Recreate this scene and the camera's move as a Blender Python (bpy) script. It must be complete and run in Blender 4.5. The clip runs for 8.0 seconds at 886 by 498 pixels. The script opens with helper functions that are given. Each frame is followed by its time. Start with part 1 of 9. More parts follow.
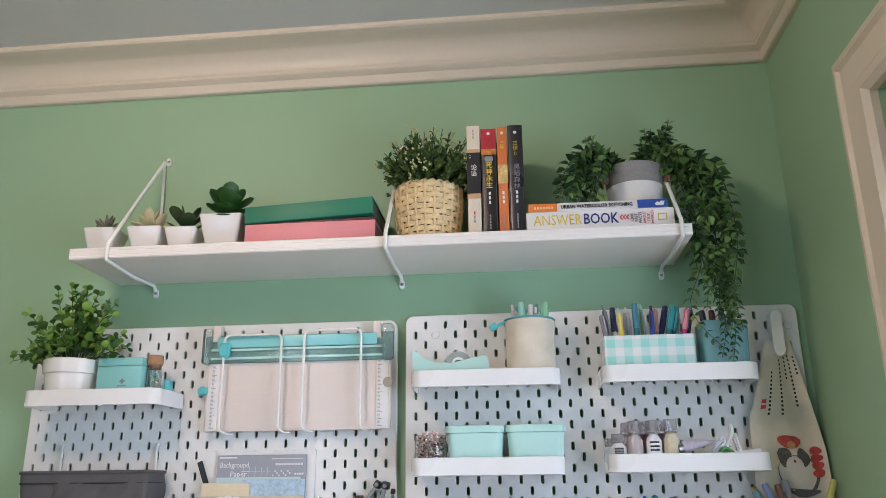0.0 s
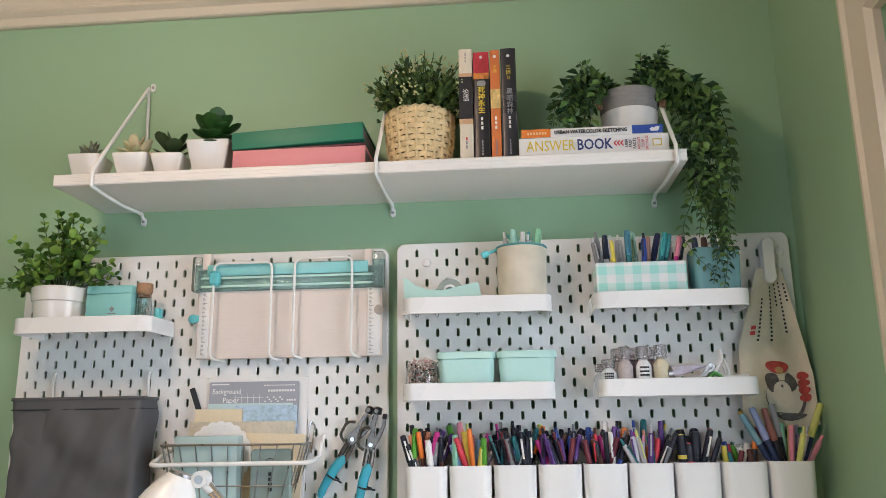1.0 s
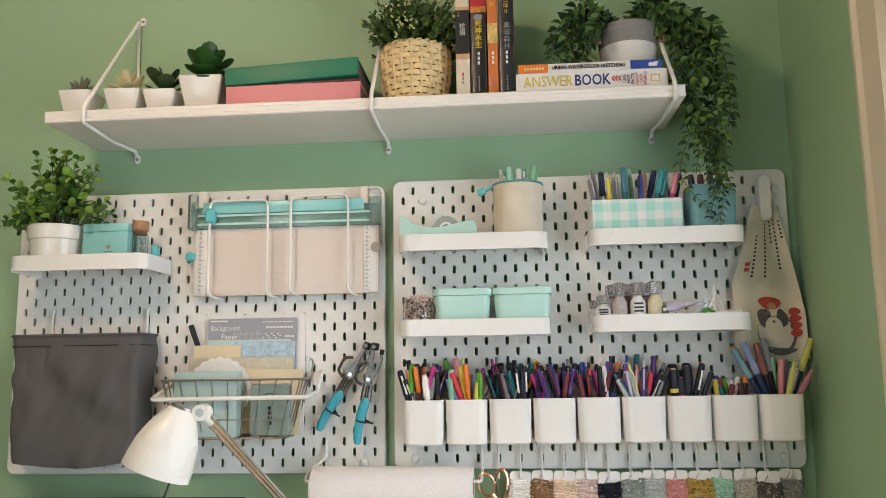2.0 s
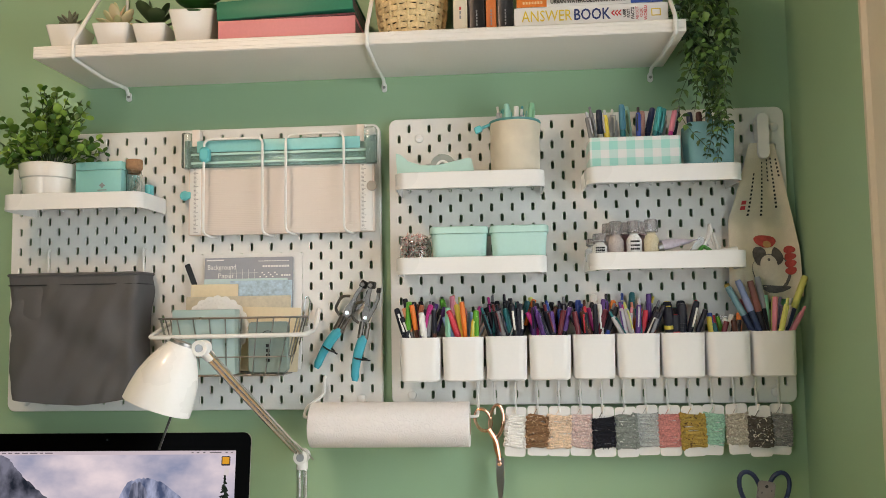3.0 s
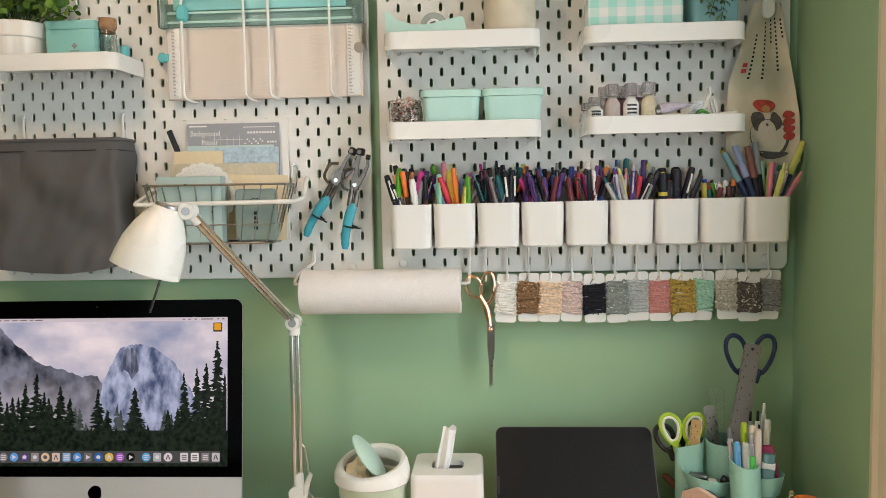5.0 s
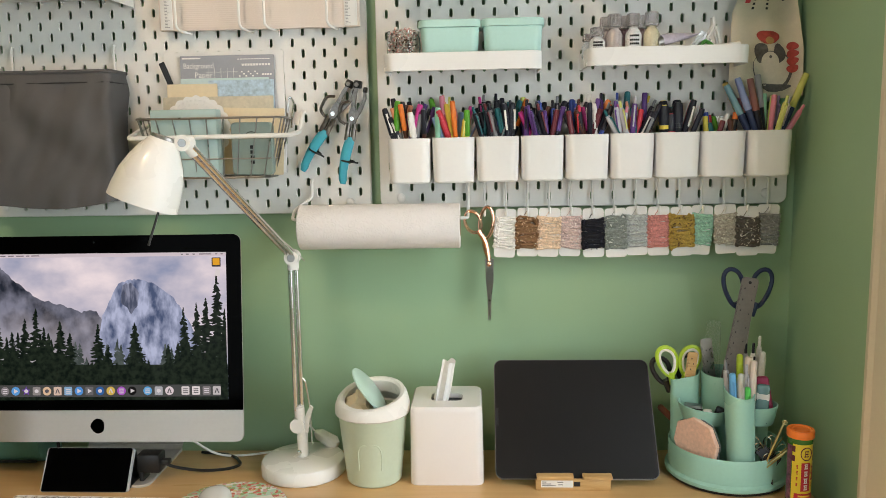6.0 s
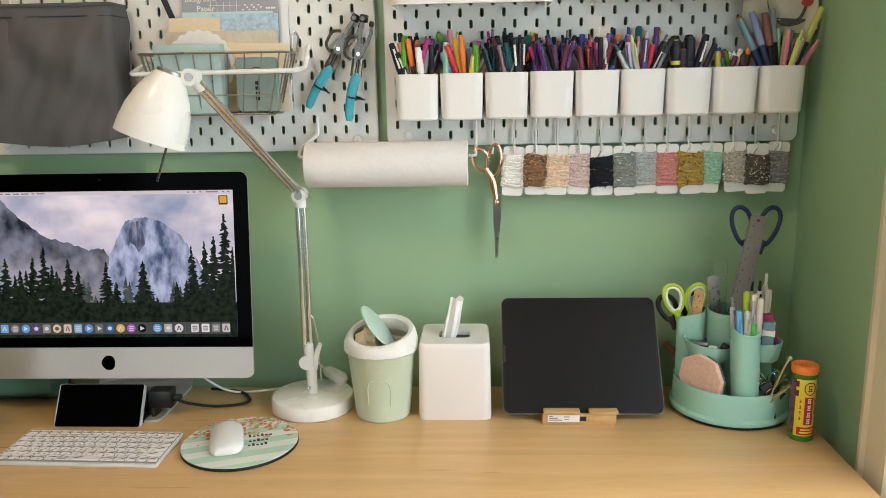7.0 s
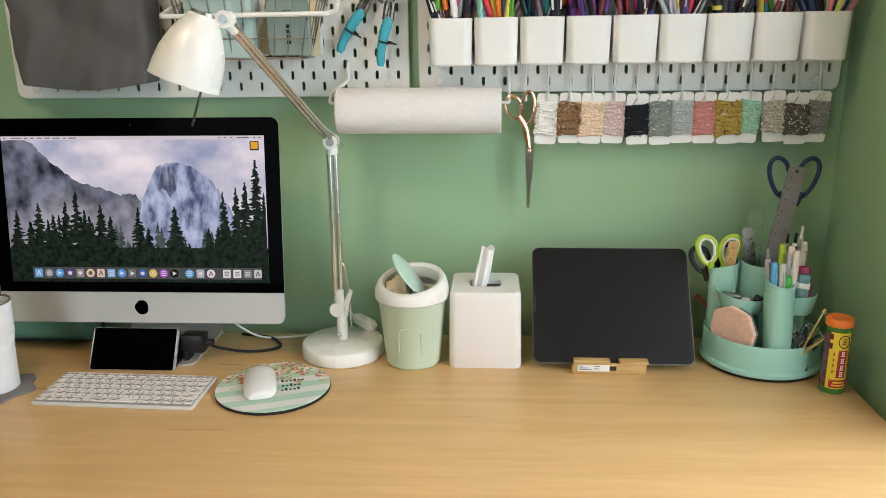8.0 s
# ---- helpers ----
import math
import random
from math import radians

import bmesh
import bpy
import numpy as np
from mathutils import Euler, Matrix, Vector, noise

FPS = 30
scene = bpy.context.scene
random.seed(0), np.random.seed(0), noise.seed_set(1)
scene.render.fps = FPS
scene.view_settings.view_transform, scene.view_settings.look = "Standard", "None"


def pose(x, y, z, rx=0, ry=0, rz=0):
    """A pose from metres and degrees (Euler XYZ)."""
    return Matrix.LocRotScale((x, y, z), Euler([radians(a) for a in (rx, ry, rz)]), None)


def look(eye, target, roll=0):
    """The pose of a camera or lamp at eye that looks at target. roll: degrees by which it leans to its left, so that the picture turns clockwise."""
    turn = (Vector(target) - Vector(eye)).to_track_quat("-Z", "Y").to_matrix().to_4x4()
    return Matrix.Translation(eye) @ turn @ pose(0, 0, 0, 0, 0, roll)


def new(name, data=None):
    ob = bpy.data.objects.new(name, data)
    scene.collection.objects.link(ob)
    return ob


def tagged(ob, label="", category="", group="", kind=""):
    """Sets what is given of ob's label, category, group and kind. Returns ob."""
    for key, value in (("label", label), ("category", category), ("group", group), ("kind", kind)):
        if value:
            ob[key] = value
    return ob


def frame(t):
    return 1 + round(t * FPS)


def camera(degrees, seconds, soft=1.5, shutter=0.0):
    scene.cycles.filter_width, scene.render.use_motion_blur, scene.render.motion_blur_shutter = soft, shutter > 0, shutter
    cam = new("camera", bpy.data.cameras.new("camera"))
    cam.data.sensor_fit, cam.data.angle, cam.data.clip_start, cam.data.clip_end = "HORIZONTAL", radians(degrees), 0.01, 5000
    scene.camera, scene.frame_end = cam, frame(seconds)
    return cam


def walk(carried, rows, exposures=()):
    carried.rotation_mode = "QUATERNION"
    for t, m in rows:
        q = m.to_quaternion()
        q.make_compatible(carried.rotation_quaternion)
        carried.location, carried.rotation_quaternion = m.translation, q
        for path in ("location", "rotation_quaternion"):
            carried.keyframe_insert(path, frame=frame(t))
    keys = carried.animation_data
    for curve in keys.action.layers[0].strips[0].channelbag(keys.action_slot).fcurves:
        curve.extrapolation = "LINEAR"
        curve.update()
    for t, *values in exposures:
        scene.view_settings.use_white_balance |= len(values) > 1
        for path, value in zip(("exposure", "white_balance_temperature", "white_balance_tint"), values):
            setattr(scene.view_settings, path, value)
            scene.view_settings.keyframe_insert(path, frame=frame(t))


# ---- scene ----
cam = camera(58.8, 8.0, soft=0.4)
PATH = [
    (0, (0.2325, -1.5667, 1.4333), (0.0412, 0.3354, 2.0213), -0.61),
    (0.5, (0.2282, -1.5529, 1.4218), (0.0505, 0.371, 1.9383), -0.72),
    (1, (0.2285, -1.547, 1.4155), (0.0557, 0.3968, 1.8533), -0.75),
    (1.5, (0.2289, -1.5474, 1.4135), (0.0588, 0.4126, 1.7732), -0.80),
    (3, (0.2199, -1.5439, 1.3953), (0.0683, 0.4445, 1.5485), -0.94),
    (3.5, (0.2152, -1.5335, 1.3883), (0.0739, 0.4599, 1.4669), -0.95),
    (4, (0.2104, -1.5238, 1.383), (0.072, 0.4714, 1.3867), -0.98),
    (4.5, (0.2091, -1.5188, 1.3723), (0.0797, 0.4759, 1.3048), -0.99),
    (6, (0.194, -1.5125, 1.3465), (0.0927, 0.4647, 1.0633), -1.03),
    (6.5, (0.1838, -1.5099, 1.3393), (0.0908, 0.4564, 0.986), -1.03),
    (7, (0.1737, -1.5115, 1.3367), (0.0793, 0.4406, 0.9118), -1.01),
    (7.5, (0.1578, -1.5118, 1.3356), (0.0569, 0.4242, 0.844), -0.87),
    (8, (0.1433, -1.506, 1.3331), (0.0115, 0.4129, 0.7849), -0.69),
]
walk(cam, [(t, look(eye, target, roll)) for t, eye, target, roll in PATH], [(0, -0.24, 5950, 27), (1, -0.26, 6350, 26), (1.5, -0.27, 6650, 24), (3.5, -0.32, 7150, 23), (6, -0.24, 7150, 21), (8, -0.18, 6850, 19)])

# ---- world and lights ----
world = bpy.data.worlds.new("world")
scene.world = world
world.use_nodes = True
wn = world.node_tree.nodes
sky = wn.new("ShaderNodeTexSky")
sky.sky_type, sky.sun_disc = "NISHITA", False
sky.sun_elevation, sky.sun_rotation = radians(40), radians(120)
world.node_tree.links.new(sky.outputs["Color"], wn["Background"].inputs["Color"])
wn["Background"].inputs["Strength"].default_value = 0.1


def area(name, m, sx, sy, watts, colour):
    data = bpy.data.lights.new(name, "AREA")
    data.shape, data.size, data.size_y, data.energy, data.color = "RECTANGLE", sx, sy, watts, colour
    ob = new(name, data)
    ob.matrix_basis = m
    return ob


# daylight through the window beside the desk, and the warm ceiling lamp
area("window_light", look((0.95, -1.0, 1.40), (-1.0, -1.0, 1.1)), 1.0, 1.2, 17, (0.76, 0.94, 1.0))
# added cool fill, placed like daylight from a window assumed across the room
area("far_window_light", look((-1.05, -3.45, 1.38), (0.3, 0, 1.25)), 1.4, 1.5, 22, (0.68, 0.90, 1.0))
bulb = bpy.data.lights.new("ceiling_light", "POINT")
bulb.energy, bulb.color, bulb.shadow_soft_size = 25, (1.0, 0.76, 0.50), 0.11
new("ceiling_light", bulb).location = (-0.50, -1.15, 2.33)

# ---- helpers for building ----
WM = {}


def thing(name, x, y, z, rz=0, label="", category="", group="", kind=""):
    ob = new(name)
    ob.empty_display_size = 0.02
    ob.matrix_basis = pose(x, y, z, 0, 0, rz)
    WM[ob] = pose(x, y, z, 0, 0, rz)
    return tagged(ob, label, category, group, kind)


def finish(bm, name, material, angle=35):
    me = bpy.data.meshes.new(name)
    bmesh.ops.recalc_face_normals(bm, faces=bm.faces[:])
    bm.to_mesh(me)
    bm.free()
    for p in me.polygons:
        p.use_smooth = True
    me.set_sharp_from_angle(angle=radians(angle))
    for m in material if isinstance(material, (list, tuple)) else (material,):
        me.materials.append(m)
    return me


def part(name, bm, material, parent=None, label="", world_space=False, angle=35):
    """Links a bmesh, or a ready mesh, as one object under a thing or a part."""
    if isinstance(bm, bpy.types.Mesh):
        me = bm
    else:
        if world_space and parent is not None:
            bm.transform(WM[parent].inverted())
        me = finish(bm, name, material, angle)
    ob = new(name, me)
    ob.parent = parent
    WM[ob] = WM[parent].copy() if parent is not None else Matrix()
    return tagged(ob, label)


def setting(name, bm, material, label, category, angle=35):
    return tagged(part(name, bm, material, angle=angle), label, category, "", "structure")


def B():
    return bmesh.new()


def merge(bm, t, m=None):
    t.verts.index_update()
    vs = [bm.verts.new(m @ v.co if m else v.co) for v in t.verts]
    for f in t.faces:
        n = bm.faces.new([vs[v.index] for v in f.verts])
        n.material_index = f.material_index
    t.free()


def box(bm, lo, hi, bev=0.0, m=None, seg=2):
    t = bmesh.new()
    bmesh.ops.create_cube(t, size=1)
    lo, hi = Vector(lo), Vector(hi)
    for v in t.verts:
        v.co = Vector([lo[i] + (v.co[i] + 0.5) * (hi[i] - lo[i]) for i in range(3)])
    if bev:
        bmesh.ops.bevel(t, geom=t.edges[:], offset=bev, segments=seg, profile=0.5, affect="EDGES")
    merge(bm, t, m)


def loft(bm, loops, cap0=True, cap1=True, m=None, closed=True):
    rings = [[bm.verts.new(m @ Vector(p) if m else Vector(p)) for p in loop] for loop in loops]
    n = len(rings[0])
    for a, b in zip(rings, rings[1:]):
        for i in range(n if closed else n - 1):
            j = (i + 1) % n
            bm.faces.new((a[i], a[j], b[j], b[i]))
    if cap0:
        bm.faces.new(rings[0][::-1])
    if cap1:
        bm.faces.new(rings[-1])


def ring(r, z, seg=24, cx=0.0, cy=0.0):
    return [(cx + r * math.cos(2 * math.pi * i / seg), cy + r * math.sin(2 * math.pi * i / seg), z) for i in range(seg)]


def lathe(bm, prof, seg=32, m=None, cap0=True, cap1=True):
    loft(bm, [ring(max(r, 0.0002), z, seg) for r, z in prof], cap0, cap1, m)


def rr(w, h, r, n=5, cx=0.0, cy=0.0):
    """A rounded rectangle's outline round (cx, cy)."""
    out = []
    for sx, sy, a in ((1, 1, 0), (-1, 1, 90), (-1, -1, 180), (1, -1, 270)):
        for i in range(n + 1):
            t = radians(a + 90 * i / n)
            out.append((cx + sx * (w / 2 - r) + r * math.cos(t), cy + sy * (h / 2 - r) + r * math.sin(t)))
    return out


def slab(bm, outline, z0, z1, m=None, bev=0.0):
    """An outline in x, y drawn out from z0 to z1, with its upper rim bevelled."""
    if bev:
        c = Vector((sum(p[0] for p in outline) / len(outline), sum(p[1] for p in outline) / len(outline)))
        inner = []
        for p in outline:
            d = Vector(p) - c
            inner.append(tuple(c + d * max(0.0, 1 - bev / max(d.length, 1e-6))))
        loft(bm, [[(*p, z0) for p in outline], [(*p, z1 - bev) for p in outline], [(*p, z1) for p in inner]], m=m)
    else:
        loft(bm, [[(*p, z0) for p in outline], [(*p, z1) for p in outline]], m=m)


def tube(bm, pts, r, seg=8, closed=False, m=None, r1=None):
    pts = [Vector(p) for p in pts]
    n = len(pts)
    loops, side = [], None
    for i, p in enumerate(pts):
        a = pts[i - 1] if (i or closed) else p
        b = pts[(i + 1) % n] if (i < n - 1 or closed) else p
        d = (b - a).normalized()
        if side is None:
            side = d.orthogonal().normalized()
        side = (side - d * side.dot(d)).normalized()
        up = d.cross(side)
        rad = r if r1 is None else r + (r1 - r) * i / max(n - 1, 1)
        loops.append([p + (side * math.cos(2 * math.pi * k / seg) + up * math.sin(2 * math.pi * k / seg)) * rad for k in range(seg)])
    if closed:
        loops.append(loops[0])
    t = bmesh.new()
    loft(t, loops, not closed, not closed)
    if closed:
        bmesh.ops.remove_doubles(t, verts=t.verts[:], dist=1e-7)
    merge(bm, t, m)


def cyl(bm, p0, p1, r0, r1=None, seg=16, m=None):
    tube(bm, [p0, p1], r0, seg, m=m, r1=r0 if r1 is None else r1)


def bend(pts, r, n=4):
    """A polyline with its corners rounded by about r."""
    pts = [Vector(p) for p in pts]
    out = [pts[0]]
    for a, b, c in zip(pts, pts[1:], pts[2:]):
        u, v = (a - b), (c - b)
        k = min(r, u.length * 0.49, v.length * 0.49)
        p, q = b + u.normalized() * k, b + v.normalized() * k
        for i in range(n + 1):
            t = i / n
            out.append(p * (1 - t) ** 2 + b * 2 * t * (1 - t) + q * t * t)
    return out + [pts[-1]]


def vessel(bm, w, d, h, r, t, w0=None, d0=None, floor=0.003, m=None, n=5):
    """An open box with rounded corners and walls t thick; w0, d0: its size at the foot."""
    w0, d0 = w0 or w, d0 or d
    e = min(0.003, r * 0.4)
    loops = [[(*p, 0) for p in rr(w0 - 2 * e, d0 - 2 * e, r - e * 0.6, n)], [(*p, e) for p in rr(w0, d0, r, n)],
             [(*p, h - t * 0.4) for p in rr(w, d, r, n)], [(*p, h) for p in rr(w - t * 0.8, d - t * 0.8, r - t * 0.4, n)],
             [(*p, h - t * 0.4) for p in rr(w - 2 * t, d - 2 * t, max(r - t, 0.001), n)],
             [(*p, floor) for p in rr(w0 - 2 * t, d0 - 2 * t, max(r - t, 0.001), n)]]
    loft(bm, loops, m=m)


def words(text, size, material, parent, m, name="lettering", align="CENTER", bold=0.0, depth=0.0002, fit=0.0):
    cu = bpy.data.curves.new(name, "FONT")
    cu.body, cu.size, cu.align_x, cu.align_y, cu.extrude, cu.offset, cu.resolution_u = text, size, align, "CENTER", depth, bold, 2
    ob = new(name, cu)
    me = bpy.data.meshes.new_from_object(ob.evaluated_get(bpy.context.evaluated_depsgraph_get()))
    bpy.data.objects.remove(ob)
    me.materials.clear()
    me.materials.append(material)
    if fit:
        xs = [v.co.x for v in me.vertices]
        me.transform(Matrix.Diagonal((fit / (max(xs) - min(xs)), 1, 1, 1)))
    me.transform(m)
    return part(name, me, None, parent)


# upright on a face that looks towards -y: x stays, the letters' up is z
FACE = Matrix.Rotation(radians(90), 4, "X")


# ---- materials ----
def mat(name, col, rough=0.5, metal=0.0, var=0.06, scale=14.0, bump=0.0, bscale=180.0, alpha=0.0, coat=0.0, spread=0.0, stretch=None, spec=0.5, ior=1.45):
    m = bpy.data.materials.new(name)
    m.use_nodes = True
    nt = m.node_tree
    N, L = nt.nodes, nt.links
    b = N["Principled BSDF"]
    b.inputs["Roughness"].default_value = rough
    b.inputs["Metallic"].default_value = metal
    b.inputs["Coat Weight"].default_value = coat
    b.inputs["Transmission Weight"].default_value = alpha
    b.inputs["Specular IOR Level"].default_value = spec
    b.inputs["IOR"].default_value = ior
    tc, mp = N.new("ShaderNodeTexCoord"), N.new("ShaderNodeMapping")
    L.new(tc.outputs["Object"], mp.inputs["Vector"])
    if stretch:
        mp.inputs["Scale"].default_value = stretch
    n1, n2, mixn = N.new("ShaderNodeTexNoise"), N.new("ShaderNodeTexNoise"), N.new("ShaderNodeMath")
    n1.inputs["Scale"].default_value, n2.inputs["Scale"].default_value = scale, bscale
    n1.inputs["Detail"].default_value, n2.inputs["Detail"].default_value = 3, 4
    L.new(mp.outputs["Vector"], n1.inputs["Vector"])
    L.new(mp.outputs["Vector"], n2.inputs["Vector"])
    mixn.operation = "ADD"
    L.new(n1.outputs["Fac"], mixn.inputs[0])
    L.new(n2.outputs["Fac"], mixn.inputs[1])
    ramp = N.new("ShaderNodeMapRange")
    ramp.inputs["From Min"].default_value, ramp.inputs["From Max"].default_value = 0.6, 1.4
    ramp.inputs["To Min"].default_value, ramp.inputs["To Max"].default_value = 1 - var, 1 + var
    L.new(mixn.outputs[0], ramp.inputs["Value"])
    val = ramp.outputs["Result"]
    if spread:
        info, mr, mul = N.new("ShaderNodeObjectInfo"), N.new("ShaderNodeMapRange"), N.new("ShaderNodeMath")
        mr.inputs["To Min"].default_value, mr.inputs["To Max"].default_value = 1 - spread, 1 + spread
        L.new(info.outputs["Random"], mr.inputs["Value"])
        mul.operation = "MULTIPLY"
        L.new(val, mul.inputs[0])
        L.new(mr.outputs["Result"], mul.inputs[1])
        val = mul.outputs[0]
    sc = N.new("ShaderNodeVectorMath")
    sc.operation = "SCALE"
    sc.inputs[0].default_value = col
    L.new(val, sc.inputs["Scale"])
    L.new(sc.outputs["Vector"], b.inputs["Base Color"])
    rv = N.new("ShaderNodeMapRange")
    rv.inputs["From Min"].default_value, rv.inputs["From Max"].default_value = 0.3, 0.7
    rv.inputs["To Min"].default_value, rv.inputs["To Max"].default_value = max(rough - 0.06, 0.02), min(rough + 0.06, 1)
    L.new(n1.outputs["Fac"], rv.inputs["Value"])
    L.new(rv.outputs["Result"], b.inputs["Roughness"])
    if bump:
        bp = N.new("ShaderNodeBump")
        bp.inputs["Strength"].default_value, bp.inputs["Distance"].default_value = bump, 0.001
        L.new(n2.outputs["Fac"], bp.inputs["Height"])
        L.new(bp.outputs["Normal"], b.inputs["Normal"])
    return m


def leafmat(name, c0, c1, rough=0.45):
    """Leaves whose green goes from c0 to c1, leaf by leaf."""
    m = mat(name, c0, rough, var=0.1, scale=40)
    nt = m.node_tree
    N, L = nt.nodes, nt.links
    b = N["Principled BSDF"]
    geo, mix = N.new("ShaderNodeNewGeometry"), N.new("ShaderNodeMix")
    mix.data_type = "RGBA"
    mix.inputs["A"].default_value, mix.inputs["B"].default_value = (*c0, 1), (*c1, 1)
    pw = N.new("ShaderNodeMath")
    pw.operation, pw.inputs[1].default_value = "POWER", 1.8
    L.new(geo.outputs["Random Per Island"], pw.inputs[0])
    L.new(pw.outputs[0], mix.inputs["Factor"])
    L.new(mix.outputs["Result"], b.inputs["Base Color"])
    b.inputs["Subsurface Weight"].default_value = 0.0
    return m


def glow(name, col, strength, col2=None, scale=20.0, stretch=None, detail=6.0):
    """A lit screen's colour; with col2 it clouds from one to the other."""
    m = bpy.data.materials.new(name)
    m.use_nodes = True
    N, L = m.node_tree.nodes, m.node_tree.links
    b = N["Principled BSDF"]
    b.inputs["Base Color"].default_value = (0.002, 0.002, 0.002, 1)
    b.inputs["Roughness"].default_value = 0.15
    b.inputs["Specular IOR Level"].default_value = 0.03
    b.inputs["Emission Strength"].default_value = strength
    b.inputs["Emission Color"].default_value = (*col, 1)
    if col2:
        tc, mp, no, cr = N.new("ShaderNodeTexCoord"), N.new("ShaderNodeMapping"), N.new("ShaderNodeTexNoise"), N.new("ShaderNodeValToRGB")
        mp.inputs["Scale"].default_value = stretch or (1, 1, 1)
        no.inputs["Scale"].default_value, no.inputs["Detail"].default_value = scale, detail
        L.new(tc.outputs["Object"], mp.inputs["Vector"])
        L.new(mp.outputs["Vector"], no.inputs["Vector"])
        L.new(no.outputs["Fac"], cr.inputs["Fac"])
        cr.color_ramp.elements[0].position, cr.color_ramp.elements[1].position = 0.36, 0.64
        cr.color_ramp.elements[0].color, cr.color_ramp.elements[1].color = (*col, 1), (*col2, 1)
        L.new(cr.outputs["Color"], b.inputs["Emission Color"])
    return m


def fade(m, z0, z1, col, wobble=0.5, scale=12.0):
    """Lets a lit picture's colour drift into mist between two heights."""
    N, L = m.node_tree.nodes, m.node_tree.links
    b = N["Principled BSDF"]
    src = b.inputs["Emission Color"].links[0].from_socket
    tc, sp, no, mr, ad, mix = (N.new("ShaderNode" + k) for k in ("TexCoord", "SeparateXYZ", "TexNoise", "MapRange", "Math", "Mix"))
    L.new(tc.outputs["Object"], sp.inputs[0])
    L.new(tc.outputs["Object"], no.inputs["Vector"])
    no.inputs["Scale"].default_value, no.inputs["Detail"].default_value = scale, 6
    mr.inputs["From Min"].default_value, mr.inputs["From Max"].default_value = z0, z1
    mr.inputs["To Min"].default_value, mr.inputs["To Max"].default_value = 1.0 - wobble * 0.5, -wobble * 0.5
    mr.clamp = False
    L.new(sp.outputs["Z"], mr.inputs["Value"])
    ad.operation, ad.use_clamp = "MULTIPLY_ADD", True
    L.new(no.outputs["Fac"], ad.inputs[0])
    ad.inputs[1].default_value = wobble
    L.new(mr.outputs["Result"], ad.inputs[2])
    mix.data_type = "RGBA"
    L.new(ad.outputs[0], mix.inputs["Factor"])
    L.new(src, mix.inputs["A"])
    mix.inputs["B"].default_value = (*col, 1)
    L.new(mix.outputs["Result"], b.inputs["Emission Color"])
    return m


def glass(name, col=(1, 1, 1), rough=0.03):
    m = mat(name, col, rough, var=0.01, alpha=1.0)
    return m


def wood(name, c0, c1, rough=0.4, along=(0.6, 9, 9), rings=3.0):
    m = mat(name, c0, rough, var=0.05, scale=3, bump=0.05, bscale=60, stretch=along)
    N, L = m.node_tree.nodes, m.node_tree.links
    b = N["Principled BSDF"]
    tc, mp, no, wv, mix = (N.new("ShaderNode" + k) for k in ("TexCoord", "Mapping", "TexNoise", "TexNoise", "Mix"))
    mp.inputs["Scale"].default_value = along
    L.new(tc.outputs["Object"], mp.inputs["Vector"])
    L.new(mp.outputs["Vector"], no.inputs["Vector"])
    L.new(mp.outputs["Vector"], wv.inputs["Vector"])
    no.inputs["Scale"].default_value, no.inputs["Detail"].default_value, no.inputs["Distortion"].default_value = rings, 6, 1.2
    wv.inputs["Scale"].default_value, wv.inputs["Detail"].default_value = rings * 9, 3
    ad, mr = N.new("ShaderNodeMath"), N.new("ShaderNodeMapRange")
    ad.operation, ad.use_clamp = "MULTIPLY_ADD", False
    L.new(wv.outputs["Fac"], ad.inputs[0])
    ad.inputs[1].default_value = 0.35
    L.new(no.outputs["Fac"], ad.inputs[2])
    mr.inputs["From Min"].default_value, mr.inputs["From Max"].default_value = 0.45, 0.9
    L.new(ad.outputs[0], mr.inputs["Value"])
    mix.data_type = "RGBA"
    mix.inputs["A"].default_value, mix.inputs["B"].default_value = (*c0, 1), (*c1, 1)
    L.new(mr.outputs["Result"], mix.inputs["Factor"])
    L.new(mix.outputs["Result"], b.inputs["Base Color"])
    return m


GREEN_WALL = mat("green_wall_paint", (0.300, 0.462, 0.288), 0.55, var=0.025, scale=1.5, bump=0.06, bscale=420)
CREAM_TRIM = mat("cream_trim_paint", (0.66, 0.58, 0.46), 0.4, var=0.03, scale=3, bump=0.03)
CEILING = mat("ceiling_paint", (0.62, 0.60, 0.56), 0.8, var=0.03, scale=2, bump=0.08, bscale=300)
FLOOR_WOOD = wood("floor_wood", (0.30, 0.17, 0.08), (0.20, 0.11, 0.05))
DESK_WOOD = wood("birch_desk", (0.68, 0.43, 0.20), (0.58, 0.345, 0.15), 0.33, (1.0, 12, 12), 2.2)
BAMBOO = wood("bamboo", (0.62, 0.40, 0.18), (0.47, 0.27, 0.10), 0.45, (6, 60, 60), 2.0)
PEG_WHITE = mat("pegboard_paint", (0.78, 0.77, 0.74), 0.38, var=0.02, scale=4, bump=0.02)
WHITE = mat("white_plastic", (0.80, 0.79, 0.77), 0.3, var=0.015, scale=6)
WHITE_METAL = mat("white_powder_coat", (0.80, 0.79, 0.76), 0.35, var=0.02, bump=0.03, bscale=900)
SHELF_WHITE = mat("white_foil", (0.80, 0.77, 0.73), 0.42, var=0.02, scale=5, bump=0.02)
CERAMIC = mat("white_ceramic", (0.76, 0.73, 0.69), 0.12, var=0.02, coat=0.4)
GREY_CLOTH = mat("grey_cloth", (0.10, 0.097, 0.10), 0.85, var=0.14, scale=9, bump=0.35, bscale=1500)
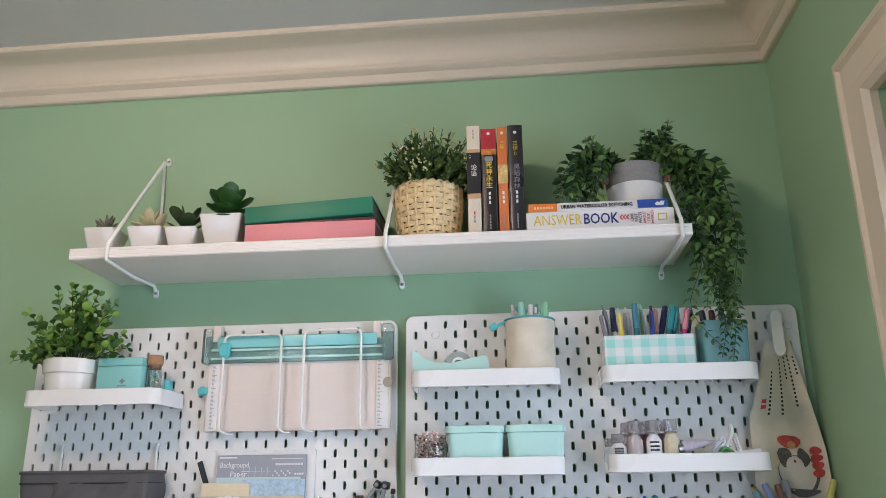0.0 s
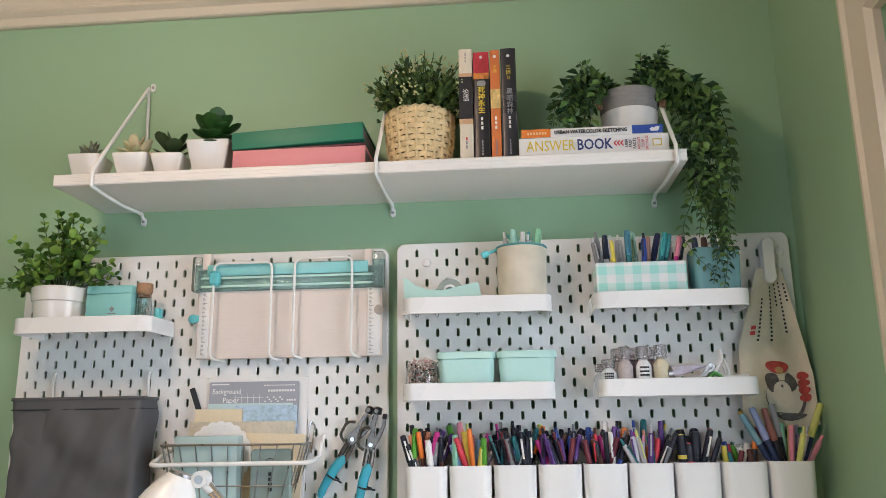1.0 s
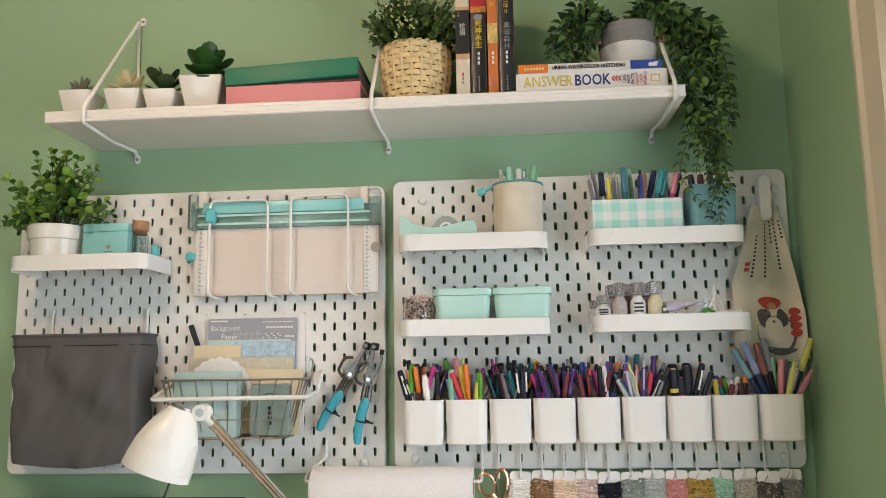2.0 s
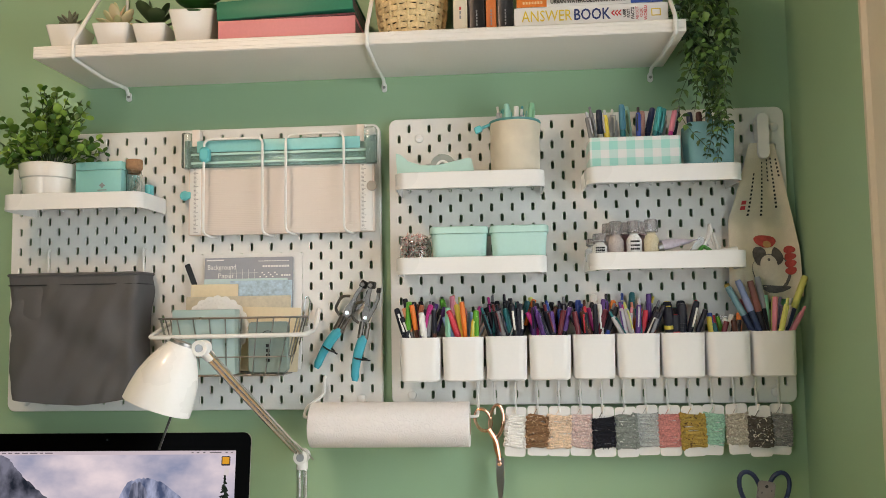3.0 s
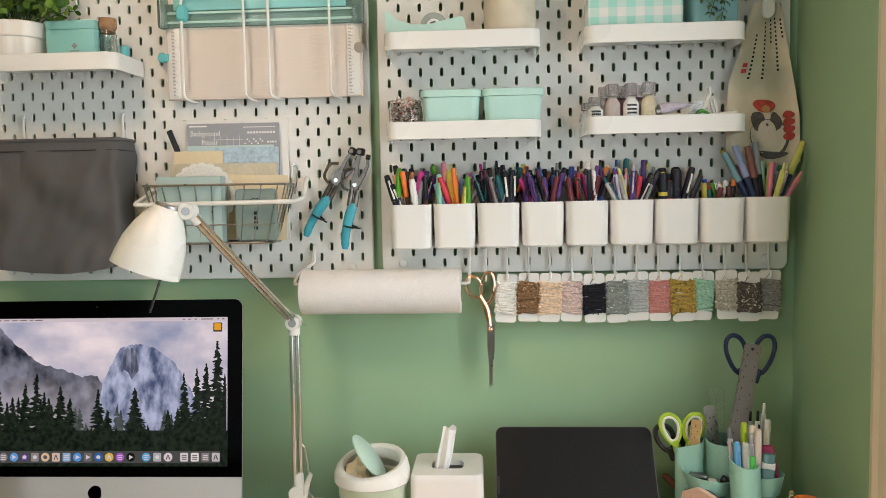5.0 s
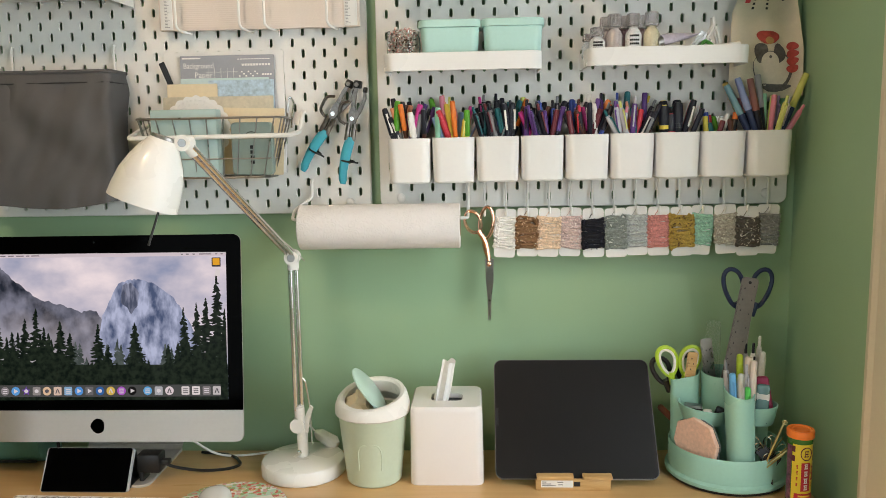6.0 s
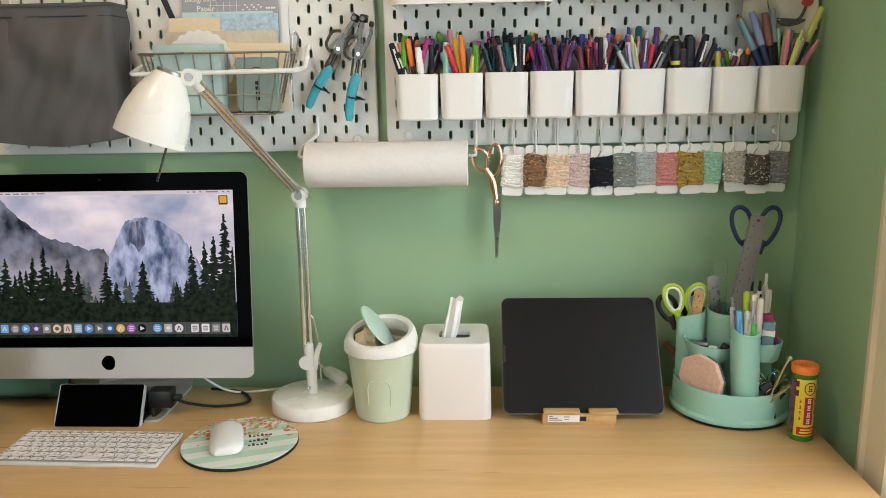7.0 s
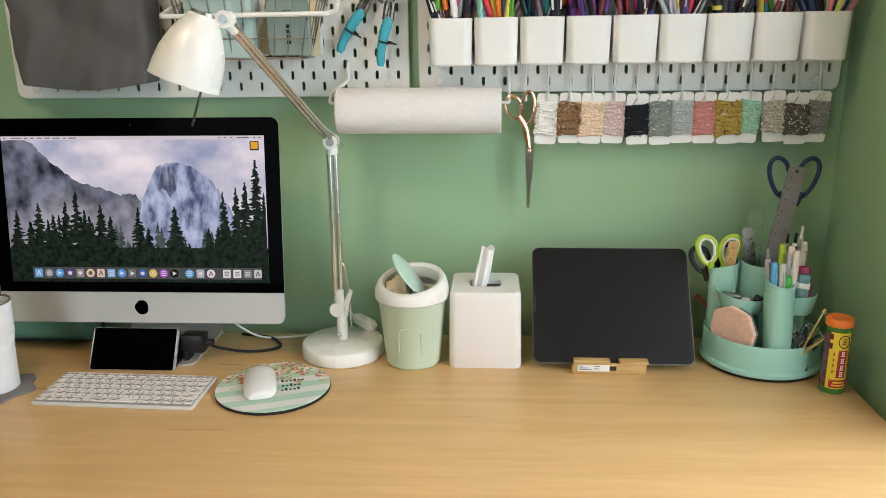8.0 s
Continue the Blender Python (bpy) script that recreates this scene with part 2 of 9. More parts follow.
CHROME = mat("chrome", (0.80, 0.79, 0.78), 0.22, 1.0, var=0.05, scale=30)
STEEL = mat("brushed_steel", (0.36, 0.35, 0.34), 0.32, 1.0, var=0.05, scale=40)
COPPER = mat("rose_gold", (0.80, 0.47, 0.33), 0.2, 1.0, var=0.06, scale=30)
ALU = mat("satin_aluminium", (0.55, 0.53, 0.51), 0.42, 0.6, var=0.03, scale=8)
BLACK = mat("black_plastic", (0.012, 0.012, 0.013), 0.35, var=0.15)
BLACK_GLASS = mat("black_glass", (0.0008, 0.0008, 0.0008), 0.06, var=0.1, spec=0.015)
MATTE_FILM = mat("dark_matte_screen", (0.007, 0.007, 0.008), 0.38, var=0.06, scale=5, spec=0.3)
MINT = mat("mint_plastic", (0.30, 0.56, 0.47), 0.32, var=0.03, scale=8)
MINT_PALE = mat("pale_mint_plastic", (0.47, 0.72, 0.66), 0.35, var=0.03, scale=8)
SAGE = mat("sage_plastic", (0.55, 0.64, 0.50), 0.33, var=0.03, scale=8)
TEAL_BOX = mat("turquoise_card", (0.24, 0.56, 0.54), 0.3, var=0.03, scale=8)
TEAL_CLEAR = mat("turquoise_tinted_plastic", (0.62, 0.92, 0.89), 0.10, var=0.03, alpha=0.85)
TEAL = mat("turquoise_plastic", (0.10, 0.50, 0.54), 0.35, var=0.04)
CORK = mat("cork", (0.36, 0.20, 0.11), 0.85, var=0.35, scale=160, bump=0.4, bscale=400)
GLASS = glass("clear_glass")
ORANGE = mat("orange_plastic", (0.85, 0.20, 0.03), 0.35, var=0.04)
PAPER = mat("white_paper", (0.80, 0.79, 0.77), 0.8, var=0.03, bump=0.08, bscale=500)
CREAM_PAPER = mat("cream_paper", (0.74, 0.63, 0.44), 0.75, var=0.05, scale=20, bump=0.06)
INK = mat("black_ink", (0.015, 0.015, 0.017), 0.6)
GREY_INK = mat("grey_ink", (0.25, 0.25, 0.26), 0.6)
CANVAS = mat("natural_canvas", (0.66, 0.59, 0.47), 0.85, var=0.14, scale=28, bump=0.3, bscale=900)
SOIL = mat("dark_moss", (0.03, 0.03, 0.02), 0.9, var=0.4, scale=120, bump=0.6, bscale=250)
RUBBER = mat("black_rubber", (0.015, 0.015, 0.016), 0.7)
_paints = {}


def paint(r, g, b, rough=0.35):
    key = (round(r, 2), round(g, 2), round(b, 2), rough)
    if key not in _paints:
        _paints[key] = mat("coloured_plastic", key[:3], rough, var=0.04, scale=20)
    return _paints[key]


# ---- the room ----
RX, LX, BY, CZ = 0.78, -2.6, -3.5, 2.408      # right wall, left wall, wall behind, ceiling
WY0, WY1, WZ0, WZ1 = -1.55, -0.443, 0.45, 2.005   # the window's opening in the right wall

bm = B()
box(bm, (LX - 0.12, BY - 0.12, -0.1), (RX + 0.12, 0.12, 0))
setting("floor", bm, FLOOR_WOOD, "brown wooden floor of the room", "floor")
bm = B()
box(bm, (LX - 0.12, BY - 0.12, CZ), (RX + 0.12, 0.12, CZ + 0.1))
setting("ceiling", bm, CEILING, "plain off-white painted ceiling", "ceiling")
bm = B()
box(bm, (LX - 0.12, 0, 0), (RX + 0.12, 0.12, CZ))
setting("wall_north", bm, GREEN_WALL, "sage green painted wall behind the desk", "wall")
bm = B()
for y0, y1, z0, z1 in ((WY1, 0, 0, CZ), (BY, WY0, 0, CZ), (WY0, WY1, 0, WZ0), (WY0, WY1, WZ1, CZ)):
    box(bm, (RX, y0, z0), (RX + 0.12, y1, z1))
setting("wall_east", bm, GREEN_WALL, "sage green painted wall with a window opening", "wall")
bm = B()
box(bm, (LX - 0.12, BY, 0), (LX, 0, CZ))
setting("wall_west", bm, GREEN_WALL, "sage green painted side wall", "wall")
# unseen end wall; its window opening is assumed, to go with the cool fill
bm = B()
for x0, x1, z0, z1 in ((LX - 0.12, -2.0, 0, CZ), (-0.6, RX + 0.12, 0, CZ), (-2.0, -0.6, 0, 0.75), (-2.0, -0.6, 2.25, CZ)):
    box(bm, (x0, BY - 0.12, z0), (x1, BY, z1))
setting("wall_south", bm, GREEN_WALL, "sage green painted wall with a window opening", "wall")

# crown moulding: the profile runs out from the wall and up to the ceiling
CROWN = [(0.0, 0.0), (0.010, 0.0), (0.0135, 0.003), (0.0155, 0.021), (0.022, 0.0245), (0.0275, 0.029), (0.0275, 0.033), (0.024, 0.0365), (0.026, 0.040)]
CROWN += [(0.027 + 0.060 * (1 - math.cos(radians(a))), 0.041 + 0.045 * math.sin(radians(a))) for a in range(0, 91, 9)]
CROWN += [(0.090, 0.087), (0.098, 0.089), (0.102, 0.093), (0.102, 0.100), (0.0, 0.100)]
CB = CZ - 0.100
bm = B()
t0 = [[(LX, -d, CB + h) for d, h in CROWN], [(RX - d, -d, CB + h) for d, h in CROWN], [(RX - d, BY, CB + h) for d, h in CROWN]]
loft(bm, t0)
setting("crown_moulding", bm, CREAM_TRIM, "cream painted cove moulding between wall and ceiling", "moulding", angle=25)

# window in the right wall: moulded casing, sash, pane and a lace valance
win = thing("window_1", RX, -0.94, WZ0, 0, "cream window casing with a lace curtain", "window", "", "structure")
bm = B()
CAS = [(0.0, 0.0), (0.0, 0.022), (0.016, 0.026), (0.022, 0.020), (0.060, 0.017), (0.068, 0.022), (0.082, 0.022), (0.090, 0.012), (0.090, 0.0)]


def casing(bm, y0, y1, z0, z1, x):
    """A mitred casing round an opening; the profile's 0.09 is on the opening's edge."""
    loops = []
    for cy, cz, sy, sz in ((y1, z0, 1, -1), (y1, z1, 1, 1), (y0, z1, -1, 1), (y0, z0, -1, -1)):
        loops.append([(x - h, cy + sy * (0.09 - u), cz + sz * (0.09 - u)) for u, h in CAS])
    loops.append(loops[0])
    t = bmesh.new()
    loft(t, loops, False, False)
    bmesh.ops.remove_doubles(t, verts=t.verts[:], dist=1e-6)
    merge(bm, t)


casing(bm, WY0, WY1, WZ0, WZ1, RX)
part("casing", bm, CREAM_TRIM, win, world_space=True, angle=20)
bm = B()
for a, b in (((RX + 0.02, WY1 - 0.05, WZ0), (RX + 0.07, WY1, WZ1)), ((RX + 0.02, WY0, WZ0), (RX + 0.07, WY0 + 0.05, WZ1)),
             ((RX + 0.02, WY0 + 0.05, WZ0), (RX + 0.07, WY1 - 0.05, WZ0 + 0.05)), ((RX + 0.02, WY0 + 0.05, WZ1 - 0.05), (RX + 0.07, WY1 - 0.05, WZ1))):
    box(bm, a, b, 0.004)
part("sash", bm, WHITE, win, world_space=True)
bm = B()
box(bm, (RX + 0.043, WY0 + 0.05, WZ0 + 0.05), (RX + 0.047, WY1 - 0.05, WZ1 - 0.05))
pane = part("pane", bm, GLASS, win, world_space=True)
pane.visible_shadow = False
LACE = mat("grey_lace", (0.45, 0.43, 0.45), 0.9, var=0.5, scale=60, bump=0.5, bscale=300)
bm = B()
loops = []
for i in range(49):
    u = i / 48
    y = WY1 - 0.02 - u * 1.08
    dip = 0.26 - 0.14 * abs(math.sin(u * math.pi * 2.5))
    x = RX + 0.012 + 0.006 * math.sin(u * 90)
    loops.append([(x, y, WZ1 - 0.01), (x + 0.002, y, WZ1 - dip * 0.5), (x, y, WZ1 - dip), (x + 0.003, y, WZ1 - dip), (x + 0.005, y, WZ1 - dip * 0.5), (x + 0.003, y, WZ1 - 0.01)])
loft(bm, loops)
tagged(part("lace_valance", bm, LACE), "grey patterned lace valance in the window", "curtain")

# ---- the desk ----
DZ, DRZ = 0.74, 0.5
desk = thing("desk", 0.742, -0.042, 0, DRZ, "pale birch desk standing close to the wall", "desk")
bm = B()
box(bm, (-2.0, -0.75, DZ - 0.026), (0, 0, DZ), 0.003)
part("desktop", bm, DESK_WOOD, desk)
for x, y in ((-1.95, -0.70), (-0.05, -0.70), (-1.95, -0.05), (-0.05, -0.05)):
    bm = B()
    box(bm, (x - 0.022, y - 0.022, 0), (x + 0.022, y + 0.022, DZ - 0.026), 0.003)
    part("leg", bm, WHITE_METAL, desk)
for y in (-0.69, -0.06):
    bm = B()
    box(bm, (-1.928, y - 0.01, DZ - 0.086), (-0.072, y + 0.01, DZ - 0.026), 0.002)
    part("rail", bm, WHITE_METAL, desk)


# ---- pegboards ----
PW, PH, PT = 0.76, 0.56, 0.005


def pegboard(x0, z0, taken):
    """A steel pegboard whose upright slots go right through, in staggered rows; taken: slots filled by a screw."""
    board = thing("pegboard", x0, -0.015, z0, 0, "white steel pegboard with staggered upright slots on the wall", "pegboard", "pegboards")
    V, F = [], []
    nx, nz, c = 37, 27, 0.02
    hole = [(0.0030 * math.cos(radians(a)), s * 0.0050 + 0.0030 * math.sin(radians(a))) for s, aa in ((1, (0, 45, 90, 135, 180)), (-1, (180, 225, 270, 315, 360))) for a in aa]
    edge = [(0.01, 0.005), (0.01, 0.01), (0, 0.01), (-0.01, 0.01), (-0.01, 0.005), (-0.01, -0.005), (-0.01, -0.01), (0, -0.01), (0.01, -0.01), (0.01, -0.005)]
    for k in range(1, nz + 1):
        for i in range(1, nx + 1):
            cx, cz = i * c, PH - k * c
            if (i + k) % 2 == 1 and (i, k) not in taken:
                s = len(V)
                for y in (-PT, 0.0):
                    V.extend((cx + a, y, cz + b) for a, b in edge)
                    V.extend((cx + a * (1.16 if y < -0.001 else 1), y, cz + b * (1.05 if y < -0.001 else 1)) for a, b in hole)
                V.extend((cx + a, -PT + 0.0008, cz + b) for a, b in hole)
                for j in range(10):
                    n = (j + 1) % 10
                    F.append((s + j, s + n, s + 10 + n, s + 10 + j))
                    F.append((s + 20 + n, s + 20 + j, s + 30 + j, s + 30 + n))
                    F.append((s + 10 + j, s + 10 + n, s + 40 + n, s + 40 + j))
                    F.append((s + 40 + j, s + 40 + n, s + 30 + n, s + 30 + j))
            else:
                for y in (-PT, 0.0):
                    s = len(V)
                    V.extend((cx + a, y, cz + b) for a, b in ((-0.01, -0.01), (0.01, -0.01), (0.01, 0.01), (-0.01, 0.01)))
                    F.append((s, s + 1, s + 2, s + 3))
    # the rim, with round corners and a turned edge, deepened to darken the slots
    inner = []
    n = 6
    for sx, sz in ((1, 1), (-1, 1), (-1, -1), (1, -1)):
        inner += [(PW / 2 + sx * (PW / 2 - 0.01), PH / 2 + sz * (PH / 2 - 0.01))] * (n + 1)
    outer = [(PW / 2 + a, PH / 2 + b) for a, b in rr(PW, PH, 0.016, n)]
    small = [(PW / 2 + a, PH / 2 + b) for a, b in rr(PW - 0.003, PH - 0.003, 0.0145, n)]
    s = len(V)
    cnt = len(outer)
    V.extend((a, -PT, b) for a, b in inner)
    V.extend((a, -PT, b) for a, b in small)
    V.extend((a, -PT + 0.0015, b) for a, b in outer)
    V.extend((a, 0.009, b) for a, b in outer)
    V.extend((a, 0.0, b) for a, b in inner)
    for r in range(4):
        for j in range(cnt):
            q = (j + 1) % cnt
            F.append((s + r * cnt + j, s + r * cnt + q, s + (r + 1) * cnt + q, s + (r + 1) * cnt + j))
    me = bpy.data.meshes.new("panel")
    me.from_pydata(V, [], F)
    t = bmesh.new()
    t.from_mesh(me)
    part("panel", t, PEG_WHITE, board)
    for i, k in taken:
        t = B()
        lathe(t, [(0.0075, 0), (0.0085, 0.0015), (0.008, 0.0035), (0.006, 0.0045), (0.0002, 0.0046)], 20, pose(i * c, -PT, PH - k * c, 90))
        box(t, (i * c - 0.0045, -PT - 0.0056, PH - k * c - 0.0007), (i * c + 0.0045, -PT - 0.004, PH - k * c + 0.0007), m=None)
        part("screw", t, WHITE, board)
        t = B()
        cyl(t, (i * c, 0, PH - k * c), (i * c, 0.015, PH - k * c), 0.007, seg=12)
        part("spacer", t, WHITE, board)
    return board


LBX, LBZ, RBX, RBZ = -0.778, 1.205, 0.0, 1.212
pegboard(LBX, LBZ, ((3, 2), (35, 2), (2, 27), (36, 27)))
pegboard(RBX, RBZ, ((3, 2), (37, 2), (2, 27), (36, 27)))
PF = -0.02      # the boards' front


def tray(cx, z, w=0.272):
    t = thing("pegboard_tray", cx, -0.081, z, 0, "white plastic tray with rounded corners hooked on the pegboard", "tray", "pegboard trays")
    bm = B()
    # floor and lip, open below towards the board
    vessel(bm, w, 0.12, 0.015, 0.022, 0.003, floor=0.0028, m=Matrix.Translation((0, 0, 0.0161)), n=6)
    o, i_ = rr(w + 0.0008, 0.1208, 0.0224, 6), rr(w - 0.003, 0.117, 0.0205, 6)
    path = [((-w / 2 - 0.0004, 0.055), (-w / 2 + 0.0015, 0.055))] + list(zip(o, i_))[14:28] + [((w / 2 + 0.0004, 0.055), (w / 2 - 0.0015, 0.055))]
    loft(bm, [[(*p, 0.001), (*p, 0.0302), (*q, 0.0308), (*q, 0.0004)] for p, q in path])
    part("tray_body", bm, WHITE, t)
    for i in range(7):
        bm = B()
        box(bm, (-0.124 + i * 0.04, 0.054, 0.012), (-0.1205 + i * 0.04, 0.0635, 0.0158), 0.0008)
        part("hook", bm, WHITE, t)
    return t


TRAYS = [(-0.588, 1.594), (0.162, 1.613), (0.5095, 1.6145), (0.162, 1.458), (0.511, 1.460)]
for cx, z in TRAYS:
    tray(cx, z)
TF = 0.0187      # a tray's floor over its foot

# ---- white cups on the right board ----
CUPW, CUPZ = 0.0797, 1.263
cup_things = []
for i in range(9):
    cx = 0.0632 + i * CUPW
    c = thing("pen_cup", cx, -0.063, CUPZ + i * 0.0005, 0, "white plastic pen cup with rounded corners hooked on the pegboard", "cup", "pen cups")
    bm = B()
    vessel(bm, 0.0765, 0.076, 0.081, 0.016, 0.0022, 0.073, 0.072, n=6)
    part("cup_body", bm, WHITE, c)
    for s in (-0.02, 0.02):
        bm = B()
        box(bm, (s - 0.002, 0.036, 0.055), (s + 0.002, 0.047, 0.068), 0.0008)
        part("hook", bm, WHITE, c)
    cup_things.append((cx, CUPZ + i * 0.0005))

# ---- the shelf and its brackets ----
SX0, SX1, SY, SZ0, SZ1 = -0.627, 0.541, -0.20, 1.8645, 1.8868
shelf = thing("wall_shelf", 0, 0, SZ0, 0, "white shelf board with a grooved front edge, held by three brackets", "shelf")
bm = B()
prof = [(0, SZ0), (SY + 0.002, SZ0), (SY, SZ0 + 0.002), (SY, SZ0 + 0.006), (SY + 0.0007, SZ0 + 0.0068), (SY, SZ0 + 0.0076), (SY, SZ1 - 0.008),
        (SY + 0.0007, SZ1 - 0.0072), (SY, SZ1 - 0.0064), (SY, SZ1 - 0.002), (SY + 0.002, SZ1), (0, SZ1)]
loft(bm, [[(x, y, z) for y, z in prof] for x in (SX0, SX1)])
part("board", bm, SHELF_WHITE, shelf, world_space=True, angle=20)
for x0, x1 in ((SX0 - 0.0012, SX0 - 0.0001), (SX1 + 0.0001, SX1 + 0.0012)):
    bm = B()
    box(bm, (x0, SY + 0.001, SZ0 + 0.0003), (x1, -0.001, SZ1 - 0.0003))
    part("end_strip", bm, SHELF_WHITE, shelf, world_space=True)
for x, fx in ((-0.543, -0.5495), (-0.011, -0.011), (0.516, 0.523)):
    br = thing("shelf_bracket", x, 0, SZ0, 0, "white bent steel rod bracket screwed to the wall", "bracket", "shelf brackets")
    bm = B()
    pts = [(x - 0.008 if x < -0.5 else x, -0.006, 2.145), (fx, SY - 0.005, SZ1 + 0.004), (fx, SY - 0.006, SZ0 - 0.004), ((x + fx) / 2, -0.10, SZ0 - 0.011), (x, -0.012, SZ0 - 0.007), (x, -0.006, 1.846)]
    tube(bm, bend(pts, 0.007), 0.0036, 10)
    part("rod", bm, WHITE_METAL, br, world_space=True)
    bm = B()
    tube(bm, [(x - 0.008 if x < -0.5 else x, -0.006, 2.145), (x, -0.006, SZ1)], 0.0034, 8)
    part("upright", bm, WHITE_METAL, br, world_space=True)
    for z in (2.147, 1.843):
        bm = B()
        slab(bm, rr(0.0105, 0.019, 0.005, 5, x, 0), 0, 0.004, Matrix.Translation((0, 0, z)) @ FACE)
        part("lug", bm, WHITE_METAL, br, world_space=True)
        bm = B()
        lathe(bm, [(0.003, 0.004), (0.003, 0.0055), (0.002, 0.007), (0.0002, 0.0072)], 12, pose(x, 0, z, 90))
        part("screw_head", bm, STEEL, br, world_space=True)



# ---- leaves ----
def leaf_flat(bm, m, length, width, fold=0.15):
    """A bent leaf along +y, folded a little along its rib."""
    z1, z2 = -0.06 * length, -0.25 * length
    up = fold * width
    pts = [(0, 0, 0), (width * 0.42, length * 0.3, z1 + up), (width * 0.5, length * 0.58, z1 * 1.5 + up), (0, length, z2),
           (-width * 0.5, length * 0.58, z1 * 1.5 + up), (-width * 0.42, length * 0.3, z1 + up), (0, length * 0.32, z1), (0, length * 0.62, z1 * 1.6)]
    v = [bm.verts.new(m @ Vector(p)) for p in pts]
    for f in ((0, 1, 6), (1, 2, 7, 6), (2, 3, 7), (0, 6, 5), (6, 7, 4, 5), (7, 3, 4)):
        bm.faces.new([v[i] for i in f])


def leaf_round(bm, m, length, width, cup=0.2):
    pts = [(0, 0, 0)]
    for a in (-60, -25, 15, 55, 90, 125, 165, 205, 240):
        t = radians(a)
        pts.append((width * 0.5 * math.cos(t), length * 0.55 + length * 0.45 * math.sin(t), cup * length * 0.3))
    c = bm.verts.new(m @ Vector((0, length * 0.5, 0)))
    v = [bm.verts.new(m @ Vector(p)) for p in pts]
    for i in range(len(v)):
        bm.faces.new((c, v[i], v[(i + 1) % len(v)]))


def petal(bm, m, length, width, thick, spoon=False):
    """A fleshy leaf along +z; a spoon is widest near its round tip."""
    loops = []
    for u, s in ((0, 0.22), (0.25, 0.42), (0.5, 0.82), (0.72, 1.0), (0.9, 0.78), (1.0, 0.2)) if spoon else ((0, 0.35), (0.25, 0.7), (0.55, 1.0), (0.8, 0.8), (0.95, 0.38), (1.0, 0.05)):
        loops.append([(width / 2 * s * math.cos(2 * math.pi * k / 8), thick / 2 * s * math.sin(2 * math.pi * k / 8) - 0.12 * length * u * u, length * u) for k in range(8)])
    loft(bm, loops, m=m)


def aim(p, d, roll=0.0):
    """A pose at p whose +y goes along d, turned by roll about it."""
    d = Vector(d).normalized()
    return Matrix.Translation(p) @ d.to_track_quat("Y", "Z").to_matrix().to_4x4() @ Matrix.Rotation(roll, 4, "Y")


def aimz(p, d, roll=0.0):
    """A pose at p whose +z goes along d and whose x stays level with the wall."""
    d = Vector(d).normalized()
    x = Vector((1, 0, 0))
    x = (x - d * x.dot(d)).normalized()
    return Matrix.Translation(p) @ Matrix((x, d.cross(x), d)).transposed().to_4x4() @ Matrix.Rotation(roll, 4, "Z")


def aimr(p, d):
    d = Vector(d).normalized()
    return Matrix.Translation(p) @ d.to_track_quat("Z", "Y").to_matrix().to_4x4()


rnd = random.Random(11)
SHZ = SZ1 + 0.0005


def square_pot(bm, w, w0, h):
    vessel(bm, w, w, h, 0.006, 0.004, w0, w0, n=3, floor=h * 0.75)


def succulent(x, y, w, h, label, leaf, rows, tall=0.0):
    t = thing("succulent", x, y, SHZ, 3, label, "plant", "potted succulents")
    bm = B()
    square_pot(bm, w, w * 0.70, h)
    part("pot", bm, CERAMIC, t)
    bm = B()
    box(bm, (-w * 0.4, -w * 0.4, h * 0.76), (w * 0.4, w * 0.4, h * 0.86), 0.004)
    part("soil", bm, SOIL, t)
    for n, tilt, length, width, thick, z in rows:
        off = rnd.uniform(0, 6)
        for i in range(n):
            a = off + 2 * math.pi * i / n + rnd.uniform(-0.25, 0.25)
            ti = radians(tilt + rnd.uniform(-10, 10))
            d = (math.cos(a) * math.sin(ti), math.sin(a) * math.sin(ti), math.cos(ti))
            q = aimr((d[0] * 0.004, d[1] * 0.004, h * 0.88 + z), d)
            k = rnd.uniform(0.85, 1.2)
            bm = B()
            petal(bm, q, length * k, width * k, thick, tall > 0 and width > 0.014)
            part("leaf", bm, leaf, t)
    if tall:
        bm = B()
        cyl(bm, (0, 0, h * 0.8), (0, 0, h * 0.8 + tall), 0.004, seg=8)
        part("stem", bm, SOIL, t)


LEAF_GREY = leafmat("grey_succulent_leaf", (0.11, 0.13, 0.085), (0.25, 0.24, 0.17))
LEAF_PALE = leafmat("pale_succulent_leaf", (0.46, 0.48, 0.24), (0.66, 0.46, 0.32))
LEAF_DARK = leafmat("dark_fleshy_leaf", (0.018, 0.045, 0.012), (0.05, 0.085, 0.03), 0.35)
LEAF_JADE = leafmat("deep_green_leaf", (0.012, 0.055, 0.012), (0.035, 0.11, 0.02), 0.35)
succulent(-0.595, -0.135, 0.066, 0.053, "grey-green rosette succulent in a square white pot on the shelf", LEAF_GREY,
          [(8, 52, 0.022, 0.012, 0.007, 0.002), (7, 34, 0.024, 0.012, 0.007, 0.008), (5, 22, 0.024, 0.011, 0.006, 0.016), (3, 10, 0.022, 0.008, 0.005, 0.024)], 0.02)
succulent(-0.502, -0.135, 0.070, 0.051, "yellow and pink pointed succulent in a square white pot", LEAF_PALE,
          [(8, 60, 0.040, 0.018, 0.008, 0.002), (7, 36, 0.044, 0.018, 0.008, 0.004), (4, 14, 0.046, 0.015, 0.007, 0.006)])
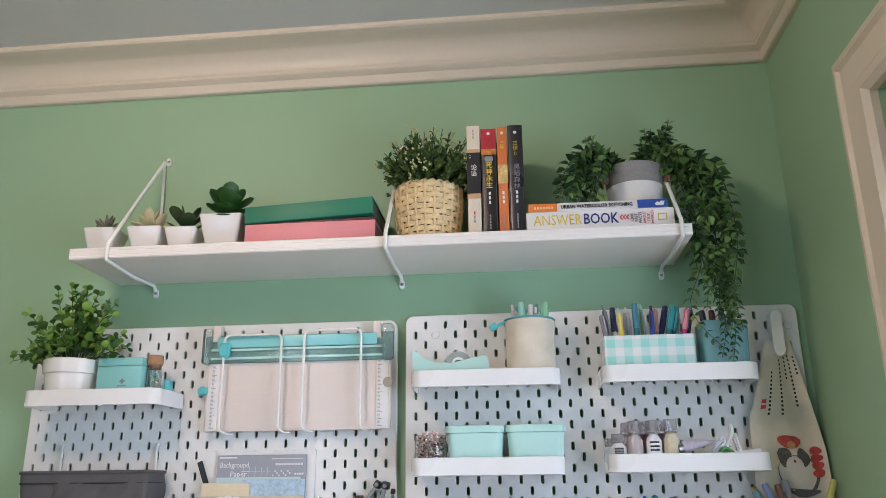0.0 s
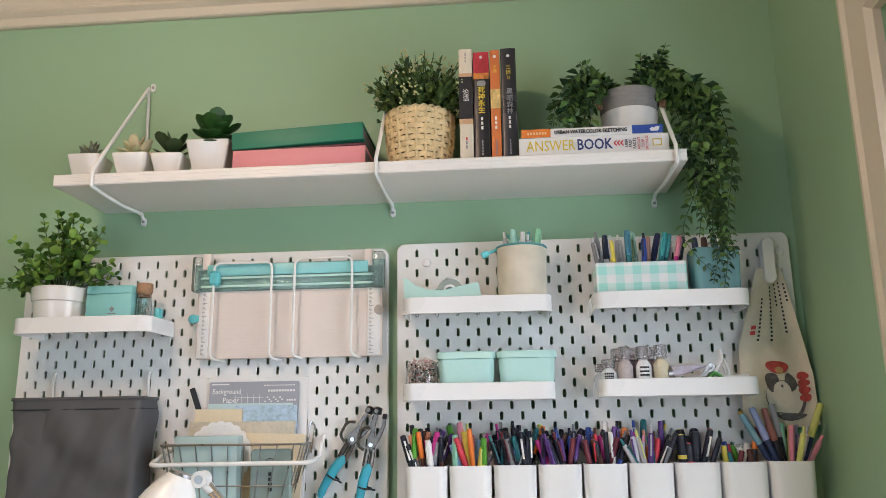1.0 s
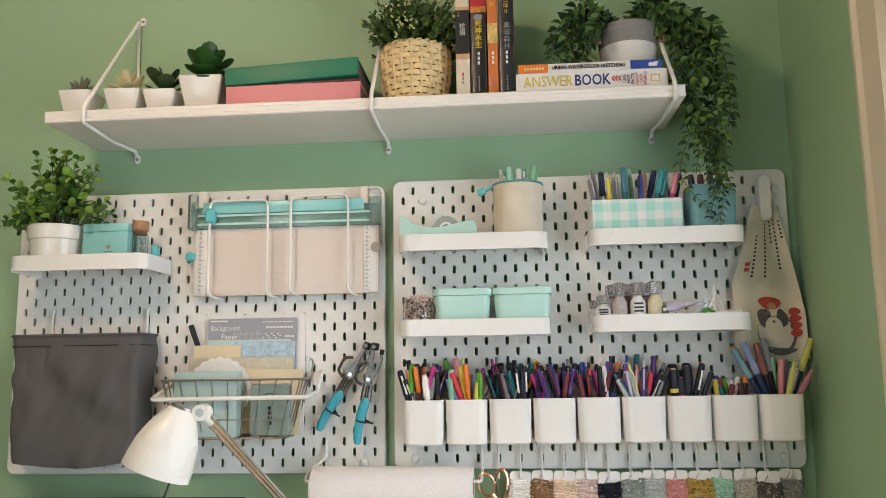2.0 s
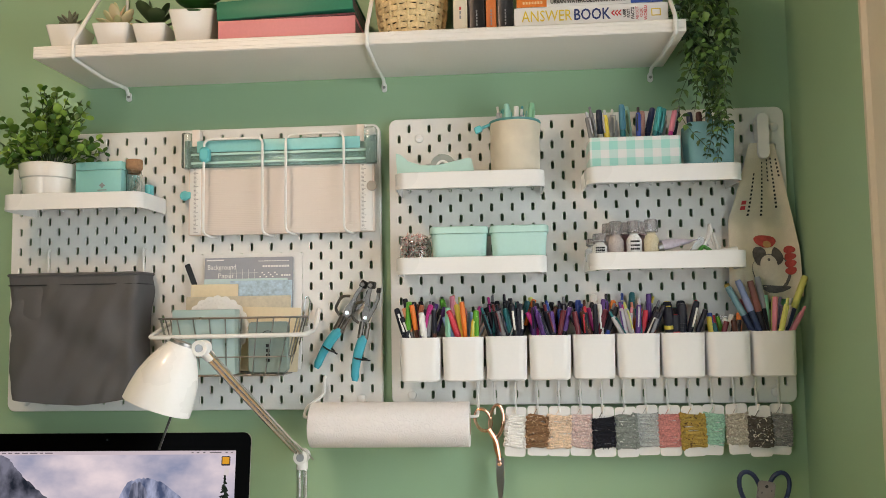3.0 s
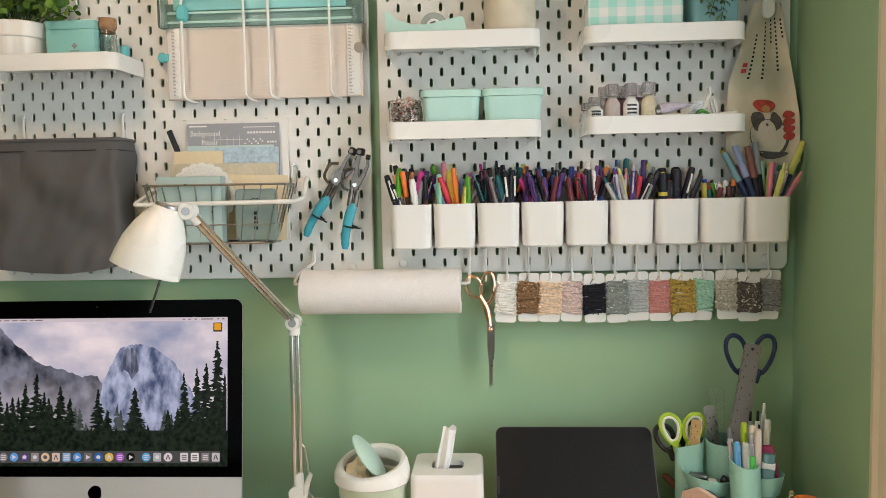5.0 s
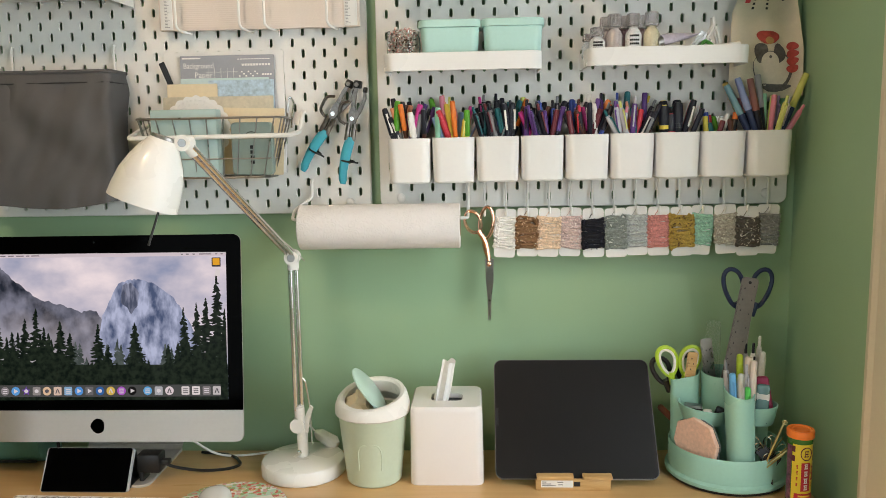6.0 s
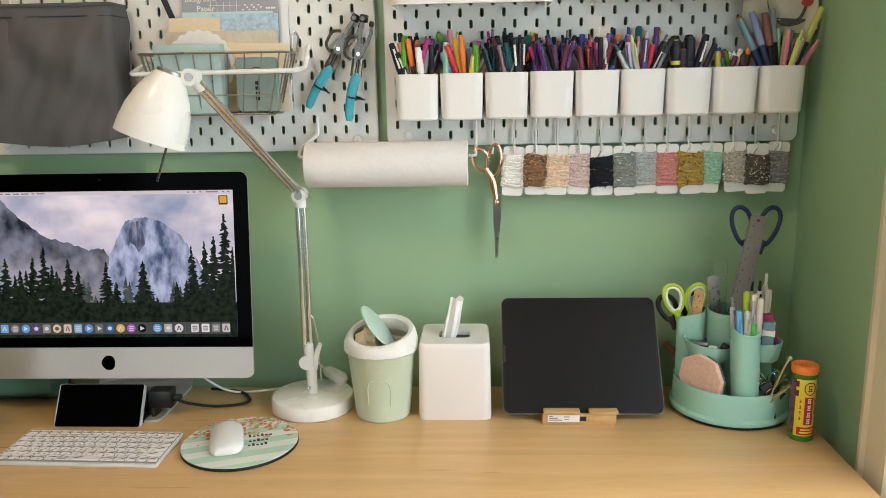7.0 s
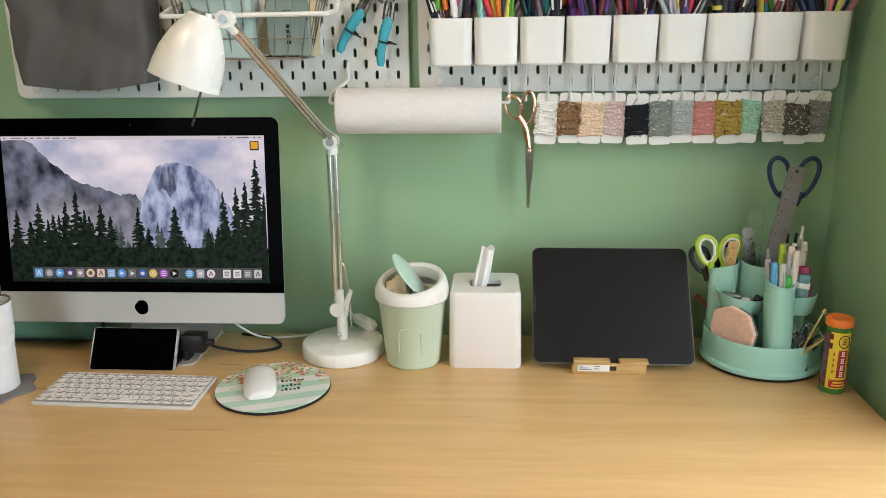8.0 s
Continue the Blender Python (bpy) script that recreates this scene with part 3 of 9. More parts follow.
succulent(-0.429, -0.135, 0.064, 0.048, "dark green spoon-leaved succulent in a square white pot", LEAF_DARK,
          [(3, 62, 0.046, 0.028, 0.005, 0.004), (3, 36, 0.054, 0.027, 0.005, 0.006), (2, 14, 0.050, 0.023, 0.005, 0.006)], 0.012)
succulent(-0.346, -0.130, 0.086, 0.069, "dense deep green jade succulent in a tall square white pot", LEAF_JADE,
          [(7, 78, 0.042, 0.030, 0.005, 0.004), (8, 58, 0.044, 0.030, 0.005, 0.012), (8, 40, 0.050, 0.031, 0.005, 0.020), (7, 26, 0.052, 0.030, 0.005, 0.026), (4, 10, 0.050, 0.028, 0.005, 0.028)], 0.03)


# ---- books ----
def book(x0, x1, z0, z1, y0, y1, cover, label, stand=True, tilt=0.0, lying_thick=0.0015, group="books on the shelf"):
    """A book whose spine looks towards -y: cover boards, spine and page block."""
    t = thing("book", (x0 + x1) / 2, y0, z0, 0, label, "book", group)
    if tilt:
        t.matrix_basis = pose((x0 + x1) / 2, y0, z0, 0, tilt, 0)
        WM[t] = t.matrix_basis.copy()
    w, h, d, c = x1 - x0, z1 - z0, y1 - y0, 0.002
    bm = B()
    if stand:
        box(bm, (-w / 2, 0.0008, 0), (-w / 2 + c, d, h), 0.0005)
        box(bm, (w / 2 - c, 0.0008, 0), (w / 2, d, h), 0.0005)
        prof = [(-w / 2, 0.002), (-w / 2 + w * 0.12, 0.0004), (0, -0.0006), (w / 2 - w * 0.12, 0.0004), (w / 2, 0.002), (w / 2 - c, 0.0035), (-w / 2 + c, 0.0035)]
    else:
        box(bm, (-w / 2, 0.0008, 0), (w / 2, d, c), 0.0005)
        box(bm, (-w / 2, 0.0008, h - c), (w / 2, d, h), 0.0005)
        prof = None
    if stand:
        loft(bm, [[(px, py, z) for px, py in prof] for z in (0.0, h)])
    else:
        box(bm, (-w / 2, 0, 0.0004), (w / 2, 0.003, h - 0.0004), 0.0009)
    part("cover", bm, cover, t, angle=25)
    bm = B()
    if stand:
        box(bm, (-w / 2 + c, 0.003, 0.003), (w / 2 - c, d - 0.004, h - 0.003))
    else:
        box(bm, (-w / 2 + 0.003, 0.003, c), (w / 2 - 0.003, d - 0.004, h - c))
    part("pages", bm, PAGES, t)
    return t


PAGES = mat("page_edges", (0.70, 0.64, 0.54), 0.85, var=0.15, scale=300, stretch=(1, 1, 8), bump=0.2)
MARBLED = mat("marbled_page_edges", (0.16, 0.12, 0.12), 0.6, var=0.7, scale=90)


def plate(parent, x0, x1, z0, z1, material, name="printed_panel", y=-0.0012, r=0.0):
    """A flat printed field on a face that looks towards -y."""
    bm = B()
    box(bm, (x0, y, z0), (x1, y + 0.0004, z1))
    return part(name, bm, material, parent)


GOLD_INK = paint(0.72, 0.52, 0.05, 0.5)
NAVY_INK = paint(0.03, 0.05, 0.16, 0.5)
RED_INK = paint(0.60, 0.05, 0.06, 0.5)
WHITE_INK = paint(0.75, 0.74, 0.70, 0.5)

pink = book(-0.290, -0.036, SHZ, SHZ + 0.040, -0.178, -0.012, mat("pink_cover", (0.70, 0.26, 0.28), 0.55, var=0.05), "pink hardcover book lying under the green one", False, group="lying books")
pink.children[1].data.materials[0] = MARBLED
book(-0.281, -0.038, SHZ + 0.0403, SHZ + 0.0455, -0.172, -0.02, mat("dark_red_print", (0.13, 0.035, 0.05), 0.4, var=0.6, scale=120), "thin dark red patterned booklet between two books", False, tilt=-1.2, group="lying books")
green = book(-0.292, -0.040, SHZ + 0.0475, SHZ + 0.0815, -0.178, -0.012, mat("green_cover", (0.01, 0.17, 0.095), 0.5, var=0.06), "dark green hardcover book lying tilted on a pink one", False, tilt=-2.6, group="lying books")
green.children[1].data.materials[0] = MARBLED

b1 = book(0.141, 0.166, SHZ, SHZ + 0.223, -0.178, -0.03, mat("cream_spine", (0.68, 0.60, 0.47), 0.55, var=0.05), "cream book with a black spine band standing on the shelf")
plate(b1, -0.0128, 0.0128, 0.082, 0.166, INK, "spine_band")
plate(b1, -0.0128, 0.0128, 0.166, 0.173, paint(0.55, 0.33, 0.18, 0.5), "spine_band")
plate(b1, -0.0128, 0.0128, 0.072, 0.082, paint(0.55, 0.33, 0.18, 0.5), "spine_band")
words("论\n语", 0.0125, WHITE_INK, b1, Matrix.Translation((0, -0.0018, 0.128)) @ FACE)
for k in range(3):
    plate(b1, -0.001, 0.001, 0.195 + k * 0.007, 0.200 + k * 0.007, GREY_INK, "print_bar")
    plate(b1, -0.0015, 0.0015, 0.024 + k * 0.008, 0.030 + k * 0.008, RED_INK if k == 2 else GREY_INK, "print_bar")
b2 = book(0.1685, 0.197, SHZ, SHZ + 0.2145, -0.178, -0.03, mat("black_spine", (0.018, 0.016, 0.018), 0.35, var=0.2), "black and red book standing on the shelf")
plate(b2, -0.0146, 0.0146, 0.172, 0.2143, mat("red_gradient_print", (0.42, 0.03, 0.04), 0.35, var=0.3, scale=40), "spine_band")
plate(b2, -0.0146, 0.0146, 0.160, 0.172, mat("orange_flame_print", (0.55, 0.20, 0.04), 0.35, var=0.5, scale=90), "spine_band")
words("死\n神\n永\n生", 0.0135, GOLD_INK, b2, Matrix.Translation((0, -0.0018, 0.117)) @ FACE, bold=0.0002)
bm = B()
slab(bm, rr(0.016, 0.011, 0.004, 3), 0, 0.0004, Matrix.Translation((0, -0.0012, 0.151)) @ FACE)
part("emblem", bm, GREY_INK, b2)
b3 = book(0.1995, 0.2175, SHZ, SHZ + 0.218, -0.178, -0.03, mat("orange_spine", (0.62, 0.17, 0.045), 0.4, var=0.12), "orange paperback standing on the shelf")
words("三\n体", 0.009, GOLD_INK, b3, Matrix.Translation((0, -0.0018, 0.178)) @ FACE)
plate(b3, -0.0092, 0.0092, 0.100, 0.138, mat("pale_picture_print", (0.60, 0.42, 0.16), 0.4, var=0.5, scale=70), "spine_band")
b4 = book(0.2195, 0.248, SHZ, SHZ + 0.220, -0.178, -0.03, mat("charcoal_spine", (0.022, 0.023, 0.027), 0.3, var=0.2), "charcoal black book standing beside lying books")
words("三\n体\nII", 0.0105, GOLD_INK, b4, Matrix.Translation((0, -0.0018, 0.170)) @ FACE)
words("黑\n暗\n森\n林", 0.013, GREY_INK, b4, Matrix.Translation((0.001, -0.0018, 0.112)) @ FACE)
for bb in (b2, b3, b4):
    for k in range(3):
        plate(bb, -0.002, 0.002, 0.060 + k * 0.009, 0.066 + k * 0.009, WHITE_INK, "print_bar")
    for k in range(5):
        plate(bb, -0.0012, 0.0012, 0.010 + k * 0.006, 0.0145 + k * 0.006, GREY_INK, "print_bar")
    bm = B()
    slab(bm, rr(0.006, 0.006, 0.0028, 4), 0, 0.0004, Matrix.Translation((0, -0.0014, 0.204)) @ FACE)
    part("emblem", bm, WHITE_INK, bb)

ans = book(0.249, 0.516, SHZ, SHZ + 0.036, -0.185, -0.012, mat("white_gloss_cover", (0.76, 0.74, 0.72), 0.3, var=0.02), "thick white book lying with coloured lettering on its spine", False, group="lying books")
AX = -0.1335
words("ANSWER", 0.0285, GOLD_INK, ans, Matrix.Translation((AX + 0.013, -0.0012, 0.0185)) @ FACE, align="LEFT", fit=0.088)
words("BOOK", 0.0285, NAVY_INK, ans, Matrix.Translation((AX + 0.1035, -0.0012, 0.0185)) @ FACE, align="LEFT", bold=0.0004, fit=0.063)
words("<<<", 0.021, RED_INK, ans, Matrix.Translation((AX + 0.169, -0.0012, 0.0185)) @ FACE, align="LEFT", bold=0.0006, fit=0.017)
words("1,000\nFAST\nFACTS", 0.0072, INK, ans, Matrix.Translation((AX + 0.199, -0.0012, 0.018)) @ FACE @ Matrix.Rotation(radians(90), 4, "Z"), bold=0.0001)
words("ABOUT\nOUR\nWORLD", 0.0072, RED_INK, ans, Matrix.Translation((AX + 0.221, -0.0012, 0.018)) @ FACE @ Matrix.Rotation(radians(90), 4, "Z"))
bm = B()
for a, b in (((0.238, 0.012), (0.254, 0.0135)), ((0.238, 0.0235), (0.254, 0.025)), ((0.238, 0.0135), (0.2395, 0.0235)), ((0.2525, 0.0135), (0.254, 0.0235))):
    box(bm, (AX + a[0], -0.0011, a[1]), (AX + b[0], -0.0004, b[1]))
part("emblem", bm, GOLD_INK, ans)
urb = book(0.254, 0.507, SHZ + 0.0365, SHZ + 0.0535, -0.183, -0.012, mat("white_thin_cover", (0.74, 0.72, 0.70), 0.35, var=0.03), "thin white book with orange and blue spine ends, lying on top", False, group="lying books")
plate(urb, -0.1268, -0.074, 0.0006, 0.0164, mat("orange_print", (0.75, 0.20, 0.03), 0.4, var=0.15, scale=60), "spine_band")
plate(urb, 0.072, 0.1268, 0.0006, 0.0164, mat("blue_print", (0.03, 0.08, 0.33), 0.4, var=0.15, scale=60), "spine_band")
words("URBAN WATERCOLOR SKETCHING", 0.0098, INK, urb, Matrix.Translation((-0.002, -0.0016, 0.0085)) @ FACE, bold=0.00025, fit=0.130)
for k in range(7):
    plate(urb, -0.116 + k * 0.0052, -0.1125 + k * 0.0052, 0.006, 0.0105, paint(0.78, 0.55, 0.3, 0.5), "print_bar", y=-0.0016)
bm = B()
slab(bm, [(0.105, 0.004), (0.118, 0.004), (0.121, 0.012), (0.115, 0.0125), (0.111, 0.010), (0.107, 0.0115), (0.103, 0.008)], 0.0012, 0.0017, FACE)
part("emblem", bm, WHITE_INK, urb)

# ---- woven basket with a small-leaved bush ----
STRAW = mat("bamboo_weave", (0.70, 0.53, 0.29), 0.6, var=0.28, scale=45, bump=0.3, bscale=300)
bush = thing("basket_plant", 0.060, -0.118, SHZ, 0, "bushy green plant with pale buds in a woven basket", "plant")
bm = B()


def brad(z):
    return 0.052 + 0.012 * math.sin(min(z / 0.115, 1) * 1.9) + 0.002


for row in range(10):
    z0 = 0.004 + row * 0.0107
    loops = []
    for k in range(113):
        a = 2 * math.pi * k / 112
        wv = 0.0021 * math.sin(a * 11 + math.pi * row)
        jit = 0.0006 * math.sin(a * 23 + row * 1.7)
        r = brad(z0 + 0.005) + wv
        c, s = math.cos(a), math.sin(a)
        loops.append([((r + e) * c, (r + e) * s, z0 + zz + jit) for e, zz in ((0, 0), (0.0013, 0.0050), (0, 0.0101), (-0.0014, 0.0101), (-0.0014, 0))])
    loft(bm, loops, False, False)
part("weave", bm, STRAW, bush)
bm = B()
for k in range(22):
    a = 2 * math.pi * (k + 0.5) / 22
    pts = [(brad(z) * math.cos(a), brad(z) * math.sin(a), z) for z in (0.002, 0.03, 0.06, 0.09, 0.112)]
    tube(bm, pts, 0.0030, 5)
tagged(part("stake_ring", bm, STRAW, bush), kind="stuff")
bm = B()
for ph in (0, math.pi):
    tube(bm, [((0.0635 + 0.002 * math.cos(a * 13 + ph)) * math.cos(a), (0.0635 + 0.002 * math.cos(a * 13 + ph)) * math.sin(a), 0.111 + 0.0035 * math.sin(a * 13 + ph))
              for a in [2 * math.pi * k / 120 for k in range(120)]], 0.0024, 5, closed=True)
part("rim", bm, STRAW, bush)
bm = B()
lathe(bm, [(0.052, 0.001), (0.054, 0.10), (0.05, 0.104)], 20)
part("liner", bm, SOIL, bush)
LEAF_BUSH = leafmat("small_bush_leaf", (0.022, 0.06, 0.014), (0.17, 0.26, 0.055))
BUD = mat("pale_bud", (0.45, 0.45, 0.22), 0.6)
STEM = mat("green_stem", (0.05, 0.09, 0.03), 0.6)
lv, st, bd = B(), B(), B()
for i in range(240):
    a, e = rnd.uniform(0, 2 * math.pi), math.acos(1 - rnd.random() * 0.98)
    d = Vector((math.cos(a) * math.sin(e) * 0.80, math.sin(a) * math.sin(e) * 0.75, 0.32 + math.cos(e)))
    p0 = Vector((d.x * 0.03, d.y * 0.03, 0.098))
    L_ = rnd.uniform(0.096, 0.140) * (0.62 if d.z < 0.55 else 0.8 if d.z < 0.9 else 1)
    p1 = p0 + d.normalized() * L_ + Vector((0, 0, -0.012 if d.z < 0.4 else 0))
    mid = (p0 + p1) / 2 + Vector((0, 0, 0.012))
    pts = [p0 * (1 - u) ** 2 + mid * 2 * u * (1 - u) + p1 * u * u for u in (0, 0.25, 0.5, 0.75, 1)]
    tube(st, pts, 0.0009, 4)
    for k in range(12):
        u = 0.3 + 0.72 * k / 14
        q = p0 * (1 - u) ** 2 + mid * 2 * u * (1 - u) + p1 * u * u
        dd = (d.normalized() + Vector((rnd.uniform(-1, 1), rnd.uniform(-1, 1), rnd.uniform(-0.6, 1))) * 1.0)
        leaf_flat(lv, aim(q, dd, rnd.uniform(-1, 1)), rnd.uniform(0.010, 0.015), rnd.uniform(0.0055, 0.0085))
    if i % 4 == 0:
        for k in range(6):
            q = p1 + Vector((rnd.uniform(-1, 1), rnd.uniform(-1, 1), rnd.uniform(-1, 1))) * 0.009
            lathe(bd, [(0.0002, -0.002), (0.002, -0.0008), (0.002, 0.001), (0.0002, 0.0026)], 6, Matrix.Translation(q), False, False)
tagged(part("leaves", lv, LEAF_BUSH, bush, angle=80), kind="stuff")
tagged(part("twig_tangle", st, STEM, bush), kind="stuff")
tagged(part("buds", bd, BUD, bush), kind="stuff")

# ---- trailing plant in a two-tone pot ----
VZ = SHZ + 0.054
vine = thing("trailing_plant", 0.462, -0.105, VZ, 0, "trailing fern-like plant in a grey and white pot on books", "plant")
bm = B()
lathe(bm, [(0.044, 0), (0.047, 0.002), (0.0535, 0.048), (0.0505, 0.048), (0.049, 0.04)], 40, cap1=True)
part("pot", bm, mat("white_cement", (0.72, 0.70, 0.67), 0.6, var=0.05, scale=30, bump=0.1), vine)
bm = B()
lathe(bm, [(0.0538, 0.0481), (0.0565, 0.085), (0.056, 0.0875), (0.053, 0.0875), (0.051, 0.0481)], 40, cap0=False, cap1=False)
part("pot_band", bm, mat("grey_cement", (0.26, 0.25, 0.24), 0.8, var=0.2, scale=25, bump=0.4, stretch=(1, 1, 5)), vine)
bm = B()
lathe(bm, [(0.052, 0.07), (0.052, 0.076), (0.03, 0.082)], 20)
part("soil", bm, SOIL, vine)
TWINE = mat("brown_twine", (0.22, 0.13, 0.08), 0.8, bump=0.4)
for s in (-1, 1):
    bm = B()
    tube(bm, [(s * 0.053, -0.02, 0.066), (s * 0.062, -0.03, 0.062), (s * 0.060, -0.034, 0.05), (s * 0.055, -0.03, 0.054), (s * 0.056, -0.022, 0.066)], 0.0035, 6)
    part("twine_handle", bm, TWINE, vine)
LEAF_VINE = leafmat("fern_leaflet", (0.014, 0.05, 0.018), (0.17, 0.31, 0.07), 0.38)
lv, st = B(), B()


def strand(pts, step, size):
    pts = [Vector(p) for p in pts]
    n = 26
    line = []
    for i in range(n + 1):
        u = i / n * (len(pts) - 1)
        k = min(int(u), len(pts) - 2)
        f = u - k
        a, b, c, d = pts[max(k - 1, 0)], pts[k], pts[k + 1], pts[min(k + 2, len(pts) - 1)]
        line.append(0.5 * ((2 * b) + (c - a) * f + (2 * a - 5 * b + 4 * c - d) * f * f + (3 * b - a - 3 * c + d) * f ** 3))
    tube(st, line, 0.0011, 4, r1=0.0006)
    total = sum((q - p).length for p, q in zip(line, line[1:]))
    m = int(total / step)
    for i in range(2, m):
        u = i / m * n
        k = min(int(u), n - 1)
        p = line[k].lerp(line[k + 1], u - k)
        d = (line[k + 1] - line[k]).normalized()
        side = d.cross(Vector((rnd.uniform(-0.5, 0.5), -1, 0.25))).normalized()
        s = size * (1.0 if i < m * 0.7 else 1.0 - 0.55 * (i / m - 0.7) / 0.3)
        for sg in (-1, 1):
            dd = side * sg + d * 0.45 + Vector((rnd.uniform(-0.35, 0.35), rnd.uniform(-0.6, 0.2), rnd.uniform(-0.4, 0.2)))
            leaf_flat(lv, aim(p, dd, rnd.uniform(-0.9, 0.9)), s * rnd.uniform(0.72, 1.1), s * rnd.uniform(0.55, 0.72), 0.22)


# right-hand curtain of strands falling past the end of the shelf
for i in range(19):
    ex, ey = rnd.uniform(0.088, 0.160), rnd.uniform(-0.085, 0.02)
    drop = rnd.choice((0.14, 0.20, 0.25, 0.29, 0.32, 0.335)) + rnd.uniform(-0.02, 0.01)
    top = 0.088 + rnd.uniform(-0.02, 0.018)
    sw = rnd.uniform(-0.030, 0.026)
    low = 0.085 + 0.42 * ex if drop > 0.27 else ex
    strand([(0.02, rnd.uniform(-0.02, 0.02), 0.075), (0.055, ey * 0.5, top + 0.01), (ex * 0.8, ey, top), (ex, ey, 0.03), (ex + sw, ey, 0.03 - drop * 0.4),
            (ex - sw * 0.5, ey - 0.005, 0.03 - drop * 0.75), (low + sw * 0.4, ey, 0.03 - drop)], 0.0125, 0.0225)
# short fronds on the other side and upright tips
for i in range(13):
    ex, ey = rnd.uniform(-0.15, -0.075), rnd.uniform(-0.085, -0.01)
    strand([(-0.02, 0, 0.075), (-0.05, ey * 0.6, 0.098), (ex * 0.85, ey, 0.082 + rnd.uniform(-0.02, 0.025)), (ex, ey, 0.045 + rnd.uniform(-0.02, 0.02)), (ex - 0.01, ey, 0.012 + rnd.uniform(0, 0.03))], 0.0125, 0.025)
for i in range(16):
    ex = rnd.choice((-0.09, -0.06, 0.02, 0.035, 0.05, 0.062, 0.07, 0.08)) + rnd.uniform(-0.01, 0.01)
    strand([(ex * 0.2, 0, 0.078), (ex * 0.6, -0.015, 0.10), (ex, -0.02 + rnd.uniform(-0.03, 0.02), 0.105 + rnd.uniform(0.01, 0.062))], 0.0105, 0.021)
for i in range(12):
    ex = rnd.uniform(0.03, 0.085)
    strand([(ex * 0.3, 0.01, 0.078), (ex * 0.7, 0.0, 0.115), (ex + rnd.uniform(-0.012, 0.012), rnd.uniform(-0.03, 0.02), rnd.uniform(0.135, 0.185))], 0.0105, 0.022)
tagged(part("foliage", lv, LEAF_VINE, vine, angle=80), kind="stuff")
tagged(part("stem_tangle", st, STEM, vine), kind="stuff")

# ---- round-leaved plant, box and bottle on the left tray ----
T0Z = TRAYS[0][1] + TF
euc = thing("eucalyptus_plant", -0.660, -0.083, T0Z, 0, "round-leaved green plant in a glossy white pot", "plant")
bm = B()
lathe(bm, [(0.042, 0), (0.046, 0.002), (0.0505, 0.046), (0.0535, 0.048), (0.0545, 0.052), (0.0565, 0.073), (0.055, 0.075), (0.052, 0.073), (0.048, 0.056)], 40)
part("pot", bm, CERAMIC, euc)
bm = B()
lathe(bm, [(0.047, 0.052), (0.0495, 0.060), (0.03, 0.065)], 20)
part("soil", bm, SOIL, euc)
LEAF_EUC = leafmat("round_leaf", (0.035, 0.11, 0.014), (0.28, 0.46, 0.075), 0.36)
lv, st = B(), B()
for i in range(48):
    a = rnd.uniform(0, 2 * math.pi)
    e = radians(rnd.choice((6, 14, 22, 30, 38, 48, 60, 76)) + rnd.uniform(-6, 6))
    d = Vector((math.cos(a) * math.sin(e) + 0.09, math.sin(a) * math.sin(e) * 0.6 - 0.12, math.cos(e)))
    p0 = Vector((d.x * 0.02, d.y * 0.02, 0.061))
    L_ = rnd.uniform(0.10, 0.170) if e < 0.8 else rnd.uniform(0.08, 0.122)
    L_ *= 0.90 if abs(d.x) > 0.3 else 1.0
    p1 = p0 + d * L_
    mid = (p0 + p1) / 2 + Vector((rnd.uniform(-0.012, 0.012), 0, 0.018))
    q = lambda u: p0 * (1 - u) ** 2 + mid * 2 * u * (1 - u) + p1 * u * u
    tube(st, [q(u / 8) for u in range(9)], 0.0013, 5, r1=0.0007)
    n = int(L_ / 0.0165)
    for k in range(2, n + 1):
        u = k / n
        p, t_ = q(u), (q(min(u + 0.05, 1.05)) - q(u - 0.05)).normalized()
        side = t_.orthogonal()
        side.rotate(Matrix.Rotation(k * 1.57 + rnd.uniform(-0.4, 0.4), 3, t_))
        s = rnd.uniform(0.0155, 0.025) * (1.0 if u < 0.8 else 0.72)
        for sg in (-1, 1):
            leaf_round(lv, aim(p, side * sg + t_ * 0.9, rnd.uniform(-1.1, 1.1)), s, s * 0.82, 0.5)
tagged(part("leaves", lv, LEAF_EUC, euc, angle=80), kind="stuff")
tagged(part("stem_tangle", st, STEM, euc), kind="stuff")

tin = thing("tea_tin", -0.549, -0.075, T0Z, -2, "turquoise metal tin with a small grey emblem", "tin")
bm = B()
box(bm, (-0.0465, -0.032, 0), (0.0465, 0.032, 0.060), 0.002)
part("tin_body", bm, TEAL_BOX, tin)
bm = B()
box(bm, (-0.0465, -0.032, 0.0602), (0.0465, 0.032, 0.0765), 0.002)
part("lid", bm, TEAL_BOX, tin)
bm = B()
slab(bm, [(0.0045 * math.cos(radians(a)) * (1 + 0.25 * math.cos(radians(a * 4))), 0.0045 * math.sin(radians(a)) * (1 + 0.25 * math.cos(radians(a * 4)))) for a in range(0, 360, 15)], 0.032, 0.0324, Matrix.Translation((0.008, 0, 0.030)) @ FACE)
box(bm, (-0.001, -0.0324, 0.020), (0.017, -0.032, 0.022))
part("emblem", bm, GREY_INK, tin)
cupw = thing("teacup", -0.605, -0.045, T0Z, 0, "small white cup with a round handle behind the tin", "cup")
bm = B()
lathe(bm, [(0.014, 0), (0.016, 0.002), (0.022, 0.03), (0.0225, 0.045), (0.021, 0.045), (0.018, 0.01)], 24)
part("cup_body", bm, CERAMIC, cupw)
bm = B()
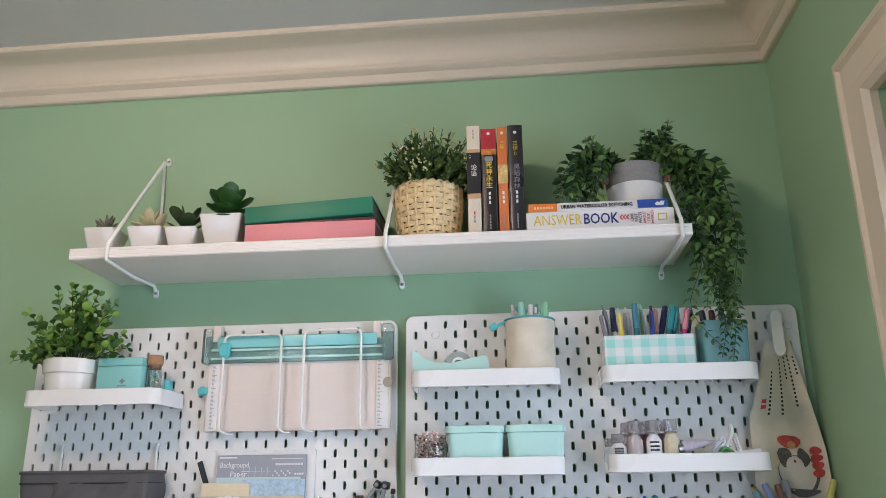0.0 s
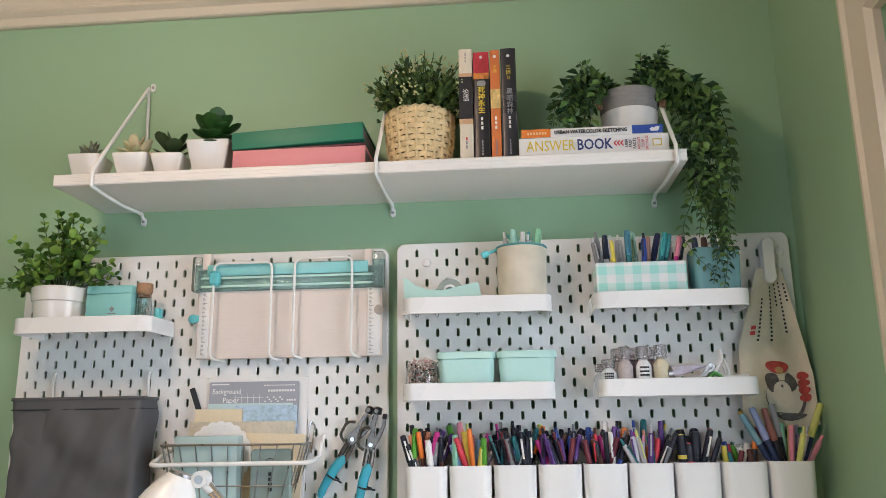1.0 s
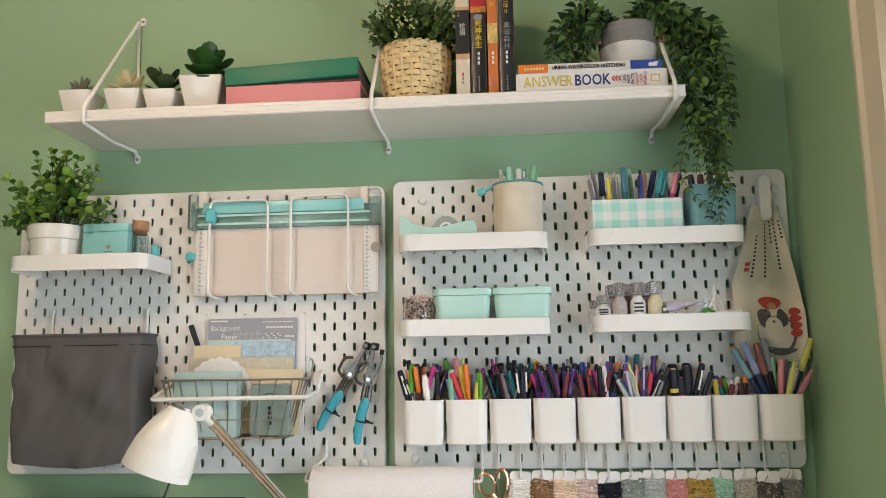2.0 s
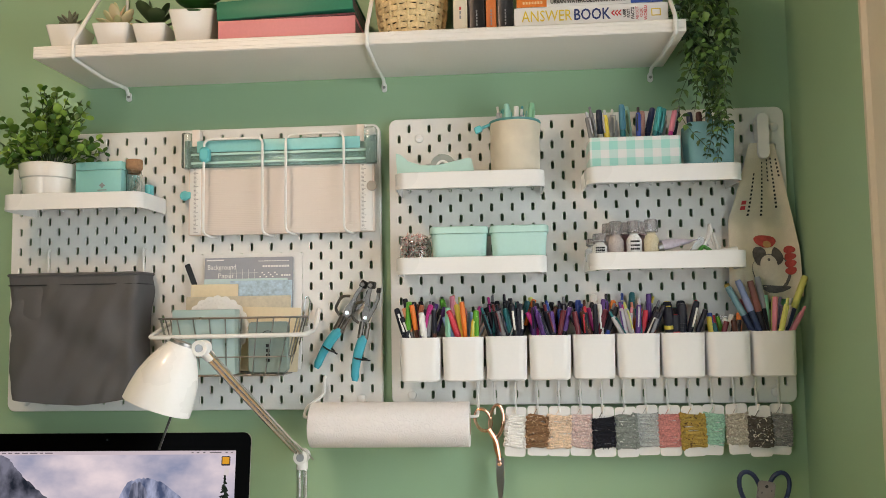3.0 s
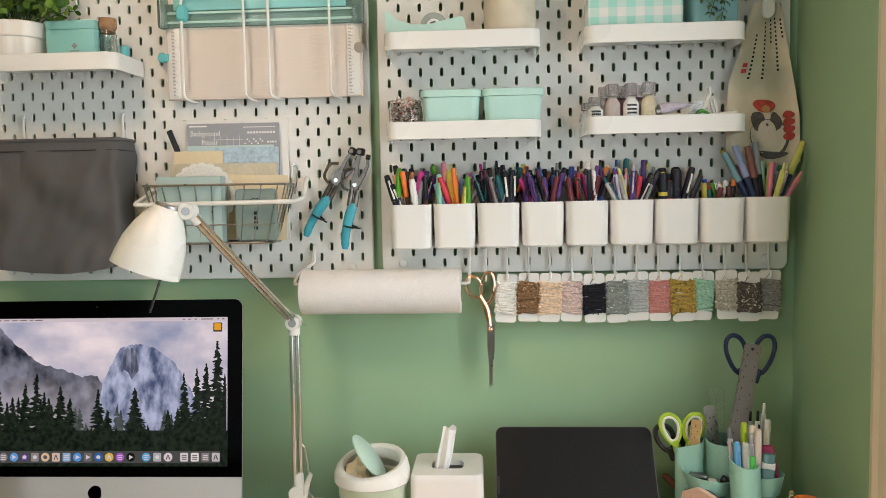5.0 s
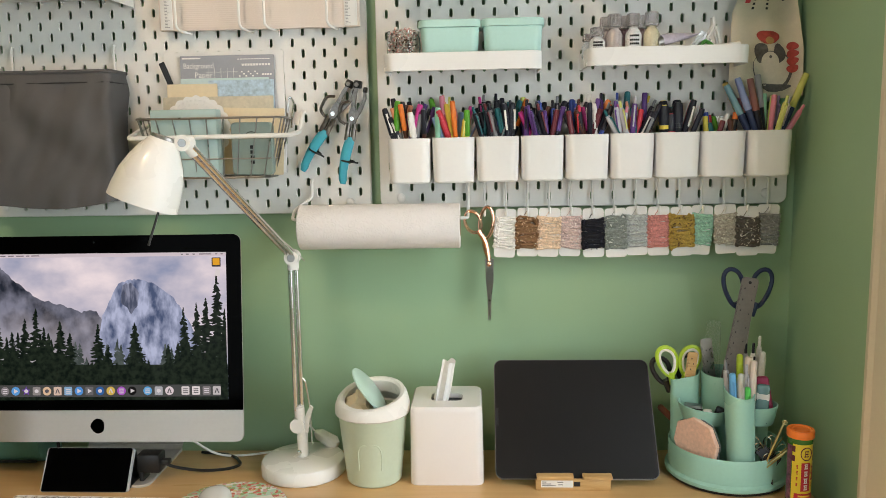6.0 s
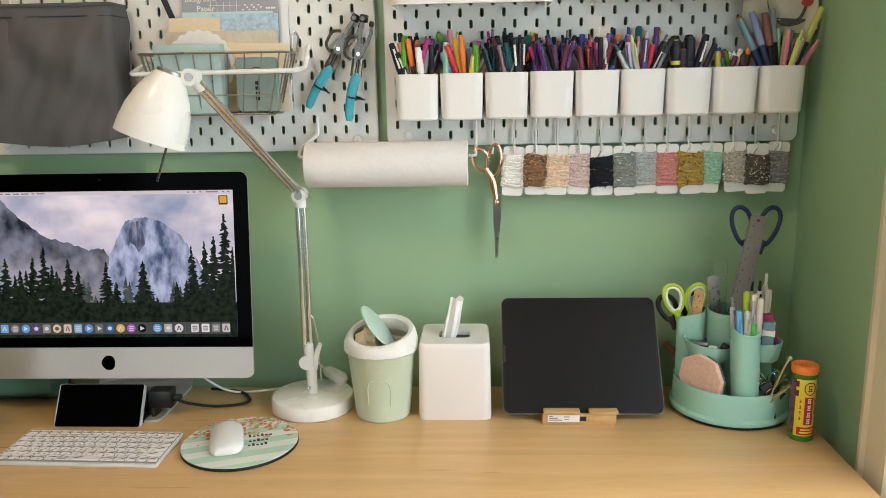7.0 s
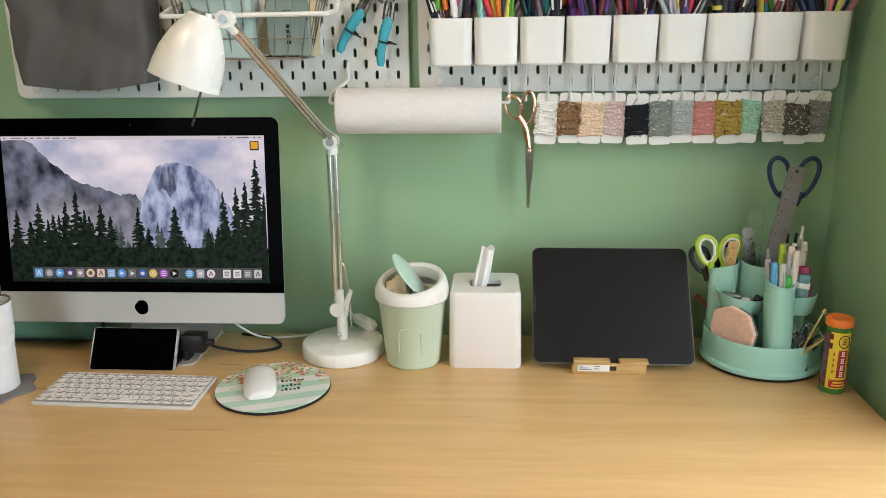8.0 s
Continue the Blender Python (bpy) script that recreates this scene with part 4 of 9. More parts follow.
tube(bm, [(-0.022, 0, 0.038), (-0.033, -0.004, 0.036), (-0.035, -0.004, 0.026), (-0.028, -0.003, 0.016), (-0.02, 0, 0.014)], 0.0025, 6)
part("handle", bm, CERAMIC, cupw)
vial = thing("corked_bottle", -0.489, -0.085, T0Z, 0, "small corked glass bottle full of paper clips", "bottle")
bm = B()
lathe(bm, [(0.012, 0), (0.0148, 0.002), (0.0148, 0.052), (0.0130, 0.057), (0.0130, 0.064), (0.0120, 0.064), (0.0120, 0.056), (0.0137, 0.050), (0.0137, 0.003)], 24)
part("glass", bm, GLASS, vial)
bm = B()
lathe(bm, [(0.0117, 0.054), (0.012, 0.060), (0.0155, 0.0645), (0.0155, 0.080), (0.0145, 0.0815)], 20)
part("cork", bm, CORK, vial)
for i in range(26):
    bm = B()
    a = rnd.uniform(0, 6.28)
    m_ = Matrix.Translation((rnd.uniform(-0.006, 0.006), rnd.uniform(-0.006, 0.006), 0.009 + i * 0.0014)) @ Euler((rnd.uniform(-0.7, 0.7), rnd.uniform(-0.7, 0.7), a)).to_matrix().to_4x4()
    tube(bm, [(0.002, 0, -0.007), (0.002, 0, 0.006), (0, 0, 0.008), (-0.002, 0, 0.006), (-0.002, 0, -0.005), (0, 0, -0.006)], 0.0006, 4, m=m_)
    part("paper_clip", bm, MINT_PALE if i % 3 else CHROME, vial)
tb = thing("turquoise_block", -0.470, -0.06, T0Z, 0, "small turquoise plastic block beside the bottle", "box")
bm = B()
box(bm, (-0.006, -0.010, 0), (0.006, 0.010, 0.036), 0.003)
part("block", bm, TEAL, tb)



# ---- pens ----
_pens = {}


def pen_meshes(kind, c0, c1):
    key = (kind, c0, c1)
    if key in _pens:
        return _pens[key]
    a, b = paint(*c0), paint(*c1)
    out = []
    if kind == "marker":        # a felt pen standing tip up, with a long cap
        t = B()
        lathe(t, [(0.0045, 0), (0.0052, 0.002), (0.0052, 0.086), (0.0048, 0.088)], 12)
        out.append(("barrel", finish(t, "barrel", a), ""))
        t = B()
        lathe(t, [(0.0057, 0.0882), (0.0060, 0.092), (0.0058, 0.130), (0.0050, 0.1375), (0.003, 0.139)], 12)
        out.append(("cap", finish(t, "cap", b), ""))
        t = B()
        box(t, (-0.0018, -0.0080, 0.092), (0.0018, -0.0062, 0.128), 0.0006)
        box(t, (-0.0018, -0.0080, 0.124), (0.0018, -0.0045, 0.128), 0.0005)
        out.append(("clip", finish(t, "clip", paint(*W_) if c1 == K else b), ""))
    elif kind == "gel":         # a clear-barrelled pen with a push button
        t = B()
        lathe(t, [(0.0028, 0), (0.0048, 0.012), (0.0050, 0.04), (0.0048, 0.122), (0.0038, 0.127)], 12)
        out.append(("barrel", finish(t, "barrel", a), ""))
        t = B()
        lathe(t, [(0.0026, 0.1272), (0.0026, 0.137), (0.002, 0.139)], 10)
        out.append(("button", finish(t, "button", b), ""))
        t = B()
        box(t, (-0.0013, -0.0082, 0.088), (0.0013, -0.0066, 0.124), 0.0005)
        box(t, (-0.0013, -0.0080, 0.119), (0.0013, -0.004, 0.124), 0.0005)
        out.append(("clip", finish(t, "clip", b), ""))
    elif kind == "fine":        # a slim fineliner, its grip end and ribbed cap in colour
        t = B()
        lathe(t, [(0.0036, 0), (0.0042, 0.002), (0.0042, 0.092)], 10)
        out.append(("barrel", finish(t, "barrel", a), ""))
        t = B()
        lathe(t, [(0.0048, 0.0922), (0.0048, 0.136), (0.0040, 0.1385)], 10)
        out.append(("cap", finish(t, "cap", b), ""))
    elif kind == "broad":       # a thick marker with a chamfered cap
        t = B()
        lathe(t, [(0.0075, 0), (0.0085, 0.002), (0.0085, 0.083)], 16)
        out.append(("barrel", finish(t, "barrel", a), ""))
        t = B()
        lathe(t, [(0.0091, 0.0833), (0.0091, 0.090)], 16)
        out.append(("colour_ring", finish(t, "colour_ring", b), ""))
        t = B()
        lathe(t, [(0.0093, 0.0903), (0.0086, 0.118), (0.0072, 0.124)], 16)
        out.append(("cap", finish(t, "cap", paint(0.015, 0.015, 0.017)), ""))
        t = B()
        lathe(t, [(0.0052, 0.1241), (0.0050, 0.1252)], 16)
        out.append(("colour_dot", finish(t, "colour_dot", b), ""))
    elif kind == "brush":       # a long brush pen, dark barrel and pastel cap
        t = B()
        lathe(t, [(0.0046, 0), (0.0056, 0.003), (0.0056, 0.10)], 12)
        out.append(("barrel", finish(t, "barrel", a), ""))
        t = B()
        lathe(t, [(0.0062, 0.1002), (0.0064, 0.104), (0.0058, 0.147), (0.0048, 0.150)], 12)
        out.append(("cap", finish(t, "cap", b), ""))
    _pens[key] = out
    return out


NAMES = [((0.8, 0.78, 0.75), "white"), ((0.015, 0.015, 0.017), "black"), ((0.6, 0.05, 0.05), "red"), ((0.75, 0.2, 0.03), "orange"), ((0.75, 0.6, 0.05), "yellow"),
         ((0.15, 0.45, 0.05), "green"), ((0.03, 0.08, 0.4), "blue"), ((0.02, 0.25, 0.25), "teal"), ((0.3, 0.65, 0.5), "mint"), ((0.7, 0.25, 0.3), "pink"),
         ((0.25, 0.08, 0.4), "purple"), ((0.08, 0.03, 0.02), "brown"), ((0.25, 0.25, 0.26), "grey"), ((0.3, 0.35, 0.65), "periwinkle"), ((0.55, 0.6, 0.2), "lime")]


def colour_name(c):
    return min(NAMES, key=lambda n: sum((math.sqrt(a) - math.sqrt(b)) ** 2 for a, b in zip(n[0], c)))[1]


KINDS = {"marker": ("felt pen", "capped"), "gel": ("gel pen", "clipped"), "fine": ("fineliner", "slim"), "broad": ("marker", "thick"), "brush": ("brush pen", "long")}


def pen(kind, c0, c1, p, d, where, spin=0.0, grow=1.0, group="pens in the cups"):
    word, adj = KINDS[kind]
    ob = new("pen" if kind != "broad" else "marker_pen")
    ob.empty_display_size = 0.01
    ob.matrix_basis = aimz(p, d, spin) @ Matrix.Diagonal((1, 1, grow, 1))
    a, b = colour_name(c0), colour_name(c1)
    tint = a if a == b else f"{a} and {b}"
    tagged(ob, f"{adj} {tint} {word} standing in {where}", "pen", group)
    for name, me, lab in pen_meshes(kind, c0, c1):
        o = new(name, me)
        o.parent = ob
    return ob


K, W_ = (0.015, 0.015, 0.017), (0.78, 0.76, 0.72)
GREYC, CLEAR = (0.22, 0.22, 0.23), (0.48, 0.47, 0.50)
RED, ORG, YEL, GRN, BLU, TEA, MIN, PNK, PUR, BRN = ((0.62, 0.04, 0.06), (0.78, 0.19, 0.03), (0.75, 0.58, 0.08), (0.09, 0.36, 0.03), (0.025, 0.07, 0.32),
                                                    (0.012, 0.14, 0.16), (0.30, 0.66, 0.48), (0.75, 0.25, 0.32), (0.11, 0.04, 0.21), (0.09, 0.025, 0.018))
COR, SKY, LIM, MAG, DRED = (0.78, 0.30, 0.17), (0.26, 0.42, 0.66), (0.60, 0.62, 0.18), (0.50, 0.03, 0.22), (0.15, 0.02, 0.03)
CUPS = [
    [("marker", K, K), ("marker", W_, W_), ("marker", K, GRN), ("fine", K, K), ("marker", W_, K), ("fine", K, BRN), ("fine", GREYC, COR), ("fine", K, COR), ("marker", W_, K), ("marker", K, W_),
     ("fine", BRN, ORG), ("fine", DRED, COR), ("marker", K, W_), ("fine", K, MAG), ("marker", PUR, MAG), ("fine", K, PUR), ("marker", W_, W_), ("fine", RED, K), ("fine", K, GREYC), ("marker", K, K)],
    [("marker", MIN, MIN), ("marker", W_, GRN), ("marker", W_, SKY), ("fine", PNK, PNK), ("gel", PNK, MAG), ("gel", COR, COR), ("marker", RED, RED), ("gel", LIM, LIM), ("fine", YEL, YEL), ("marker", MIN, GRN),
     ("fine", ORG, ORG), ("gel", PNK, PNK), ("marker", SKY, SKY), ("fine", MAG, MAG), ("gel", YEL, LIM), ("fine", RED, PNK), ("marker", LIM, GRN), ("gel", CLEAR, SKY)],
    [("marker", K, K), ("gel", K, TEA), ("gel", K, K), ("gel", GREYC, K), ("marker", K, TEA), ("fine", K, BRN), ("gel", K, GREYC), ("fine", K, K), ("marker", TEA, TEA), ("gel", K, BLU), ("gel", K, K),
     ("fine", K, ORG), ("marker", K, K), ("gel", K, MAG), ("fine", BRN, K), ("gel", K, TEA), ("marker", SKY, TEA), ("gel", K, K), ("fine", K, GREYC)],
    [("marker", BLU, BLU), ("gel", SKY, BLU), ("gel", K, K), ("gel", K, GREYC), ("fine", K, PUR), ("gel", PUR, PUR), ("gel", K, MAG), ("fine", K, BRN), ("gel", BRN, BRN), ("marker", K, K), ("gel", BLU, K),
     ("fine", DRED, DRED), ("gel", K, TEA), ("gel", PUR, K), ("marker", K, PUR), ("fine", MAG, MAG), ("gel", K, K), ("gel", GREYC, K), ("fine", K, LIM)],
    [("marker", K, K), ("marker", BLU, BLU), ("fine", DRED, DRED), ("marker", W_, W_), ("marker", W_, W_), ("marker", W_, ORG), ("marker", ORG, ORG), ("gel", PUR, K), ("fine", K, MAG), ("gel", BRN, BRN),
     ("marker", BRN, BRN), ("fine", K, K), ("fine", PNK, PNK), ("gel", K, RED), ("marker", K, DRED), ("fine", BLU, K), ("marker", W_, BLU)],
    [("gel", CLEAR, TEA), ("gel", CLEAR, CLEAR), ("gel", CLEAR, PUR), ("gel", CLEAR, BLU), ("gel", CLEAR, PNK), ("gel", CLEAR, MAG), ("gel", CLEAR, LIM), ("marker", K, TEA), ("fine", ORG, ORG), ("gel", CLEAR, K),
     ("gel", PUR, CLEAR), ("gel", CLEAR, COR), ("fine", TEA, TEA), ("gel", CLEAR, GREYC), ("fine", RED, RED), ("gel", CLEAR, YEL)],
    [("broad", K, YEL), ("broad", K, YEL), ("broad", GREYC, RED), ("broad", K, TEA), ("broad", K, K), ("broad", K, K), ("marker", K, K), ("marker", K, RED), ("fine", K, K)],
    [("fine", YEL, YEL), ("fine", BLU, BLU), ("fine", SKY, TEA), ("fine", RED, RED), ("fine", RED, DRED), ("fine", GRN, GRN), ("fine", W_, W_), ("fine", W_, W_), ("fine", BRN, BRN), ("fine", K, K), ("fine", BLU, K), ("fine", RED, ORG)],
    [("brush", (0.03, 0.05, 0.12), (0.22, 0.42, 0.47)), ("brush", (0.03, 0.05, 0.12), (0.70, 0.48, 0.13)), ("brush", (0.03, 0.05, 0.12), (0.28, 0.34, 0.58)), ("brush", (0.03, 0.05, 0.12), (0.72, 0.30, 0.38)),
     ("brush", K, (0.26, 0.10, 0.08)), ("brush", (0.04, 0.04, 0.06), (0.78, 0.46, 0.46)), ("brush", K, (0.35, 0.34, 0.36)), ("fine", MIN, MIN), ("fine", PNK, PNK), ("fine", LIM, LIM), ("gel", LIM, LIM),
     ("gel", (0.42, 0.32, 0.58), (0.42, 0.32, 0.58)), ("gel", W_, CLEAR), ("brush", (0.03, 0.05, 0.12), (0.15, 0.45, 0.25)), ("brush", (0.03, 0.05, 0.12), (0.55, 0.55, 0.15)), ("brush", (0.03, 0.05, 0.12), (0.03, 0.35, 0.45)), ("gel", PNK, PNK)],
]
EXTRA = [("marker", K, K), ("gel", K, K), ("gel", K, GREYC), ("fine", K, K), ("gel", GREYC, K), ("gel", K, DRED), ("fine", K, PUR), ("gel", K, (0.03, 0.04, 0.10)), ("fine", BRN, K)]
for index, ((cx, cz), kinds) in enumerate(zip(cup_things, CUPS)):
    if index in (2, 3):
        kinds = kinds + EXTRA
    elif index in (0, 4, 5):
        kinds = kinds + EXTRA[::2]
    rnd.shuffle(kinds) if index in (2, 3, 4) else None
    n = len(kinds)
    for i, (kind, c0, c1) in enumerate(kinds):
        front = i % 2 == 0
        x = -0.029 + 0.058 * (i + 0.5) / n
        short = cx > 0.6 and cx < 0.65
        rim = Vector((x, (-0.022 if front else 0.008) + rnd.uniform(-0.008, 0.016), 0.08))
        foot = Vector((max(-0.028, min(0.028, x * 0.45 + rnd.uniform(-0.028, 0.028))), rim.y * 0.6 + rnd.uniform(-0.006, 0.006), 0.004))
        if kind == "broad":
            x *= 0.86
            rim = Vector((x, -0.016 if front else 0.012, 0.08))
            foot = Vector((x * 0.82, rim.y * 0.6, 0.004))
        grow = (rnd.uniform(0.93, 1.12) if not short else rnd.uniform(0.74, 0.82)) if kind != "brush" else rnd.uniform(0.98, 1.10)
        if front:
            grow *= 0.93
        if index == 8:
            rim.x = x * 1.12 + 0.002
            foot.x = -x * 0.35
            rim.y += 0.008 if kind == "brush" else -0.004
            grow = rnd.uniform(1.14, 1.26) if kind == "brush" else rnd.uniform(0.96, 1.04)
        pen(kind, c0, c1, Vector((cx, -0.063, cz)) + foot, rim - foot, "a white cup", rnd.uniform(-0.7, 0.7), grow)
# clear case with short pens in the eighth cup
cc = thing("clear_pen_case", cup_things[7][0] + 0.004, -0.045, CUPZ + 0.02, 0, "clear plastic case standing in a white cup", "case")
bm = B()
vessel(bm, 0.045, 0.012, 0.092, 0.004, 0.001)
part("case", bm, GLASS, cc)

# ---- first tray on the right board ----
T1Z = TRAYS[1][1] + TF
tape = thing("tape_dispenser", 0.100, -0.09, T1Z, 0, "mint tape dispenser with a roll of clear tape", "dispenser")
prof = [(-0.072, 0), (0.074, 0), (0.066, 0.040), (0.060, 0.0425), (0.0, 0.030), (-0.028, 0.031), (-0.052, 0.039), (-0.066, 0.052), (-0.075, 0.0545)]
for y0, y1 in ((-0.018, -0.014), (0.014, 0.018)):
    bm = B()
    slab(bm, prof, -y1, -y0, FACE)
    part("side", bm, MINT_PALE, tape)
bm = B()
box(bm, (-0.070, -0.0138, 0.001), (0.070, 0.0138, 0.022), 0.002)
part("core", bm, MINT_PALE, tape)
bm = B()
t_ = pose(0.012, 0.0095, 0.0285, 90)
lathe(bm, [(0.013, 0), (0.024, 0), (0.024, 0.019), (0.013, 0.019), (0.013, 0)], 30, t_, False, False)
part("tape_roll", bm, mat("clear_tape", (0.55, 0.60, 0.56), 0.15, alpha=0.5), tape)
bm = B()
lathe(bm, [(0.008, -0.001), (0.0128, -0.001), (0.0128, 0.02), (0.008, 0.02), (0.008, -0.001)], 24, t_, False, False)
part("tape_core", bm, WHITE, tape)

can = thing("canvas_pen_case", 0.247, -0.082, T1Z, 0, "round natural canvas pen case with a turquoise zip", "pen case")
bm = B()
loops = []
for z in (0, 0.002, 0.03, 0.06, 0.08, 0.104, 0.107, 0.104, 0.06):
    r = 0.0455 if z < 0.104 else 0.047
    if z in (0,):
        r = 0.043
    loops.append([((r + 0.0008 * math.sin(5 * a + z * 70) + 0.0006 * math.sin(9 * a - z * 50)) * math.cos(a), (r + 0.0008 * math.sin(5 * a + z * 70)) * math.sin(a), z) for a in [2 * math.pi * k / 40 for k in range(40)]])
for k in (-1, -2):
    loops[k] = [(p[0] * 0.94, p[1] * 0.94, p[2]) for p in loops[k]]
loft(bm, loops)
part("canvas_body", bm, CANVAS, can)
bm = B()
tube(bm, [(0.0468 * math.cos(a), 0.0468 * math.sin(a), 0.1095) for a in [2 * math.pi * k / 48 for k in range(48)]], 0.0022, 6, closed=True)
part("zip", bm, mat("turquoise_zip", (0.10, 0.34, 0.33), 0.7, bump=0.4), can)
bm = B()
box(bm, (-0.022, -0.005, -0.0025), (0.0, 0.005, 0.0025), 0.002, pose(-0.045, -0.01, 0.107, 0, -22, 0))
box(bm, (-0.032, -0.007, -0.006), (-0.018, 0.007, 0.006), 0.0025, pose(-0.045, -0.01, 0.107, 0, -22, 0))
part("zip_tab", bm, TEAL, can)
for i in range(15):
    a = i * 2.4
    r = 0.01 + 0.022 * (i % 3) / 2
    c0, c1, kind = [((0.30, 0.55, 0.47), (0.10, 0.42, 0.36), "gel"), ((0.45, 0.6, 0.55), (0.35, 0.65, 0.55), "marker"), ((0.7, 0.68, 0.64), (0.7, 0.68, 0.64), "fine"),
                    ((0.10, 0.40, 0.42), (0.06, 0.34, 0.34), "gel"), (CLEAR, W_, "gel"), ((0.26, 0.5, 0.25), (0.22, 0.5, 0.3), "marker")][i % 6]
    p = Vector((0.247 + r * math.cos(a) * 0.6, -0.082 + r * math.sin(a) * 0.6, T1Z + 0.003))
    pen(kind, c0, c1, p, (0.14 * math.cos(a), 0.1 * math.sin(a), 1), "a round canvas case", rnd.uniform(-1, 1), rnd.uniform(0.92, 1.05), "pens in the canvas case")

# ---- second tray: gingham box of pens and a blue pot ----
T2Z = TRAYS[2][1] + TF


def gingham(c0, c1, step):
    m = mat("gingham_print", c0, 0.5, var=0.02)
    N, L = m.node_tree.nodes, m.node_tree.links
    b = N["Principled BSDF"]
    tc, sep, mix = N.new("ShaderNodeTexCoord"), N.new("ShaderNodeSeparateXYZ"), N.new("ShaderNodeMix")
    L.new(tc.outputs["Object"], sep.inputs[0])
    outs = []
    for ax in ("X", "Z"):
        a = N.new("ShaderNodeMath")
        a.operation, a.inputs[1].default_value = "DIVIDE", step * 2
        f, g = N.new("ShaderNodeMath"), N.new("ShaderNodeMath")
        f.operation = "FRACT"
        g.operation, g.inputs[1].default_value = "GREATER_THAN", 0.5
        L.new(sep.outputs[ax], a.inputs[0])
        L.new(a.outputs[0], f.inputs[0])
        L.new(f.outputs[0], g.inputs[0])
        outs.append(g.outputs[0])
    s, h = N.new("ShaderNodeMath"), N.new("ShaderNodeMath")
    s.operation = "ADD"
    h.operation, h.inputs[1].default_value = "MULTIPLY", 0.5
    L.new(outs[0], s.inputs[0])
    L.new(outs[1], s.inputs[1])
    L.new(s.outputs[0], h.inputs[0])
    mix.data_type = "RGBA"
    mix.inputs["A"].default_value, mix.inputs["B"].default_value = (*c0, 1), (*c1, 1)
    L.new(h.outputs[0], mix.inputs["Factor"])
    L.new(mix.outputs["Result"], b.inputs["Base Color"])
    return m


gbox = thing("gingham_box", 0.463, -0.084, T2Z, 0, "mint and white gingham box full of pens", "box")
bm = B()
vessel(bm, 0.163, 0.062, 0.0695, 0.003, 0.003, n=2)
part("box_body", bm, gingham((0.76, 0.76, 0.74), (0.33, 0.70, 0.62), 0.0155), gbox)
row = [("gel", GREYC, CHROME), ("gel", GREYC, GREYC), ("marker", W_, (0.02, 0.025, 0.06)), ("gel", YEL, CLEAR), ("gel", CLEAR, W_), ("gel", CLEAR, CLEAR), ("marker", TEA, (0.05, 0.20, 0.28)), ("marker", (0.25, 0.38, 0.22), (0.25, 0.38, 0.22)),
       ("marker", (0.28, 0.52, 0.42), (0.28, 0.52, 0.42)), ("gel", BLU, K), ("marker", (0.40, 0.20, 0.16), (0.40, 0.20, 0.16)), ("marker", (0.03, 0.04, 0.12), (0.03, 0.04, 0.12)), ("marker", TEA, (0.03, 0.30, 0.30)), ("marker", TEA, (0.05, 0.34, 0.33)),
       ("gel", (0.6, 0.6, 0.58), CLEAR), ("fine", MAG, PNK), ("gel", K, GREYC)]
for i, (kind, c0, c1) in enumerate(row):
    c1 = CLEAR if c1 is CHROME else c1
    x = -0.074 + 0.148 * i / (len(row) - 1)
    lean = 0.22 if i > 10 else (-0.16 if i < 2 else rnd.uniform(-0.1, 0.1))
    y = (-0.014, 0.004, 0.018)[i % 3]
    p = Vector((0.463 + max(-0.07, min(0.07, x - lean * 0.06)), -0.084 + y, T2Z + 0.004))
    pen(kind, c0, c1, p, (lean, rnd.uniform(-0.05, 0.05), 1), "a gingham box", rnd.uniform(-0.7, 0.7), rnd.uniform(0.86, 0.97) * (0.9 if i in (3, 5, 14, 15) else 1), "pens in the gingham box")
bp = thing("blue_pot", 0.601, -0.078, T2Z, 0, "muted blue plastic pen pot under the trailing plant", "pot")
bm = B()
vessel(bm, 0.084, 0.07, 0.0935, 0.012, 0.0025, 0.078, 0.066)
part("pot_body", bm, mat("muted_blue_plastic", (0.16, 0.36, 0.38), 0.4, var=0.03), bp)
for i, c in enumerate(((0.03, 0.04, 0.10), (0.09, 0.04, 0.04), (0.10, 0.25, 0.30), K)):
    pen("marker", c, c, Vector((0.577 + 0.014 * i, -0.075, T2Z + 0.004)), (0.03 * i - 0.05, 0.03, 1), "a blue pot", 0.3 * i, 0.84, "pens in the blue pot")

# ---- third tray: beads and two mint boxes ----
T3Z = TRAYS[3][1] + TF
jar = thing("bead_jar", 0.058, -0.092, T3Z, 0, "glass jar of pastel and silver beads", "jar")
bm = B()
lathe(bm, [(0.026, 0), (0.0295, 0.003), (0.0295, 0.042), (0.027, 0.047), (0.029, 0.053), (0.0275, 0.053), (0.0255, 0.047), (0.028, 0.041), (0.028, 0.004)], 32)
part("glass", bm, GLASS, jar)
BEADS = [leafmat("mixed_beads", (0.72, 0.66, 0.62), (0.95, 0.90, 0.86), 0.25), leafmat("pink_beads", (0.75, 0.36, 0.34), (0.90, 0.66, 0.58), 0.25), leafmat("dark_beads", (0.10, 0.06, 0.05), (0.42, 0.26, 0.18), 0.25)]
bm = B()
